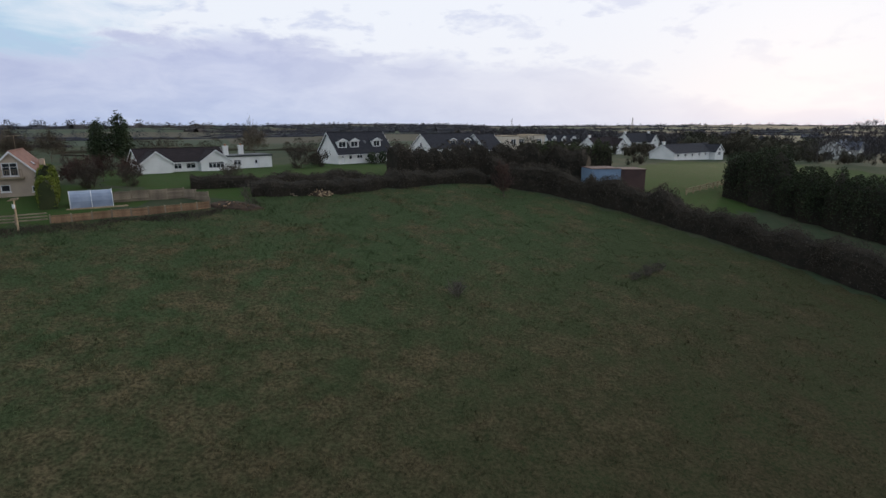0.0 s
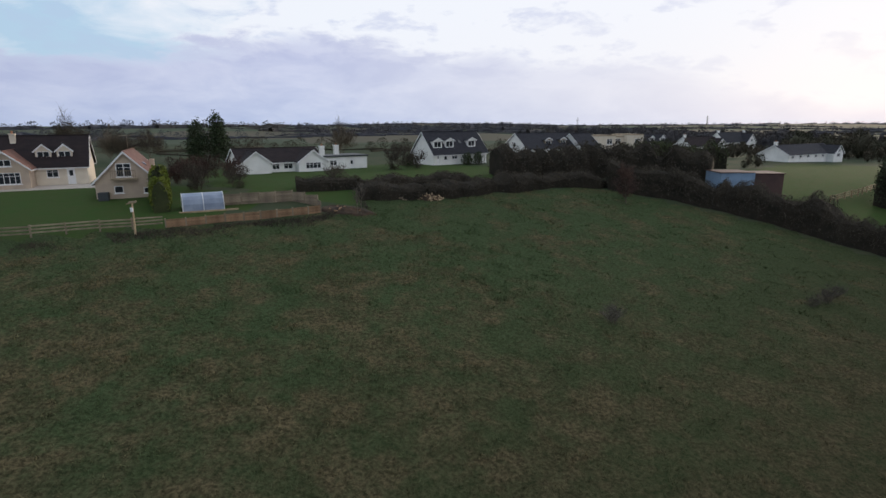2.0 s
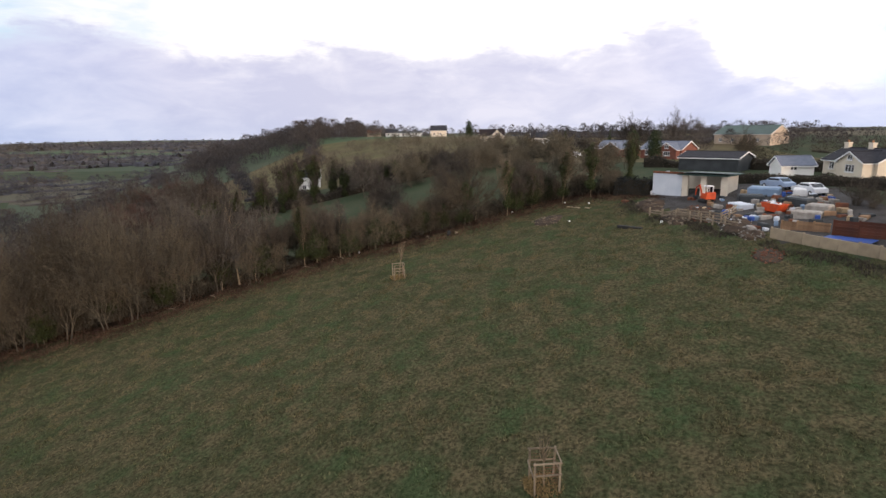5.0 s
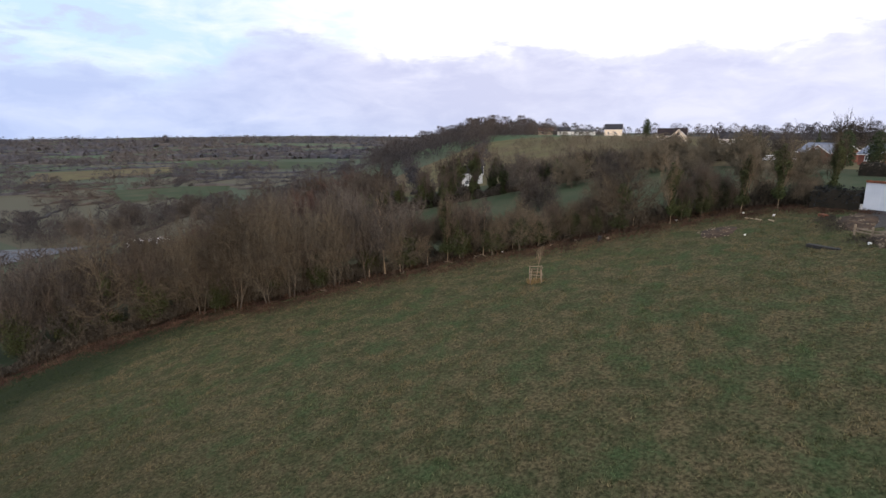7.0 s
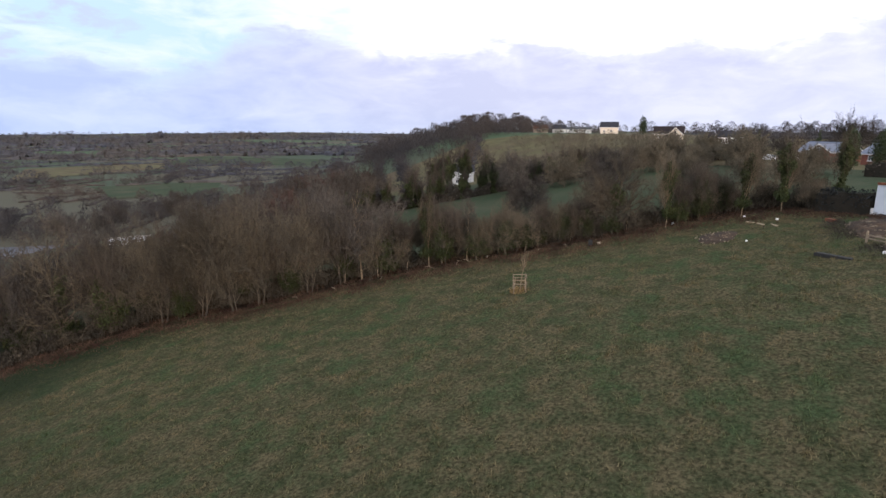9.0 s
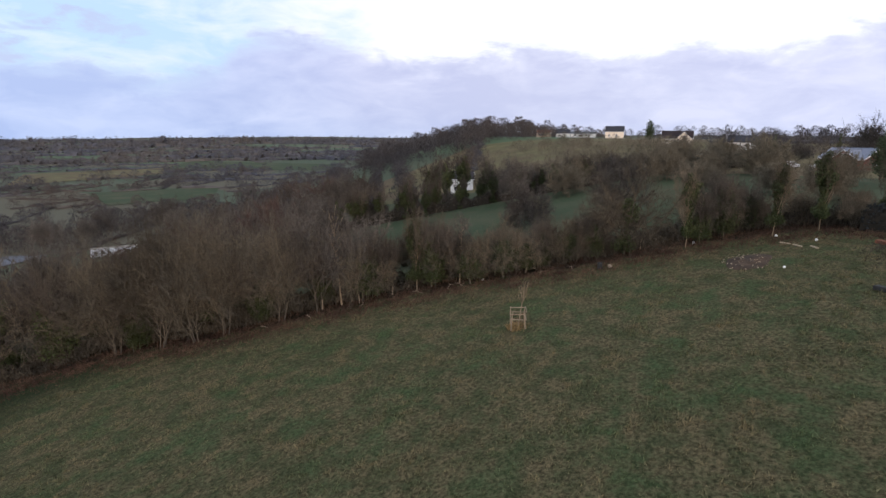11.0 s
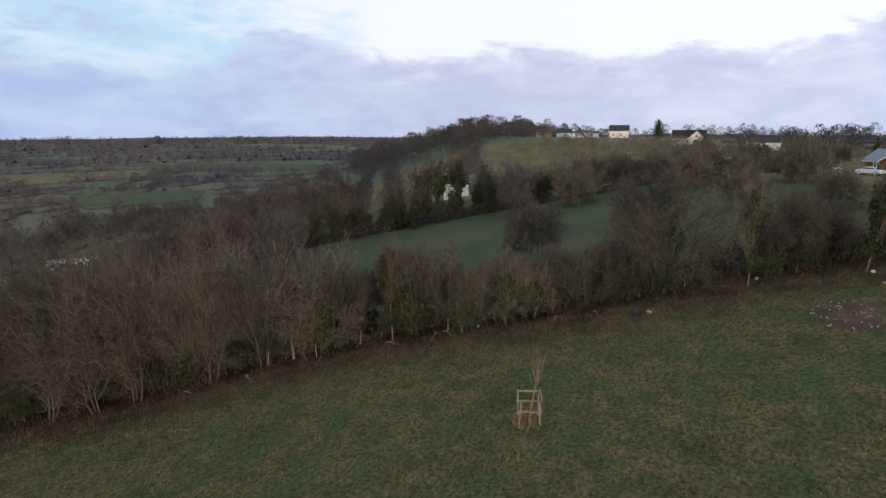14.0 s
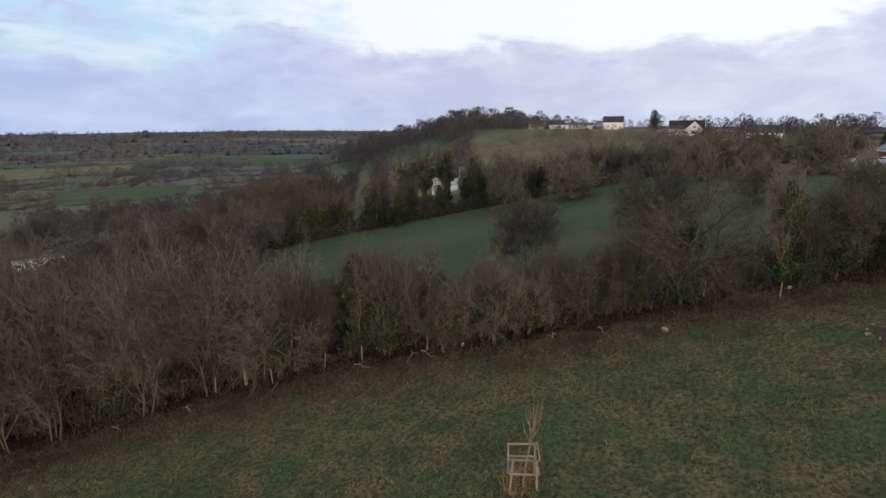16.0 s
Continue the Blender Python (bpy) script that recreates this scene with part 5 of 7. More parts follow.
def loose(name, label, category, x, y, size, material, turn=0.0, tilt=0.0, group="", dz=0.0):
    """A small loose thing: a box with chamfered top edges."""
    a, b, c = size
    s = Shape()
    ch = min(a, b, c) * 0.18
    lo = [(-a / 2, -b / 2), (a / 2, -b / 2), (a / 2, b / 2), (-a / 2, b / 2)]
    hi = [(-a / 2 + ch, -b / 2 + ch), (a / 2 - ch, -b / 2 + ch), (a / 2 - ch, b / 2 - ch), (-a / 2 + ch, b / 2 - ch)]
    for p, q, z0, z1 in ((lo, lo, -0.12, c - ch), (lo, hi, c - ch, c)):
        for i in range(4):
            j = (i + 1) % 4
            s.poly((*p[i], z0), (*p[j], z0), (*q[j], z1), (*q[i], z1))
    s.poly(*[(*p, c) for p in hi])
    me = s.mesh(name)
    me.materials.append(M[material])
    ob = new(name, me)
    ob.matrix_basis = pose(x, y, ground_z(x, y) + dz, tilt, 0, turn)
    return tagged(ob, label, category, group)


def heap(name, label, category, x, y, r, hh, material, n=60, seed=1, bit=0.25, scatter="", flat=1.0):
    """A low heap: an uneven mound with broken pieces lying on it."""
    rnd = random.Random(seed)
    ob = thing(name, label, category, m=spot(x, y))
    g0 = ground_z(x, y)
    s = Shape()
    rings, seg = 5, 16
    prev = None
    for k in range(rings + 1):
        t = k / rings
        ring = []
        for i in range(seg):
            q = 2 * math.pi * i / seg
            rr = r * t * (1 + 0.3 * noise.noise((math.cos(q) * 1.3 + seed, math.sin(q) * 1.3, 0.5)))
            px, py = math.cos(q) * rr, math.sin(q) * rr * flat
            z = hh * (1 - t * t) * (1 + 0.6 * noise.noise((px * 1.5 + seed, py * 1.5, 2.0)))
            ring.append((px, py, ground_z(x + px, y + py) - g0 + z - (0.12 if k == rings else 0)))
        if prev:
            for i in range(seg):
                j = (i + 1) % seg
                s.poly(prev[i], ring[i], ring[j], prev[j])
        prev = ring
    part("mound", s, material, ob)
    if scatter:
        b = Shape()
        for _ in range(n):
            q, t = rnd.uniform(0, 6.28), rnd.random() ** 0.6
            px, py = math.cos(q) * r * t, math.sin(q) * r * t * flat
            z = ground_z(x + px, y + py) - g0 + hh * (1 - t * t) * 0.9
            m = pose(px, py, z, rnd.uniform(-40, 40), rnd.uniform(-40, 40), rnd.uniform(0, 360))
            c = bit * rnd.uniform(0.5, 1.4)
            b.box(-c, c, -c * 0.4, c * 0.4, -c * 0.25, c * 0.3, m)
        tagged(part("debris", b, scatter, ob), kind="stuff")
    return ob


open_shed()
sections("garden_wall", "low concrete block wall round the terraced garden", "wall", [(-75, 27.6), (-61.4, 37.1), (-62.1, 41.3)], 1.0, 1.6, "concrete", "concrete", 1.06, 0.18, joint="block")
sections("rail_fence", "weathered post and rail fence along the lawn", "fence", [(-61.7, 42.4), (-51, 49.6), (-40.1, 56.8)], 1.1, 2.4, "timber_grey", "timber_grey", 1.15, joint="rails")
sections("panel_fence", "low woven timber panel fence with concrete posts", "fence", [(-39.8, 56.7), (-34, 61), (-28.6, 65.0), (-27.6, 66.2)], 0.85, 1.8, "timber", "timber_grey", 0.92)
sections("panel_fence", "grey boarded garden fence behind the polytunnel", "fence", [(-27.6, 66.2), (-28.6, 68.2), (-32, 69.3), (-38.3, 65.2)], 1.25, 1.8, "timber_grey", "timber_grey", 1.3)
sections("rail_fence", "pale rail fence across the far paddock", "fence", [(42, 97), (50, 104), (58, 112)], 1.1, 2.4, "timber_pale", "timber_pale", 1.15, joint="rails")
sections("rail_fence", "white rail fence on the hillside", "fence", [(-186, -38), (-196, -24), (-204, -16)], 1.1, 2.6, "timber_pale", "timber_pale", 1.15, joint="rails")
polytunnel()
lamp_pole()
part_patio = tagged(part("patio", Shape().box(0, 13.5, -5.6, -0.1, -0.4, 0.06), "paving", m=at_front(-73.2 + 1.8, 67.8 + 1.2, -61.9, 75.0)), "pale paved patio in front of the house", "patio", kind="structure")
# the blue-grey metal shed behind the hedge
blue = thing("metal_shed", "blue-grey and brown sheet metal shed behind the hedge", "shed", m=at_front(24.5, 93.5, 34.5, 94.5, 0))
part("wall", Shape().box(0.0, 5.0, 0, 5, -1.2, 3.5), "sheet_blue", blue)
part("side", Shape().box(5.02, 9.5, 0.4, 5, -1.2, 3.3), "sheet_brown", blue)
ribs = Shape()
for i in range(14):
    ribs.box(0.15 + i * 0.35, 0.21 + i * 0.35, -0.03, 0.0, -1.0, 3.45)
part("rib", ribs, "sheet_blue", blue)
part("roof", Shape().box(-0.15, 5.01, -0.15, 5.1, 3.5, 3.6).box(5.01, 9.7, 0.25, 5.1, 3.3, 3.4), "sheet_brown", blue)
car(-97.5, 33.5, 30, "car_blue", "pale blue saloon car parked in the yard")
car(-92.0, 35.5, 20, "car_white", "white hatchback car parked in the yard")
car(-173.5, 3.0, 60, "car_white", "white car parked by the brick bungalow")
car(-171.0, 9.0, 60, "car_white", "silver car parked by the brick bungalow")
skip(-84.2, 30.0, 30)
rng = random.Random(5)
for i in range(190):
    x, y = rng.uniform(-97, -77), rng.uniform(22.0, 37)
    if not inside(x, y, YARD) or inside(x, y, [(-97, 18), (-92, 28), (-100, 30)]):
        continue
    k = rng.choice(["white_sheet", "blue", "timber_pale", "sheet_dark", "sheet_dark", "sheet_dark", "rust", "stone", "stone", "stone", "timber", "rust", "sheet_blue"])
    names = {"white_sheet": ("sack", "white builder's sack in the yard"), "blue": ("drum", "blue plastic drum lying in the yard"), "timber_pale": ("pallet", "pale timber pallet in the yard"),
             "orange": ("crate", "orange crate in the yard"), "sheet_dark": ("tarpaulin", "dark folded tarpaulin in the yard"), "rust": ("scrap_box", "rusty metal box in the yard"), "trim": ("sack", "white plastic sack in the yard"),
             "stone": ("stone_block", "rough stone block in the yard"), "timber": ("pallet", "brown timber pallet in the yard"), "sheet_blue": ("tarpaulin", "blue tarpaulin over a stack")}
    loose(names[k][0], names[k][1], names[k][0].replace("_", " "), x, y, (rng.uniform(0.3, 1.2), rng.uniform(0.3, 0.8), rng.uniform(0.15, 0.55)), k, rng.uniform(0, 180), rng.uniform(-6, 6), "yard clutter")
for i, (x, y) in enumerate(((-90.4, 7.7), (-101.5, 6.2), (-99.2, 9.8), (-91.6, 3.9), (-99.8, -1.6), (-87.4, -21.8), (-84.6, 18.6))):
    loose("bucket", "white plastic tub lying on the grass", "tub", x, y, (0.22, 0.2, 0.2), "trim", i * 37, 8, "white tubs on the grass")
for x, y, q in ((-97.6, 8.3, 40), (-98.8, 7.2, 60), (-96.9, 9.7, 30)):
    loose("board", "pale broken board by the field edge", "board", x, y, (1.2, 0.22, 0.1), "concrete", q, 9, "broken boards")
loose("trough", "low dark feed trough in the grass", "trough", -83.9, 15.1, (3.0, 0.6, 0.2), "rubber", 62)
loose("bale", "small dark wrapped bundle at the field edge", "bundle", -91.2, -9.3, (0.6, 0.5, 0.7), "rubber", 20)
loose("stump", "pale cut stump at the field edge", "stump", -91.5, -8.3, (0.35, 0.3, 0.3), "timber_grey", 50)
loose("trailer", "rusty red flat trailer beside the shed", "trailer", -97.3, 14.8, (1.1, 0.6, 0.3), "rust", 30)
heap("rubble_heap", "heap of dark soil and pale rubble", "rubble", -92.3, 4.6, 3.0, 0.28, "soil", 60, 3, 0.09, "timber_grey", 0.75)
heap("rubble_heap", "scatter of broken red brick on bare soil", "rubble", -70.1, 26.3, 2.2, 0.2, "soil", 70, 4, 0.13, "rust", 0.6)
heap("soil_patch", "low dark soil mound with a few stones", "soil", -44.1, 31.7, 2.6, 0.08, "soil", 10, 5, 0.1, "stone", 0.5)
heap("wood_pile", "pile of pale cut logs at the hedge", "logs", -17.0, 76.0, 1.9, 0.7, "soil", 60, 6, 0.26, "timber_pale", 0.6)
heap("wood_pile", "pile of old timber at the hedge", "logs", -20.5, 75.0, 1.7, 0.6, "soil", 50, 7, 0.26, "timber_grey", 0.6)
heap("rubble_heap", "grey stone rubble beside the garden wall", "rubble", -76.5, 26.2, 1.8, 0.45, "soil", 80, 8, 0.13, "stone", 0.7)
heap("brash_heap", "heap of cut brash and boards by the yard", "brash", -86.0, 20.5, 3.5, 0.35, "soil", 90, 9, 0.2, "timber_grey", 0.6)
heap("soil_patch", "dark dug soil bank beside the panel fence", "soil", -25.0, 67.5, 3.4, 0.45, "soil", 12, 10, 0.2, "timber", 0.5)
# rough rail pen by the yard
sections("rail_fence", "rough dark rail pen beside the yard", "fence", [(-88.5, 17.5), (-84, 21.5), (-79, 25.5)], 0.9, 1.8, "timber_grey", "timber_grey", 1.1, joint="rails")
def digger(x, y, turn):
    ob = thing("digger", "small red and white digger parked by the shed", "digger", m=spot(x, y, turn))
    for k in (-0.55, 0.55):
        part("track", Shape().tube([(-0.7, k, 0.22), (0.7, k, 0.22)], [0.24, 0.24], 8).box(-0.75, 0.75, k - 0.15, k + 0.15, 0.02, 0.42), "rubber", ob)
    part("body", Shape().box(-0.9, 0.5, -0.6, 0.6, 0.5, 1.15).box(-0.95, -0.4, -0.55, 0.55, 1.15, 1.35), "orange", ob)
    cab = part("cab", Shape().box(-0.35, 0.5, -0.55, 0.25, 1.16, 1.25).box(-0.4, 0.55, -0.6, 0.3, 2.0, 2.1).box(-0.35, -0.28, -0.55, -0.48, 1.25, 2.0).box(0.43, 0.5, -0.55, -0.48, 1.25, 2.0).box(-0.35, -0.28, 0.18, 0.25, 1.25, 2.0).box(0.43, 0.5, 0.18, 0.25, 1.25, 2.0), "trim", ob)
    part("pane", Shape().box(-0.26, 0.41, -0.53, -0.51, 1.27, 1.98), "glass", cab)
    part("boom", Shape().tube([(0.5, 0.42, 0.9), (1.2, 0.42, 2.1), (2.0, 0.42, 1.7)], [0.12, 0.1, 0.08], 6), "orange", ob)
    part("dipper", Shape().tube([(2.0, 0.42, 1.75), (2.1, 0.42, 0.7)], [0.08, 0.06], 6), "orange", ob)
    part("bucket", Shape().box(1.8, 2.25, 0.2, 0.64, 0.25, 0.68), "sheet_dark", ob)
    return ob


digger(-91.9, 24.4, 200)
# the terraced garden inside the wall
sections("panel_fence", "red-brown boarded fence inside the terraced garden", "fence", [(-73.6, 32.2), (-69.4, 38.6)], 1.5, 1.8, "fence_red", "fence_red", 1.55)
sections("panel_fence", "new orange timber boards behind the block wall", "fence", [(-77.2, 29.0), (-74.8, 32.4)], 0.9, 1.6, "timber", "timber", 0.95)
cover = thing("pool_cover", "dark blue sheet laid over a low garden pool", "cover", m=spot(-71.0, 32.6, 54))
part("frame", Shape().box(-1.7, 1.7, -1.0, 1.0, -0.3, 0.42), "sheet_dark", cover)
sheet = Shape()
for i in range(10):
    for j in range(6):
        sheet.poly(*((-1.8 + 0.36 * (i + a), -1.1 + 0.367 * (j + b), 0.47 + 0.05 * noise.noise(((i + a) * 0.6, (j + b) * 0.6, 3.0))) for a, b in ((0, 0), (1, 0), (1, 1), (0, 1))))
part("sheet", sheet, "blue", cover)
hut = thing("garden_shed", "small orange-brown boarded garden shed with grey roof", "shed", m=spot(-65.9, 38.2, 72))
for k in range(9):
    part("board", Shape().box(0.0, 1.9, -0.02 - 0.012 * (k % 2), 0.03, 0.16 * k - 0.1, 0.16 * k + 0.055), "timber", hut)
part("body", Shape().box(0.02, 1.88, 0.03, 1.3, -0.3, 1.36), "timber", hut)
part("roof", Shape().box(-0.15, 2.05, -0.2, 1.45, 0, 0.07), "timber_grey", hut, m=pose(0, 0, 1.40, 9, 0, 0))
loose("garden_table", "dark covered garden table on the terrace", "table", -68.6, 43.0, (2.4, 1.3, 0.7), "sheet_dark", 40)
loose("garden_table", "grey garden bench on the terrace", "bench", -70.6, 41.2, (1.6, 0.6, 0.5), "timber_grey", 60)
sections("low_wall", "low white wall beside the store shed", "wall", [(-102.4, 15.4), (-99.2, 18.7)], 0.7, 1.6, "white", "white", 0.74, 0.18, joint="block")
# darker waste ground along the yard
heap("soil_patch", "bank of dark soil and weeds before the yard", "soil", -93.5, 17.8, 4.2, 0.45, "soil", 40, 21, 0.16, "timber_grey", 0.45)
heap("soil_patch", "bank of dark soil with broken timber", "soil", -86.5, 22.6, 4.0, 0.5, "soil", 50, 22, 0.16, "rust", 0.5)
heap("soil_patch", "bank of dark soil and stones below the yard", "soil", -80.5, 25.6, 3.4, 0.45, "soil", 40, 23, 0.14, "stone", 0.5)
sections("rail_fence", "old dark timber pen on the waste ground", "fence", [(-86.0, 20.4), (-82.0, 24.4), (-84.4, 26.4)], 1.0, 1.5, "timber_grey", "timber_grey", 1.15, joint="rails")
for x, y, a, b, c, k, name, label in ((-93.5, 31.1, 3.4, 2.0, 1.0, "sheet_blue", "tarpaulin", "blue tarpaulin over a long stack"), (-91.7, 34.6, 1.6, 1.2, 0.9, "trim", "sack", "bulging white builder's sack"),
                                      (-87.4, 27.3, 2.6, 1.6, 0.5, "white_sheet", "sheet_stack", "pale stack of sheeting"), (-90.5, 29.0, 2.8, 1.6, 0.8, "sheet_dark", "tarpaulin", "dark tarpaulin over timber"),
                                      (-86.0, 33.0, 3.0, 1.4, 0.9, "sheet_dark", "tarpaulin", "dark sheet over stacked blocks"), (-82.6, 33.8, 2.2, 1.6, 0.8, "stone", "block_stack", "stack of grey blocks"), (-80.6, 32.2, 2.4, 1.2, 0.7, "stone", "block_stack", "stack of grey blocks by the garden")):
    loose(name, label, name.replace("_", " "), x, y, (a, b, c), k, x * 7 % 90, 2)
# caravans in the valley and the lane
for i, (x, y) in enumerate(((-111.2, -173.3), (-117.0, -170.5))):
    ob = thing("caravan", "white box trailer with stained sides in the valley", "trailer", "white trailers", pose(x, y, ground_z(-114, -172) - 0.4, 0, 0, 154.5))
    part("body", Shape().box(-3.2, 3.2, -1.2, 1.2, 0.5, 3.0), "white_sheet", ob)
    part("roof", Shape().box(-3.25, 3.25, -1.25, 1.25, 3.0, 3.1), "stone", ob)
    for k in (-1.8, 0.2, 1.9):
        part("window", Shape().box(k - 0.5, k + 0.5, -1.23, -1.202, 1.4, 2.2), "glass", ob)
    for k in (-1.0, 1.0):
        part("wheel", Shape().tube([(k, -1.15, 0.35), (k, -0.85, 0.35)], [0.36, 0.36], 10), "rubber", ob)


def lane(name, label, near, far_side, material):
    """A strip of made ground laid on the land between two edge lines."""
    s, n = Shape(), 8
    rows = []
    if len(near) == 2:
        near, far_side = ([(a[0] + (b[0] - a[0]) * k / n, a[1] + (b[1] - a[1]) * k / n) for k in range(n + 1)] for a, b in (near, far_side))
    for (ax, ay), (bx, by) in zip(near, far_side):
        rows.append([(ax + (bx - ax) * k / n, ay + (by - ay) * k / n) for k in range(n + 1)])
    for p, q in zip(rows, rows[1:]):
        for k in range(n):
            s.poly(*((x, y, ground_z(x, y) + 0.4) for x, y in (p[k], p[k + 1], q[k + 1], q[k])))
    return tagged(part(name, s, material), label, "road" if name == "road" else "meadow", kind="structure")


lane("road", "grey lane bending through the valley", [(-50, -196), (-66, -201), (-82, -206), (-97, -207), (-108, -208)], [(-62, -262), (-76, -248), (-91.4, -236), (-103, -224), (-110, -213)], "asphalt")
lane("field_strip", "long green meadow across the valley", GREEN_FIELD[:2], [GREEN_FIELD[3], GREEN_FIELD[2]], "meadow")
lane("field_strip", "tan rushy meadow across the valley", TAN_FIELD[:2], [TAN_FIELD[3], TAN_FIELD[2]], "hill_grass")
lane("field_strip", "green meadow in the near valley", NEAR_FIELD[:2], [NEAR_FIELD[3], NEAR_FIELD[2]], "meadow")


def pylon(x, y, hh):
    """A lattice mast far off: four leaning legs, braces and three pairs of arms."""
    ob = thing("pylon", "grey lattice electricity pylon on the horizon", "pylon", "pylons", spot(x, y, 40))
    legs, arms = Shape(), Shape()
    for a, b in ((-1, -1), (1, -1), (1, 1), (-1, 1)):
        legs.tube([(a * 3.2, b * 3.2, -1), (a * 0.9, b * 0.9, hh * 0.65), (0, 0, hh)], [0.35, 0.28, 0.2], 4)
    for k in range(5):
        w0, w1 = 3.2 - 0.5 * k, 2.7 - 0.5 * k
        z0, z1 = hh * 0.13 * k, hh * 0.13 * (k + 1)
        for sgn in (-1, 1):
            legs.tube([(-w0, sgn * w0, z0), (w1, sgn * w1, z1)], [0.15, 0.15], 3)
    for z, w in ((0.66, 5.5), (0.78, 6.5), (0.9, 5.0)):
        arms.tube([(-w, 0, hh * z), (0, 0, hh * z + 1.0), (w, 0, hh * z)], [0.15, 0.3, 0.15], 4)
    part("legs", legs, "timber_grey", ob)
    part("arms", arms, "timber_grey", ob)
    return ob


pylon(478, 1424, 33)
pylon(206, 1691, 29)

# ---------------------------------------------------------------- young trees in their guards
def guarded_sapling(x, y, turn, seed, tree_h, lean):
    ob = thing("young_tree", "bare young tree leaning in a square timber guard", "tree", "guarded young trees", spot(x, y, turn))
    rnd = random.Random(seed)
    w, hh = 0.6, 1.7
    for i, (a, b) in enumerate(((-w, -w), (w, -w), (w, w), (-w, w))):
        post = Shape().box(-0.042, 0.042, -0.042, 0.042, -0.3, hh * rnd.uniform(0.92, 1.05))
        part("post", post, "timber_grey", ob, m=pose(a, b, 0, rnd.uniform(-4, 4), rnd.uniform(-4, 4), 0))
    for z in (0.95, 1.6):
        for i, (a, b, q) in enumerate(((-w, -w - 0.07, 0), (w + 0.07, -w, 90), (w, w + 0.07, 180), (-w - 0.07, w, 270))):
            if z > 1.5 and i == 0:
                continue
            part("rail", Shape().box(-0.08, 2 * w + 0.08, -0.02, 0.02, 0, 0.085), "timber_grey", ob, m=pose(a, b, z + rnd.uniform(-0.04, 0.04), 0, rnd.uniform(-2, 2), q))
    mesh = Shape()
    for k in range(9):
        for a0, b0, a1, b1 in ((-w, w, w, w), (w, -w, w, w), (-w, -w, -w, w)):
            z = 0.12 + k * 0.16
            mesh.tube([(a0, b0, z), (a1, b1, z)], [0.006, 0.006], 3, False)
    part("wire_mesh", mesh, "rust", ob)
    stem, twigs = Shape(), Shape()
    top = Vector((lean[0], lean[1], tree_h))
    pts = [Vector((0, 0, -0.2)), top * 0.35, top * 0.62 + Vector((0.05, 0, 0)), top]
    stem.tube(pts, [0.05, 0.042, 0.03, 0.008], 6)
    for k in range(12):
        t = 0.46 + 0.30 * k / 12
        a = top * t
        q = k * 2.4 + rnd.random()
        d = Vector((math.cos(q) * 0.34, math.sin(q) * 0.34, 0.95)).normalized() * rnd.uniform(0.28, 0.44) * tree_h * (1.3 - 0.7 * t)
        stem.tube([a, a + d * 0.5 + Vector((math.cos(q) * 0.08, math.sin(q) * 0.08, 0.0)), a + d], [0.026, 0.018, 0.006], 4, False)
        for _ in range(8):
            g = (d.normalized() * 0.9 + Vector((rnd.gauss(0, 0.35), rnd.gauss(0, 0.35), 0.2))).normalized() * rnd.uniform(0.25, 0.5)
            twigs.spike(a + d * rnd.uniform(0.3, 1), g, 0.010)
    part("stem", stem, "birch_bark", ob)
    part("twigs", twigs, "twig_gold", ob)
    tuft = Shape()
    for _ in range(420):
        q, rr = rnd.uniform(0, 6.28), rnd.random() ** 0.5 * 0.95
        g = Vector((rnd.gauss(0, 0.2), rnd.gauss(0, 0.2), rnd.uniform(0.2, 0.5)))
        px, py = math.cos(q) * rr, math.sin(q) * rr
        tuft.spike(Vector((px, py, -0.12)), g, 0.035)
    tagged(part("long_grass", tuft, "grass_dry", ob, "straw-coloured long grass"), kind="stuff")
    return ob


guarded_sapling(-40.5, 10.1, 20, 11, 2.6, (0.1, -0.1))
guarded_sapling(-74.35, -10.6, 30, 12, 4.3, (0.35, 0.55))

# ---------------------------------------------------------------- hedges
hedge("field_hedge", "tall dark thorn hedge along the pasture", [(9, 92), (17, 89.5), (24, 86), (31, 81), (39.5, 73), (46, 66), (50, 60), (58, 49), (75, 26)], 4.4, 3.9, "dark_hedge", 0.20, 28, 2, 0.82, 0.45)
hedge("field_hedge", "low scrubby bramble hedge below the gardens", [(-24.5, 74), (-17, 77.0), (-7.2, 85), (1.3, 91.5), (9, 92.5)], 4.0, 1.8, "dark_hedge", 0.2, 28, 3, 0.85, 0.7)
hedge("garden_hedge", "dark trimmed hedge below the bungalow lawn", [(-33.0, 75.5), (-26, 78.5), (-13, 87)], 3.0, 1.5, "dark_hedge", 0.2, 30, 4, 0.75, 0.7)
hedge("shrub_belt", "belt of tall dark shrubs before the far houses", [(-8, 95), (2, 99), (10, 103), (18, 104), (25, 101)], 6.0, 5.0, "dark_hedge", 0.26, 20, 5, 0.5, 0.7)
hedge("beech_hedge", "clipped rust-brown beech hedge beside the lawn", [(-62.3, 43), (-70, 52.5), (-80, 65)], 1.4, 1.3, "beech", 0.2, 40, 6, 0.2, 0.15)
hedge("conifer_hedge", "tall dark clipped conifer hedge", [(52.5, 100.0), (60, 89.5), (69, 79.5), (81, 68), (95, 55)], 9.5, 7.4, "cypress", 0.26, 46, 8, 0.15, 0.4, rise=3.2)
hedge("golden_conifers", "row of golden-green garden conifers", [(-43.2, 61.5), (-45.5, 65.0), (-47.0, 67.5)], 2.0, 3.4, "golden", 0.2, 60, 9, 0.1, 0.3, core="ivy")
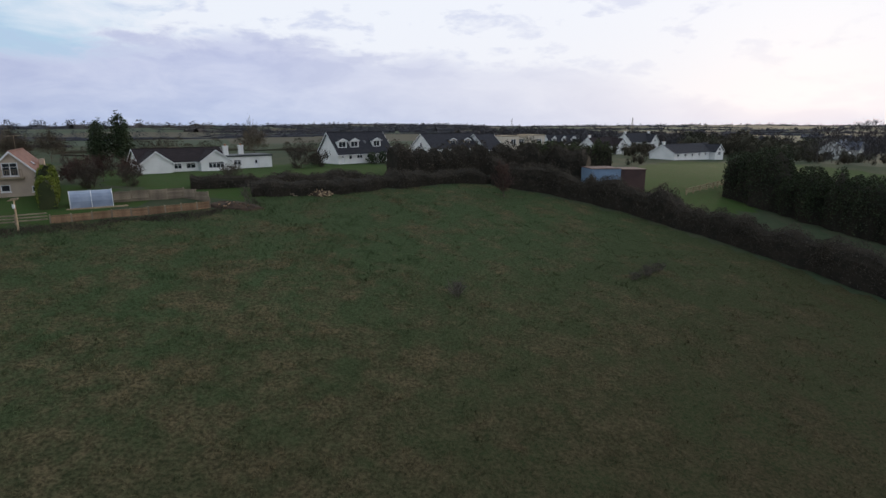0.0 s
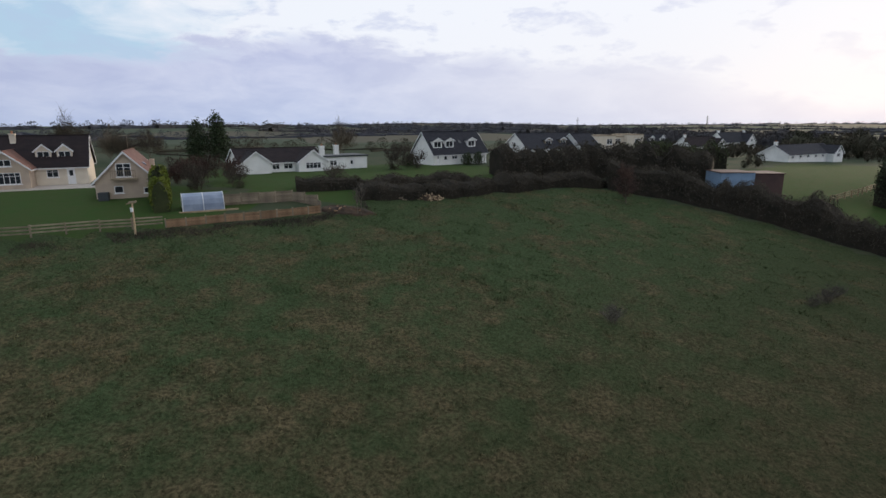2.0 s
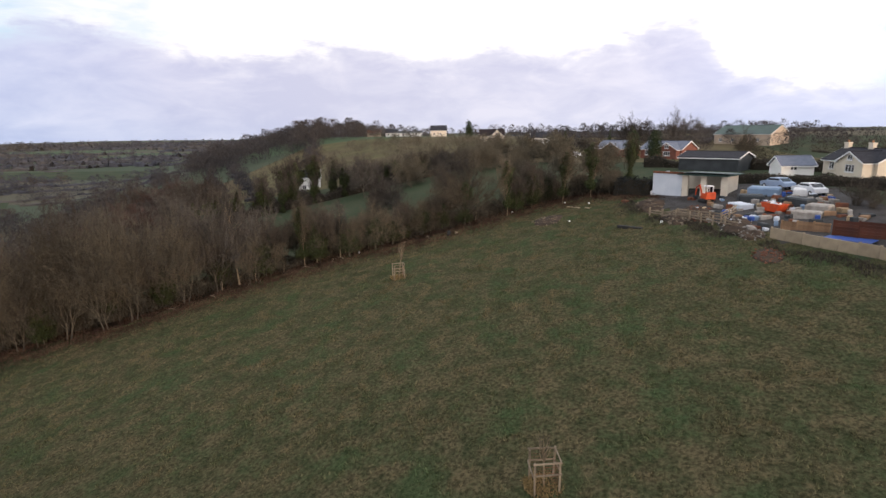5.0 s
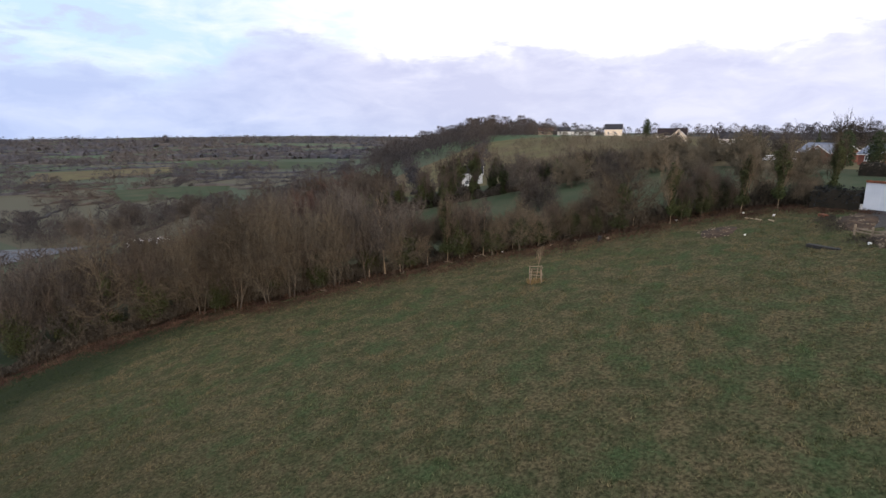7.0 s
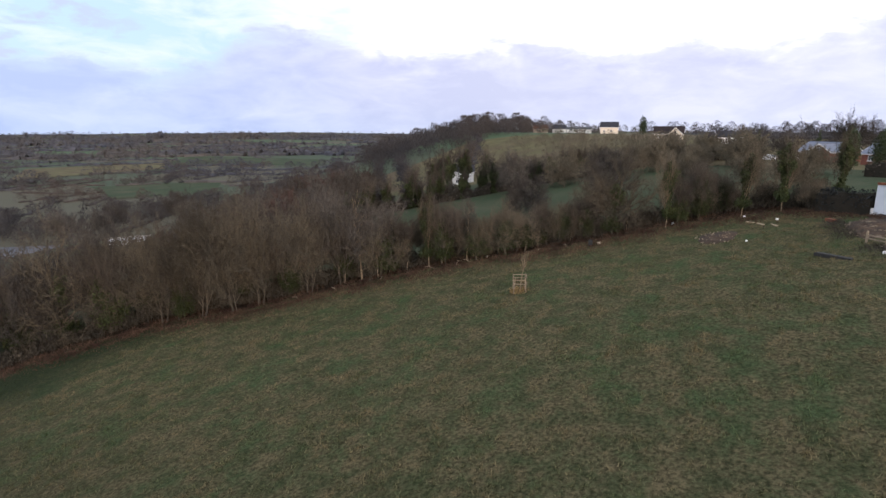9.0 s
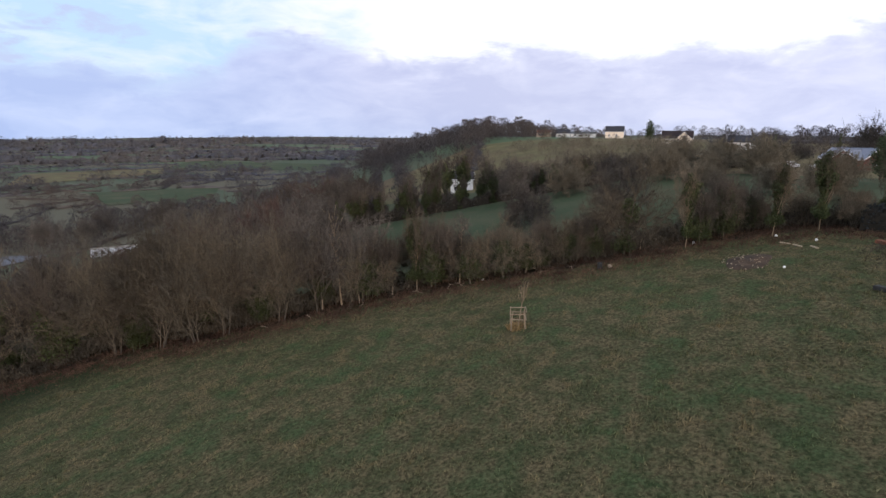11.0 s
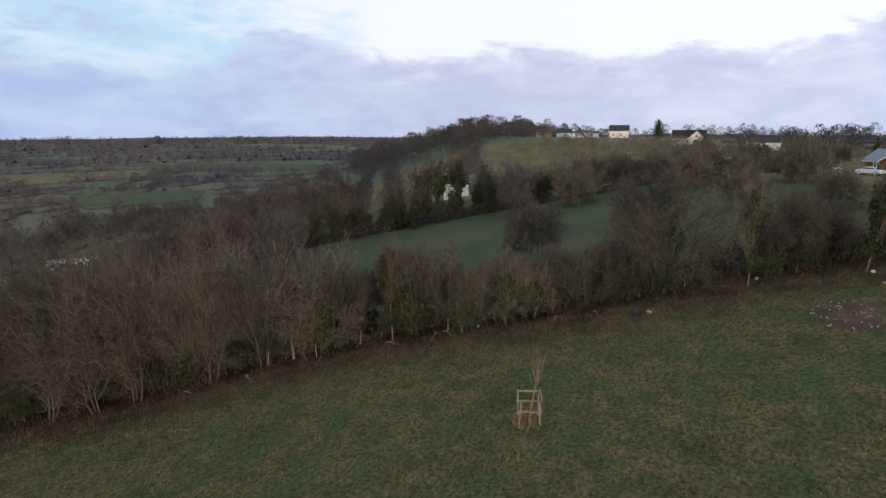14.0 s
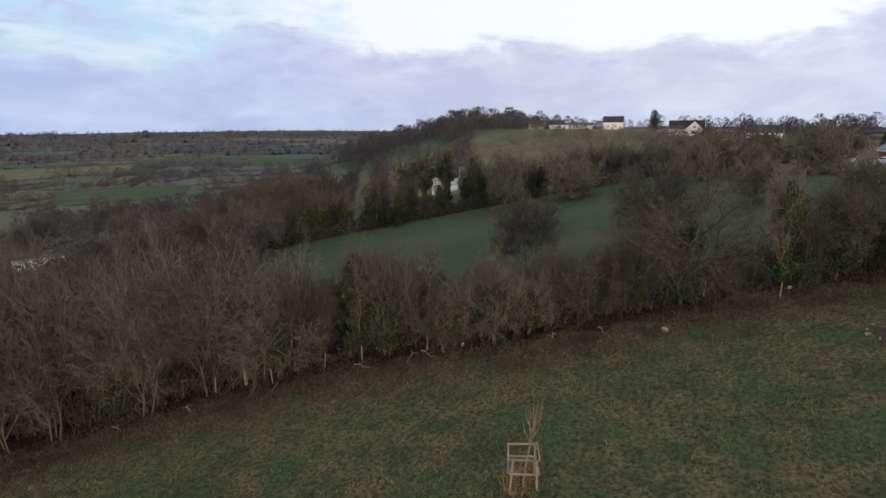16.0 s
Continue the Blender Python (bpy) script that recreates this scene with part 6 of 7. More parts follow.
hedge("evergreen_hedge", "bright evergreen laurel hedge beyond the field", [(18, 125), (28, 129), (37, 129)], 5.0, 5.0, "ivy", 0.3, 20, 10, 0.1, 0.5)
hedge("yard_hedge", "dark netted hedge beside the store shed", [(-102.4, 14.2), (-100.2, 17.6)], 1.4, 2.6, "netting", 0.3, 26, 12, 0.5, 0.15)
hedge("garden_hedge", "low dark hedge between the yard and the farmhouse lawn", [(-105, 29.5), (-97, 43), (-88, 46)], 1.6, 1.3, "dark_hedge", 0.24, 22, 15, 0.5, 0.4)
hedge("far_hedge", "dark hedge behind the farm sheds", [(-134, 20), (-126, 42), (-112, 60), (-100, 80)], 2.5, 2.0, "dark_hedge", 0.36, 8, 13, 0.5, 0.5)
hedge("meadow_hedge", "dense dark hedge across the hillside meadow", [(-121, -86), (-132, -72), (-146, -50), (-158, -28), (-172, -6)], 4.0, 2.6, "dark_hedge", 0.36, 10, 14, 0.6, 0.7)

# ---------------------------------------------------------------- trees along the field edge
rng = random.Random(21)
gold = tree_thing("bare_tree", crowned_tree(1, 12.0, 4.7, 3, 0.24, (5, 4, 4), 7, 2, 0.020, 0.9, 0.60, 0.22), "bark", "twig_gold", "bushy many-stemmed bare tree with golden-brown twigs", "field edge trees")
brown = tree_thing("bare_tree", crowned_tree(2, 10.5, 4.6, 1, 0.22, (6, 5, 5), 8, 2, 0.022, 1.0), "bark", "twig_row", "bare brown tree with a broad twiggy crown", "field edge trees")
grey = tree_thing("bare_tree", crowned_tree(3, 10.0, 4.4, 2, 0.22, (5, 4, 4), 8, 2, 0.024, 1.0), "bark", "twig_grey", "grey bare tree with fine tangled twigs", "field edge trees")
red = tree_thing("bare_tree", crowned_tree(4, 8.6, 4.2, 4, 0.18, (4, 4, 3), 9, 2, 0.022, 0.8), "bark", "twig_row", "many-stemmed scrubby bare tree", "field edge trees")
pollard = ivied_thing("ivy_tree", crowned_tree(5, 7.2, 4.2, 1, 0.30, (6, 5, 5), 6, 2, 0.018, 2.0, 0.85, 0.08), leafy_tree(31, 6.0, 2.6, 4200, 0.19, "round", 7, 0.3), "bark", "twig_row", "short thick-trunked bare tree with ivy in its crown", "field edge trees")
birch = tree_thing("birch", bare_tree(6, 11.5, 2.2, 1, 16, 6, 5, 2, 0.45, 0.05, 0.6, 1.1), "birch_bark", "twig_grey", "slender pale-stemmed birch, bare", "birches")
ivied = ivied_thing("ivy_tree", crowned_tree(7, 9.0, 1.45, 1, 0.34, (6, 4, 4), 4, 2, 0.018, 0.9, 0.45, 0.45), leafy_tree(7, 8.4, 1.35, 6500, 0.21, "column", 18, 0.2), "birch_bark", "twig_row", "tall bare tree with its trunk wrapped in dark ivy", "ivy-clad trees")
ivied_low = ivied_thing("ivy_tree", crowned_tree(8, 8.2, 3.2, 2, 0.26, (5, 4, 4), 5, 2, 0.018, 1.0, 0.62, 0.25), leafy_tree(8, 7.0, 2.0, 5200, 0.2, "round", 9, 0.15), "bark", "twig_brown", "bare tree half smothered in dark ivy", "ivy-clad trees")
oak = ivied_thing("ivy_tree", crowned_tree(9, 12.0, 6.4, 1, 0.20, (7, 5, 5), 6, 2, 0.020, 1.7, 0.85, 0.08), leafy_tree(32, 8.6, 1.9, 4600, 0.2, "column", 10, 0.12), "bark", "twig_row", "large spreading bare tree with ivy on its trunk", "field edge trees")


def off(x, y, d):
    """A spot pushed d metres out of the field."""
    return x - 0.8 * d, y - 0.6 * d


plant(oak, [(-53.6, -65.2, 1.05), (-96.4, -8.3, 0.78)], rng, 1.0, 1.0)
plant(gold, [(-60.9, -54.4, 0.95), (-63.8, -49.8, 1.02), (-65.8, -46.2, 1.0), (-68.2, -44.2, 0.94), (-72.6, -40.0, 0.86), (-65.6, -54.0, 1.0), (-70.2, -48.6, 0.95), (-58.0, -62.0, 0.9)], rng, 0.95, 1.05)
plant(birch, [(-78.2, -35.7, 1.06), (-86.3, -24.3, 0.70)], rng, 0.98, 1.02)
plant(pollard, [(-88.1, -19.4, 0.80), (-93.4, -14.4, 0.66), (-79.8, -33.8, 0.95), (-86.0, -22.6, 0.72), (-90.0, -17.6, 0.6)], rng, 0.95, 1.05)
plant(ivied, [(-98.2, -2.1, 0.97), (-101.7, 5.8, 0.92), (-103.0, 9.9, 0.96), (-106.2, 15.4, 0.9), (-83.6, -28.6, 1.0)], rng, 0.98, 1.03)
plant(ivied_low, [(-91.5, -16.4, 0.66), (-84.6, -27.0, 0.85), (-95.0, -11.6, 0.55), (-99.8, -1.0, 0.62), (-77.6, -38.2, 0.9), (-72.0, -42.6, 0.95), (-62.4, -52.6, 0.8), (-70.0, -49.5, 1.0), (-101.8, 1.0, 0.75), (-81.0, -33.0, 0.9), (-65.5, -56.0, 1.1), (-73.5, -44.6, 0.85), (-57.5, -60.5, 1.2), (-63, -62, 1.2), (-54, -70, 1.3), (-67, -57, 1.1), (-60, -68, 1.3), (-104.6, 3.0, 0.7), (-49, -66, 1.1), (-44, -67, 1.0)], rng)
plant(grey, [(-83.2, -31.0, 1.02), (-76.4, -37.6, 1.08), (-80.6, -35.4, 0.9), (-87.6, -26.4, 0.6)], rng, 0.97, 1.03)
plant(brown, [(-74.5, -40.6, 0.9), (-85.8, -27.6, 0.66), (-90.6, -21.4, 0.52), (-97.0, -13.0, 0.44)], rng, 0.95, 1.05)
row = along([(-77, -41), (-85, -30.5), (-94, -18.5), (-101, -8)], 3.4, rng, 0.8)
plant(red, [(*off(x, y, rng.uniform(2, 5)), 0.56 if i < 6 else 0.42) for i, (x, y) in enumerate(row)] + [(-103.4, 1.5, 0.4), (-105.5, 4.0, 0.4), (-106.5, 8.0, 0.42), (-107, 13, 0.45), (-103.5, 12.8, 0.4)], rng, 0.8, 1.1)
low = along([(-40, -68), (-52, -66), (-62, -62), (-70, -52), (-77, -42)], 4.2, rng, 1.0)
plant(grey, [(*off(x, y, rng.uniform(1, 4)), 1.0) for x, y in low], rng, 0.8, 1.15)
def sightline(x, y):
    """Whether a spot lies in the open dip before the valley trailers."""
    for ex, ey in ((-20, 14), (-38, 7)):
        for tx, ty in ((-110, -175), (-118, -170)):
            dx, dy = tx - ex, ty - ey
            d = math.hypot(dx, dy)
            t = ((x - ex) * dx + (y - ey) * dy) / d
            if 100 < t < d + 6 and abs((x - ex) * dy - (y - ey) * dx) / d < 5.5:
                return True
    return False


slope = [(*off(x, y, d + rng.uniform(-2, 2)), s) for d, s in ((8, 1.0), (14, 1.0), (21, 1.05)) for x, y in along([(-36, -72), (-52, -68), (-64, -60), (-74, -47)], 5.0, rng, 1.5)]
slope = [k for k in slope if not sightline(k[0], k[1])]
rng.shuffle(slope)
brown2 = tree_thing("bare_tree", crowned_tree(12, 9.5, 4.8, 1, 0.24, (5, 5, 4), 7, 2, 0.034), "bark", "twig_brown", "dark brown bare tree on the wooded slope", "slope trees")
grey2 = tree_thing("bare_tree", crowned_tree(13, 9.0, 4.6, 2, 0.22, (4, 4, 4), 8, 2, 0.034), "bark", "twig_grey", "grey bare tree on the wooded slope", "slope trees")
red2 = tree_thing("bare_tree", crowned_tree(14, 8.5, 4.4, 2, 0.22, (4, 4, 4), 8, 2, 0.034), "bark", "twig_red", "russet bare tree on the wooded slope", "slope trees")
plant(brown2, slope[::3] + [(-110, -88), (-118, -96), (-128, -104), (-104, -96), (-140, -112), (-150, -100), (-112, -108), (-133, -92), (-160, -122), (-98, -104)], rng)
plant(grey2, slope[1::3] + [(-101, -84), (-114, -80), (-122, -90), (-108, -102), (-138, -100), (-146, -120), (-95, -92), (-125, -114), (-155, -110), (-170, -130), (-106, -74)], rng)
plant(red2, slope[2::3] + [(-104, -78), (-117, -87), (-131, -98), (-99, -88), (-142, -106), (-152, -128), (-120, -104), (-165, -115)], rng)
# single trees in the valley
plant(grey, [(-124, -214), (-112, -220), (-135, -226), (-150, -205), (-60, -180), (-50, -170), (-140, -180)], rng, 0.9, 1.2)

# the hillside: ivy trees along the meadow hedge, brown scrub above
ivied2 = ivied_thing("ivy_tree", crowned_tree(15, 8.2, 1.9, 1, 0.30, (4, 3, 3), 4, 2, 0.026, 0.9, 0.45, 0.4), leafy_tree(15, 7.2, 1.5, 3400, 0.3, "column", 9, 0.04), "bark", "twig_brown", "ivy-clad hedge tree on the hillside", "hillside ivy trees")
plant(ivied2, [(x + rng.gauss(0, 1.4), y + rng.gauss(0, 1.4), 1.0 - 0.2 * i / 30) for i, (x, y) in enumerate(along([(-118, -89), (-132, -72), (-141, -58), (-150, -43), (-157, -30)], 2.3, rng, 0.7))], rng, 0.65, 1.25)
plant(grey2, [(x + rng.gauss(-1, 1.5), y + rng.gauss(0, 1.5), 0.55) for x, y in along([(-116, -92), (-132, -73), (-139, -62)], 5.0, rng, 1.0) + along([(-146, -50), (-160, -26)], 5.0, rng, 1.0)], rng, 0.7, 1.2)
for k in ((-150, -70, 1.5), (-147, -73, 1.3), (-153, -66, 1.6), (-144, -77, 1.2), (-157, -62, 1.2), (-152, -74, 1.4)):
    copy_thing(ivied2, pose(k[0], k[1], ground_z(k[0], k[1]), 0, 0, k[0] * 40 % 360)).scale = (k[2], k[2], k[2])
scrub = tree_thing("bare_tree", crowned_tree(16, 6.0, 4.0, 4, 0.2, (4, 4, 3), 7, 2, 0.034, 0.8, 0.85), "bark", "scrub_twig", "spreading brown scrub bush on the hillside", "hillside scrub")
spots = [(-148 + rng.uniform(-14, 10) - k * 0.4, -38 + k * 1.15 + rng.uniform(-5, 5)) for k in range(0, 34, 2)] + [(-118, -30, 0.9), (-122, -18, 0.8), (-130, -6, 0.8), (-127, 4, 0.9), (-136, 12, 0.8), (-119, 10, 0.7)]
plant(scrub, spots, rng, 0.6, 1.05)
pale = tree_thing("bare_tree", crowned_tree(17, 9.0, 4.4, 1, 0.24, (6, 5, 4), 8, 2, 0.026), "bark", "twig_grey", "pale grey bare tree in the hillside meadow", "hillside trees")
plant(pale, [(-103.2, -23.8, 0.9), (-114, -14, 0.8), (-138, -44, 0.9), (-190, -22, 0.6), (-186, 4, 0.6), (-176, 30, 0.95), (-192, 18, 1.0)], rng)
# trees about the houses
plant(brown, [(-93, 110, 0.66), (-82, 118, 0.62), (-87, 113, 0.55), (-105, 104, 0.58), (-136, 63, 0.66), (-75, 100, 0.55), (-44, 132, 0.62), (-150, 40, 0.55), (4, 150, 0.5)], rng)
plant(red2, [(-47, 78, 0.42), (-50, 76, 0.35), (-44, 79, 0.3)], rng)
ever = tree_thing("evergreen_tree", leafy_tree(18, 10.5, 2.6, 3000, 0.36, "round", 12, 0.15), "bark", "conifer", "dark spreading evergreen tree behind the gardens", "evergreens")
plant(ever, [(-63.5, 104.5, 0.82), (-60.5, 106.5, 0.9), (-146, 17, 0.75), (-152, 22, 0.7), (-121, 58, 0.6), (-282, -54, 0.85), (-118, 92, 0.5)], rng, 0.95, 1.05)
cone = tree_thing("conifer", leafy_tree(19, 12.0, 2.4, 2200, 0.40, "cone", 14, 0.06), "bark", "conifer", "dark conical conifer among bare trees", "conifers")
plant(cone, [(-205, -2, 0.55), (-212, 12, 0.5), (-120, 140, 0.6)], rng)
shrub = tree_thing("shrub", bare_tree(20, 1.3, 1.3, 4, 14, 5, 4, 1, 0.06, tw=0.010), "bark", "twig_grey", "small bare thorn shrub alone in the pasture", "pasture shrubs")
plant(shrub, [(1.1, 49.7, 0.85), (21.8, 58.9, 0.85), (23.5, 60.5, 0.65), (20.0, 57.6, 0.5)], rng)
rusty = tree_thing("shrub", bare_tree(23, 4.4, 1.5, 1, 20, 7, 6, 2, 0.12, tw=0.02), "bark", "twig_red", "slim russet young tree standing in the pasture", "russet young trees")
plant(rusty, [(9.0, 84.0, 1.0)], rng)
slim = tree_thing("sapling", bare_tree(29, 3.6, 1.0, 2, 12, 4, 4, 1, 0.2, tw=0.012, upright=1.6), "bark", "twig_grey", "slim bare grey sapling at the fence corner", "young trees")
plant(slim, [(-23.4, 66.6, 1.0)], rng)

mound = tree_thing("shrub", bare_tree(24, 2.6, 2.6, 5, 24, 5, 5, 1, 0.04, tw=0.016), "bark", "twig_brown", "rounded brown leafless shrub on the lawn", "garden shrubs")
plant(mound, [(-44.8, 71.8, 1.15), (-41.5, 74.2, 1.0), (-30.0, 80.0, 0.8), (-76.0, 41.5, 0.5), (-84.6, 37.8, 0.8), (-82.8, 38.6, 0.7), (-68.2, 44.9, 0.6), (-69.5, 45.6, 0.7), (-25.5, 101, 1.2), (-23.0, 104, 1.0), (-54.5, 84, 0.9), (-52.5, 82, 0.8)], rng)
redbush = tree_thing("shrub", bare_tree(25, 4.0, 1.3, 3, 20, 5, 5, 1, 0.06, tw=0.02, upright=1.4), "bark", "twig_red", "upright russet shrub in the garden", "garden shrubs")
plant(redbush, [(-48.6, 77.0, 0.95), (-49.6, 75.5, 0.6)], rng)
dark = tree_thing("conifer", leafy_tree(26, 3.6, 1.0, 1500, 0.2, "column", 9, 0.03), "bark", "cypress", "dark columnar garden conifer beside the garage", "garden conifers")
plant(dark, [(-45.3, 64.6, 0.95), (-46.4, 66.2, 0.9)], rng)
yellowbush = tree_thing("shrub", leafy_tree(27, 0.9, 0.9, 500, 0.14, "round", 6, 0.05), "bark", "yellow_leaf", "low yellow-leaved garden shrub", "yellow garden shrubs")
plant(yellowbush, [(-74.4, 40.3, 0.9), (-72.8, 41.2, 0.8), (-71.7, 42.2, 0.8), (-75.8, 39.4, 0.8), (-73.4, 39.6, 0.6)], rng)
evergreen = tree_thing("shrub", leafy_tree(28, 1.8, 1.2, 700, 0.18, "round", 6, 0.05), "bark", "conifer", "dark green garden shrub", "green garden shrubs")
plant(evergreen, [(-76.7, 41.0, 0.9), (-68.0, 45.2, 0.8), (-66.4, 46.6, 0.8), (-70.2, 44.2, 0.7), (-24.5, 107, 1.2), (-12.5, 116, 1.3), (-14.5, 114, 1.1), (-60.5, 80, 0.9)], rng)

# ---------------------------------------------------------------- field edge posts
post_me = Shape().tube([(0, 0, -0.3), (0, 0, 1.25)], [0.05, 0.042], 6).mesh("fence_post")
post_me.materials.append(M["timber_grey"])
rng = random.Random(31)
for x, y in along([(-75.5, -36.5), (-86.3, -24.4), (-92.8, -13.5), (-99, -5.5)], 4.2, rng, 0.6):
    ob = new("fence_post", post_me)
    ob.matrix_basis = pose(*off(x, y, 0.7), ground_z(*off(x, y, 0.7)), rng.uniform(-6, 6), rng.uniform(-6, 6), 0)
    tagged(ob, "weathered round fence post at the field edge", "fence post", "field edge posts")


def fallen_branch(x, y, turn, size, seed):
    """A cut branch lying in the bracken: a bent stem with a few broken side shoots."""
    rnd, s = random.Random(seed), Shape()
    pts = [Vector((size * (k / 4 - 0.5), rnd.gauss(0, 0.05) * size, 0.12 + 0.10 * math.sin(k * 1.3))) for k in range(5)]
    s.tube(pts, [0.05, 0.046, 0.04, 0.03, 0.014], 6)
    for k in range(4):
        a = pts[1 + k % 3]
        s.tube([a, a + Vector((rnd.uniform(0.2, 0.5), rnd.choice([-1, 1]) * rnd.uniform(0.2, 0.5), rnd.uniform(0.02, 0.15)))], [0.018, 0.007], 4)
    ob = part("fallen_branch", s, "timber_grey", m=spot(x, y, turn, 0.02))
    return tagged(ob, "pale fallen branch lying in the bracken at the field edge", "branch", "fallen branches")


for i, (x, y, turn, size) in enumerate(((-84.6, -24.6, 35, 2.4), (-85.4, -23.6, 70, 1.6), (-82.6, -27.4, 110, 1.8), (-78.4, -32.6, 20, 1.5), (-74.0, -36.6, 60, 2.0), (-89.6, -15.6, 15, 1.4), (-70.6, -40.0, 95, 1.7), (-91.0, -12.4, 50, 1.2))):
    fallen_branch(x, y, turn, size, 80 + i)


# ---------------------------------------------------------------- what cannot be counted
def bramble_strip():
    rnd, s = random.Random(41), Shape()
    for (x0, y0), (x1, y1) in zip(EDGE, EDGE[1:]):
        d = math.hypot(x1 - x0, y1 - y0)
        for _ in range(int(d * 480)):
            t, w = rnd.random(), rnd.gauss(-1.0, 2.3)
            x, y = off(x0 + (x1 - x0) * t, y0 + (y1 - y0) * t, w)
            lump = 0.55 + 0.6 * noise.noise((x * 0.5, y * 0.5, 3.0))
            if rnd.random() > lump + 0.25:
                continue
            p = Vector((x, y, ground_z(x, y) - 0.03))
            g = Vector((rnd.gauss(0, 0.5), rnd.gauss(0, 0.5), rnd.uniform(0.2, 1.0))).normalized() * rnd.uniform(0.25, 0.9) * max(0.3, lump)
            if rnd.random() < 0.6:
                s.spike(p, g, 0.03)
            else:
                s.leaf(p + g * 0.6, 0.13, rnd)
    return tagged(part("brambles", s, "bramble"), "rust-brown dead bracken and brambles along the field edge", "brambles", kind="stuff")


# its height and dark colour also stand in for shadowed hollows between trunks
def undergrowth():
    rnd, s = random.Random(43), Shape()
    for (x0, y0), (x1, y1) in zip(EDGE, EDGE[1:]):
        d = math.hypot(x1 - x0, y1 - y0)
        for _ in range(int(d * 200)):
            t, w = rnd.random(), rnd.uniform(1.5, 8.0)
            x, y = off(x0 + (x1 - x0) * t, y0 + (y1 - y0) * t, w)
            hh = 2.6 * (0.6 + noise.noise((x * 0.3, y * 0.3, 8.0)))
            if hh < 0.2:
                continue
            p = Vector((x, y, ground_z(x, y) + rnd.uniform(0, 0.5) * hh))
            g = Vector((rnd.gauss(0, 0.45), rnd.gauss(0, 0.45), 1)).normalized() * rnd.uniform(0.4, 1.0) * hh
            s.spike(p, g, 0.03)
            if rnd.random() < 0.4:
                s.leaf(p + g * 0.7, 0.3, rnd)
    return tagged(part("undergrowth", s, "dark_hedge"), "tangled undergrowth, dark for the shade beneath the field edge trees", "undergrowth", kind="stuff")


def grass_tufts():
    rnd = random.Random(47)
    v, f = [], []
    n = 0
    while n < 60000:
        x, y = rnd.uniform(-104, 50), rnd.uniform(-62, 90)
        if (x > -20 and y < 18) or (x > -2 and rnd.random() < 0.5) or not inside(x, y, FIELD):
            continue
        clump = noise.noise((x * 0.45, y * 0.45, 1.0)) + 0.5 * noise.noise((x * 0.12, y * 0.12, 4.0))
        if rnd.random() > 0.55 + clump:
            continue
        n += 1
        z = ground_z(x, y)
        tall = (0.08 + 0.12 * rnd.random() ** 2) * (1 + 0.6 * clump)
        for _ in range(4):
            q, w = rnd.uniform(0, 6.28), rnd.uniform(0.02, 0.045)
            bx, by = x + rnd.gauss(0, 0.13), y + rnd.gauss(0, 0.13)
            c, s = math.cos(q) * w, math.sin(q) * w
            i = len(v)
            v.extend(((bx - c, by - s, z - 0.03), (bx + c, by + s, z - 0.03), (bx + rnd.gauss(0, 0.11), by + rnd.gauss(0, 0.11), z + tall)))
            f.append((i, i + 1, i + 2))
    me = bpy.data.meshes.new("grass_tufts")
    me.from_pydata(v, [], f)
    me.materials.append(M["grass_blade"])
    return tagged(new("grass_tufts", me), "rough mixed green and straw winter grass tufts", "grass", kind="stuff")


def lump(s, c, rx, rz, rnd):
    """An uneven clump of dense inner twigs: two wobbly rings between two tips."""
    i, n = len(s.v), 6
    s.v.append((c.x, c.y, c.z - rz))
    for h, w in ((-0.45, 0.9), (0.42, 0.85)):
        for k in range(n):
            q = 6.283 * (k + h) / n
            r = rx * w * rnd.uniform(0.7, 1.2)
            s.v.append((c.x + math.cos(q) * r, c.y + math.sin(q) * r, c.z + rz * (h + rnd.uniform(-0.15, 0.15))))
    s.v.append((c.x + rnd.gauss(0, 0.2) * rx, c.y + rnd.gauss(0, 0.2) * rx, c.z + rz))
    for k in range(n):
        a, b = i + 1 + k, i + 1 + (k + 1) % n
        s.f.extend(((i, b, a), (a, b, b + n, a + n), (a + n, b + n, i + 2 * n + 1)))


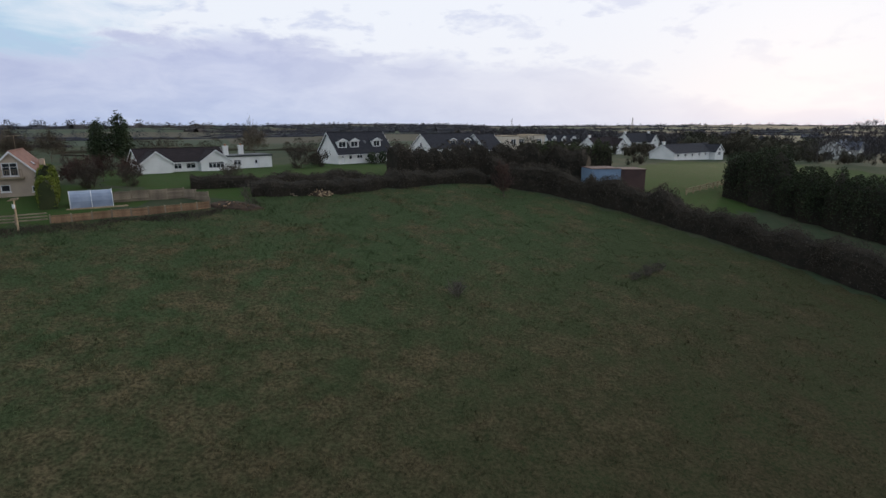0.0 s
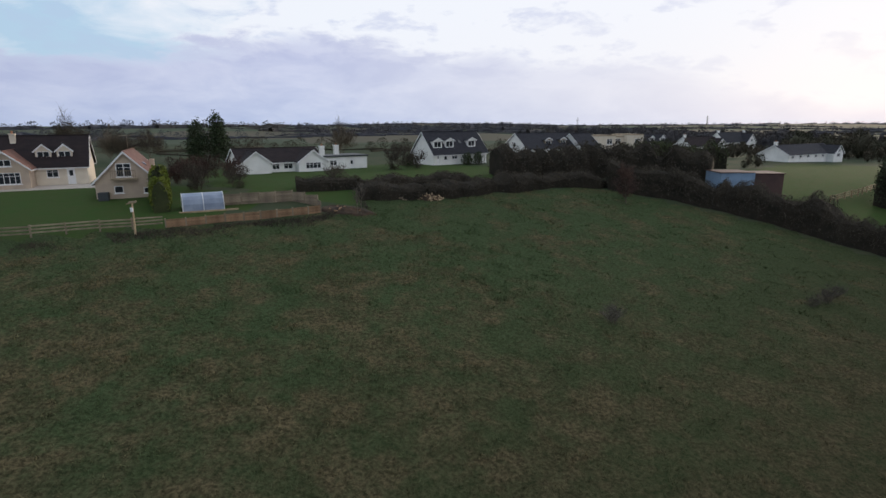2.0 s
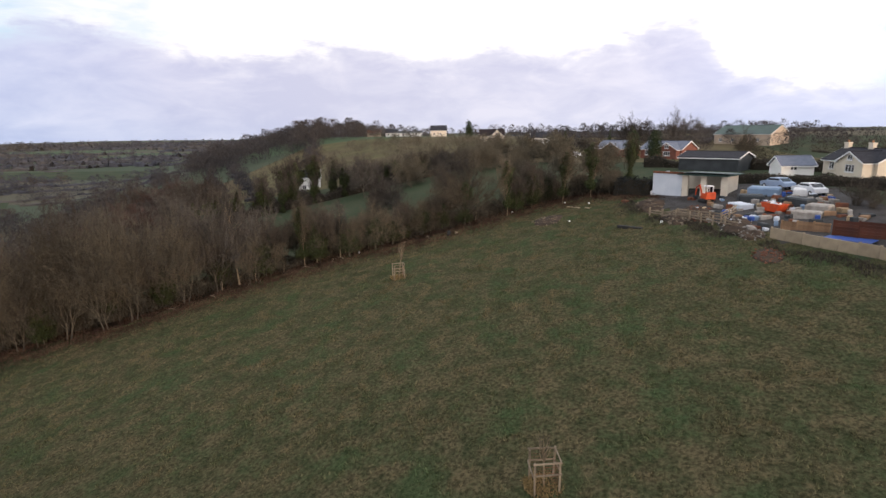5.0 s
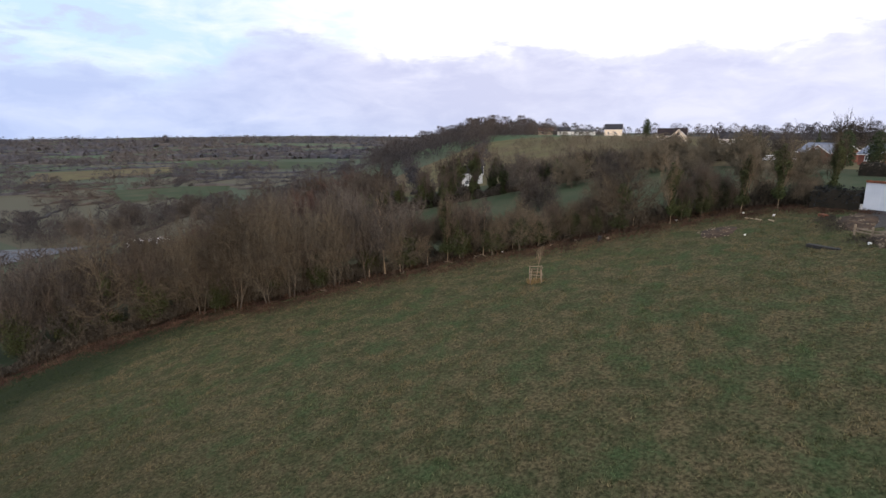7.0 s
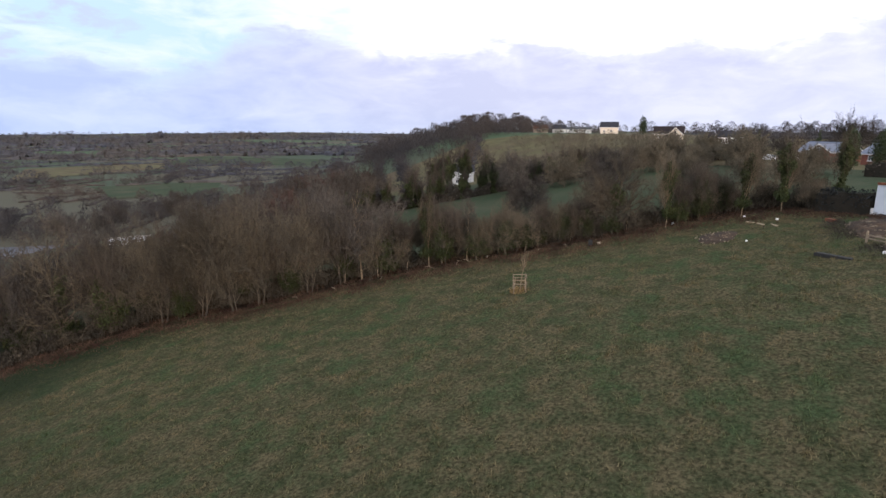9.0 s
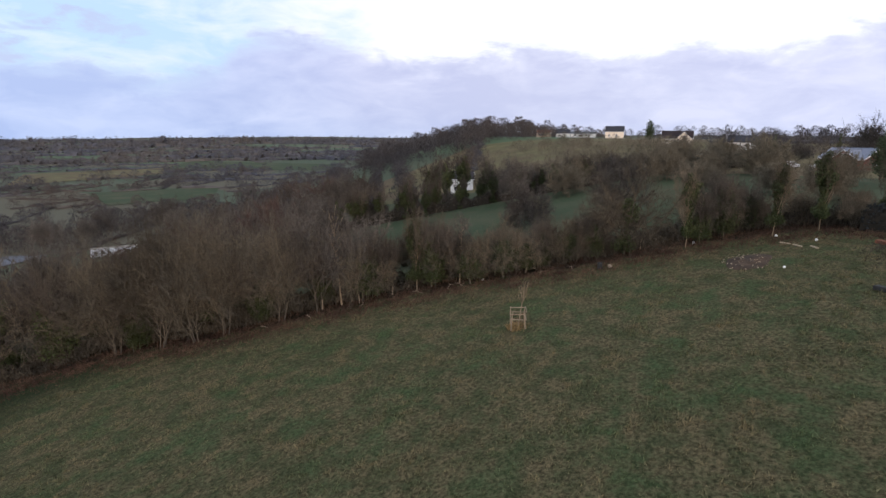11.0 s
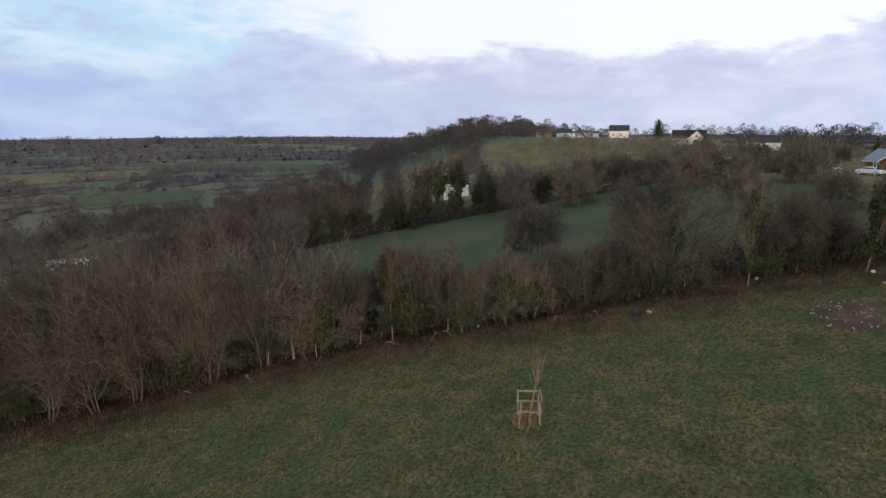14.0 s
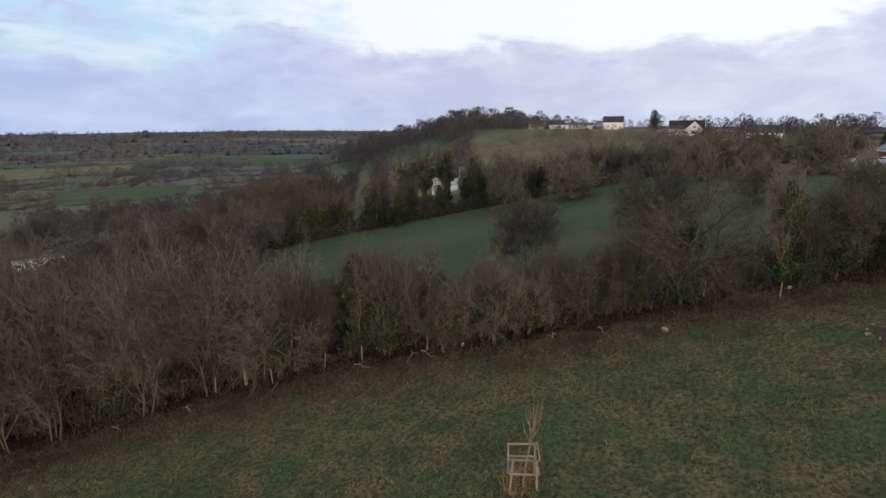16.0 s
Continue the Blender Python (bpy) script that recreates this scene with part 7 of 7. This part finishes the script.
def small_tree(s, x, y, z, hh, w, rnd, n, thick=0.018, long=0.32, dense=False):
    """A tree in the middle distance: trunk, an inner crown of uneven clumps, and a coat of fine upswept sprays."""
    s.spike(Vector((x, y, z - 0.5)), Vector((rnd.gauss(0, 0.3), rnd.gauss(0, 0.3), hh * 0.8)), 0.010 * hh)
    sx, sy = rnd.gauss(0, 0.08) * hh, rnd.gauss(0, 0.08) * hh
    for _ in range(3 if dense else 0):
        q, r = rnd.uniform(0, 6.28), w * rnd.uniform(0.1, 0.4)
        sx, sy = sx + math.cos(q) * r, sy + math.sin(q) * r
        lump(s, Vector((x + sx * 0.5, y + sy * 0.5, z + hh * rnd.uniform(0.32, 0.5))), w * rnd.uniform(0.5, 0.75) * 0.7, hh * rnd.uniform(0.24, 0.34), rnd)
    m = n * 3 if n >= 30 else n * 2
    fat = 0.5 if n >= 50 else 0.45 if n >= 30 else 0.4
    r = np.random.RandomState(rnd.randrange(1 << 30))
    q, a = r.uniform(0, 2 * math.pi, m), r.rand(m) ** 0.8
    out = w * np.sin(math.pi * (0.22 + 0.70 * a)) * r.rand(m) ** 0.4
    c, d = np.cos(q), np.sin(q)
    p = np.stack((x + c * out + sx * a, y + d * out + sy * a, z + hh * (0.06 + 0.80 * a)), 1)
    g = np.stack((c * 0.45 + r.normal(0, 0.35, m), d * 0.45 + r.normal(0, 0.35, m), np.full(m, 0.8)), 1) * (long * 0.66 * hh * r.uniform(0.5, 1.1, m))[:, None]
    u = np.cross(g, r.normal(0, 1, (m, 3)))
    u *= thick * fat * hh / np.maximum(np.linalg.norm(u, axis=1), 1e-6)[:, None]
    p -= g * 0.4
    v = np.stack((p, p + g * 0.45 + u, p + g, p + g * 0.45 - u), 1).reshape(-1, 3)
    i = len(s.v)
    s.v.extend(map(tuple, v.tolist()))
    s.f.extend((k, k + 1, k + 2, k + 3) for k in range(i, i + 4 * m, 4))


def belt(s, run, hh, rnd, sprays=8, thick=0.03, long=0.32):
    """A belt of bare trees far off: a continuous uneven thicket, and twiggy crowns side by side."""
    for (x0, y0, k0), (x1, y1, k1) in zip(run, run[1:]):
        d = max(0.1, math.hypot(x1 - x0, y1 - y0))
        if d > 60:
            continue
        n = max(1, min(4, int(d / 4)))
        for a in range(n):
            rows = []
            for b in (a / n, (a + 1) / n):
                x, y, t = x0 + (x1 - x0) * b, y0 + (y1 - y0) * b, hh * (k0 + (k1 - k0) * b)
                t *= (0.20 if sprays >= 50 else 0.44) + 0.2 * noise.noise((x * 0.15, y * 0.15, 2.0))
                w = (0.18 if sprays >= 50 else 0.34) * hh * (k0 + k1) / 2
                ux, uy, z = (y1 - y0) / d * w, (x0 - x1) / d * w, ground_z(x, y)
                rows.append(((x + ux, y + uy, z - 1.0), (x + ux * 0.7, y + uy * 0.7, z + t * 0.7), (x, y, z + t), (x - ux * 0.7, y - uy * 0.7, z + t * 0.7), (x - ux, y - uy, z - 1.0)))
            p, q = rows
            for k in range(4):
                s.poly(p[k], q[k], q[k + 1], p[k + 1])
    for x, y, k in run:
        t = hh * k
        small_tree(s, x, y, ground_z(x, y), t, t * 0.5, rnd, sprays, thick, long)


def far_belts(name, label, runs, material, hh, seed, sprays=8, thick=0.03, long=0.32):
    rnd, s = random.Random(seed), Shape()
    for run in runs:
        if len(run) > 1:
            belt(s, run, hh, rnd, sprays, thick, long)
    ob = part(name, s, material)
    for f in ob.data.polygons:
        f.use_smooth = True
    return tagged(ob, label, "woodland", kind="stuff")


def far_woods(name, label, spots, material, hh, n, seed, thick=0.018, long=0.22, dense=False):
    rnd, s = random.Random(seed), Shape()
    for x, y, *k in spots:
        t = hh * rnd.uniform(0.7, 1.2) * (k[0] if k else 1)
        small_tree(s, x, y, ground_z(x, y), t, t * 0.42, rnd, n, thick, long, dense)
    ob = part(name, s, material)
    for f in ob.data.polygons:
        f.use_smooth = True
    return tagged(ob, label, "woodland", kind="stuff")


bramble_strip()
undergrowth()
grass_tufts()
rng = random.Random(53)


def polar(q, d):
    """A spot d metres off, q degrees left of north, seen from mid-field."""
    return -30 - math.sin(radians(q)) * d, 8 + math.cos(radians(q)) * d


def row_of(x, y, turn, length, step, lo, hi, wide=1.5):
    a = radians(turn)
    return [(x + math.cos(a) * k * step + rng.gauss(0, wide), y + math.sin(a) * k * step + rng.gauss(0, wide), rng.uniform(lo, hi)) for k in range(int(length / step))]


# wood on the rounded hill
hill = []
while len(hill) < 300:
    x, y = rng.uniform(-430, -256), rng.uniform(-270, -118)
    e = ((x + 338) / 82) ** 2 + ((y + 190) / 66) ** 2
    if e < 1 and ground_z(x, y) > -9 + 5 * rng.random():
        hill.append((x, y, rng.uniform(0.75, 1.25) * (1.0 if e < 0.75 else 0.7)))
far_woods("hill_wood", "bare brown wood on the rounded hill", hill, "far_wood", 11.0, 100, 61)
crest = [(rng.uniform(-390, -300), rng.uniform(-140, -20), rng.uniform(0.4, 0.9)) for _ in range(70)] + [(rng.uniform(-300, -195), rng.uniform(-25, 90), rng.uniform(0.5, 1.0)) for _ in range(190)]
far_woods("crest_trees", "dark belt of bare trees on the hill crest", crest, "far_wood", 7.5, 90, 62)
bush = []
while len(bush) < 190:
    x, y = rng.uniform(-262, -152), rng.uniform(-110, 6)
    if noise.noise((x * 0.03, y * 0.03, 2.0)) > -0.08 and not (-178 < x < -156 and -90 < y < -70):
        bush.append((x, y, rng.uniform(0.3, 0.62)))
while len(bush) < 400:
    x, y = rng.uniform(-285, -170), rng.uniform(-115, -15)
    if abs(y - (0.55 * x + 55)) < 42 and noise.noise((x * 0.025, y * 0.025, 6.0)) > -0.2:
        bush.append((x, y, rng.uniform(0.3, 0.75)))
far_woods("hill_scrub", "brown scrub scattered over the hillside grass", bush, "scrub_twig", 8.0, 60, 63)
def open_field(x, y):
    return inside(x, y, GREEN_FIELD) or inside(x, y, TAN_FIELD) or inside(x, y, NEAR_FIELD)


# the wooded foot of the valley
foot = []
while len(foot) < 280:
    q, d = rng.uniform(122, 172), rng.uniform(95, 330)
    x, y = polar(q, d)
    if ground_z(x, y) < -9 and noise.noise((x * 0.018, y * 0.018, 5.0)) > -0.12 and not (-132 < x < -98 and -190 < y < -150) and not sightline(x, y) and not open_field(x, y):
        foot.append((x, y, rng.uniform(0.7, 1.15)))
far_woods("valley_trees", "dark bare trees filling the foot of the valley", foot, "far_wood", 10.0, 100, 68)
vale = []
for _ in range(44):
    x, y = polar(rng.uniform(120, 176), rng.uniform(300, 800))
    vale.append([k for k in row_of(x, y, rng.choice([30, 40, 120, 52, 20]), rng.uniform(60, 200), 6, 0.5, 1.1, 1.5) if not sightline(k[0], k[1]) and not open_field(k[0], k[1])])
far_belts("valley_hedgerows", "bare hedgerows between the valley meadows", vale, "far_wood", 7.0, 64, 64, 0.034, 0.26)


def arcs(lo, hi, dists, cover, grow):
    """Broken belts of trees, one behind the other, out to the horizon."""
    out = []
    for d in dists:
        step = 5.0 + d * 0.0035
        q = lo + rng.uniform(0, 3)
        while q < hi:
            run = rng.uniform(2.5, 9)
            if rng.random() < cover:
                bend = rng.uniform(-0.02, 0.02)
                line = []
                k = 0.0
                while k < radians(run) * d:
                    x, y = polar(q + math.degrees(k / d), d * (1 + bend * k / 60) + rng.gauss(0, 2 + d * 0.006))
                    if not open_field(x, y):
                        line.append((x, y, grow * (0.9 + d / 4500) * rng.choice([0.45, 0.6, 0.75, 0.9, 1.0, 1.25]) * rng.uniform(0.85, 1.15)))
                    k += step * rng.uniform(0.35, 1.7)
                out.append(line)
            q += run
    return out


far_belts("valley_woods", "brown and purple woods across the near valley, tinted for haze", arcs(108, 184, [430, 480, 545, 610, 690, 780, 880], 0.62, 1.0), "hazed_wood", 10.0, 65, 60, 0.036, 0.26)
far_belts("distant_woods", "purple-brown woods along the valley horizon, tinted for haze", arcs(108, 184, [960 * 1.105 ** k for k in range(15)], 0.9, 1.0), "hazed_wood", 11.5, 72, 29, 0.10)
clumps = []
for q, wide, k in ((158.0, 0.5, 1.0), (162.5, 1.2, 0.7), (151.3, 1.0, 1.1), (147.5, 0.8, 0.9), (143.6, 2.6, 1.0), (136.0, 1.4, 0.7), (131.0, 1.0, 0.6)):
    clumps += [(*polar(q + rng.gauss(0, wide * 0.4), 2300 + rng.gauss(0, 30)), k * rng.uniform(0.8, 1.4)) for _ in range(int(10 * wide) + 3)]
far_woods("ridge_clumps", "dark clumps of trees on the far ridge", clumps, "hazed_wood", 22.0, 60, 77, 0.03, 0.2, True)
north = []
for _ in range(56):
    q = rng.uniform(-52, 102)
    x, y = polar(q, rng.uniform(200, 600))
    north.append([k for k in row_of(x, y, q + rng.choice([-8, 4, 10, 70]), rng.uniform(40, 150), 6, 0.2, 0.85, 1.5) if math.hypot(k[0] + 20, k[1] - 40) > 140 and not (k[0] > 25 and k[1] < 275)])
far_belts("plain_hedgerows", "bare hedgerow trees across the northern plain", north, "hazed_wood", 8.5, 66, 60, 0.026, 0.22)
back = []
for _ in range(17):
    x, y = polar(rng.uniform(-8, 78), rng.uniform(125, 185))
    if y > 118 or x < -130:
        back.append([k for k in row_of(x, y, rng.choice([10, -20, 35, 60]), rng.uniform(25, 60), 4.5, 0.4, 1.0, 1.2) if k[1] > 112 or k[0] < -125])
far_belts("garden_thickets", "dark thickets and hedges behind the houses", back, "dark_shrub", 4.6, 70, 80, 0.026, 0.22)
east = []
while len(east) < 380:
    x, y = polar(rng.uniform(-50, -8), rng.uniform(300, 470))
    if noise.noise((x * 0.02, y * 0.02, 1.0)) > -0.2:
        east.append((x, y, rng.uniform(0.6, 1.1)))
far_woods("east_wood", "dark bare wood beyond the eastern houses", east, "far_wood", 9.0, 70, 69, 0.03, 0.2, True)
low = []
while len(low) < 220:
    x, y = polar(rng.uniform(-50, -10), rng.uniform(135, 275))
    if noise.noise((x * 0.03, y * 0.03, 4.0)) > -0.05 and not inside(x, y, PADDOCK):
        low.append((x, y, rng.uniform(0.5, 1.1)))
near = []
while len(near) < 90:
    q, d = rng.uniform(23, 33.5), rng.uniform(215, 290)
    near.append((math.sin(radians(q)) * d, math.cos(radians(q)) * d, rng.uniform(0.7, 1.2)))
far_woods("garden_wood", "dark rounded trees behind the white bungalow", near, "dark_shrub", 8.0, 90, 75, 0.03, 0.2, True)
far_woods("house_shrubs", "dark shrubs and hedges about the eastern houses", low, "dark_shrub", 4.2, 80, 73, 0.04, 0.25, True)
far_woods("roadside_trees", "bare roadside trees at the end of the lane", [(polar(-41.5 - k * 0.35, 215 + k * 4)[0], polar(-41.5 - k * 0.35, 215 + k * 4)[1], rng.uniform(0.8, 1.1)) for k in range(16)], "far_wood", 13.0, 110, 74, 0.012, 0.22)
far_belts("horizon_woods", "dark wooded belts along the northern horizon", arcs(-58, 110, [560 * 1.2 ** k for k in range(12)], 0.7, 0.74), "hazed_wood", 9.5, 67, 26, 0.10)


def fence_weeds():
    rnd, s = random.Random(71), Shape()
    line = [(-98, 15.5), (-89, 18), (-83, 22), (-76, 26.0), (-61.0, 35.8), (-61, 41.4), (-40, 55.8), (-27.5, 64.6), (-24, 71)]
    for (x0, y0), (x1, y1) in zip(line, line[1:]):
        d = math.hypot(x1 - x0, y1 - y0)
        for _ in range(int(d * 110)):
            t, w = rnd.random(), abs(rnd.gauss(0, 1.3))
            x, y = x0 + (x1 - x0) * t + w * 0.55, y0 + (y1 - y0) * t - w * 0.8
            if noise.noise((x * 0.3, y * 0.3, 6.0)) < -0.05:
                continue
            p = Vector((x, y, ground_z(x, y) - 0.03))
            s.spike(p, Vector((rnd.gauss(0, 0.25), rnd.gauss(0, 0.25), rnd.uniform(0.15, 0.5))), 0.03)
    return tagged(part("fence_weeds", s, "dark_hedge"), "dead dark weeds along the garden fences", "weeds", kind="stuff")


fence_weeds()
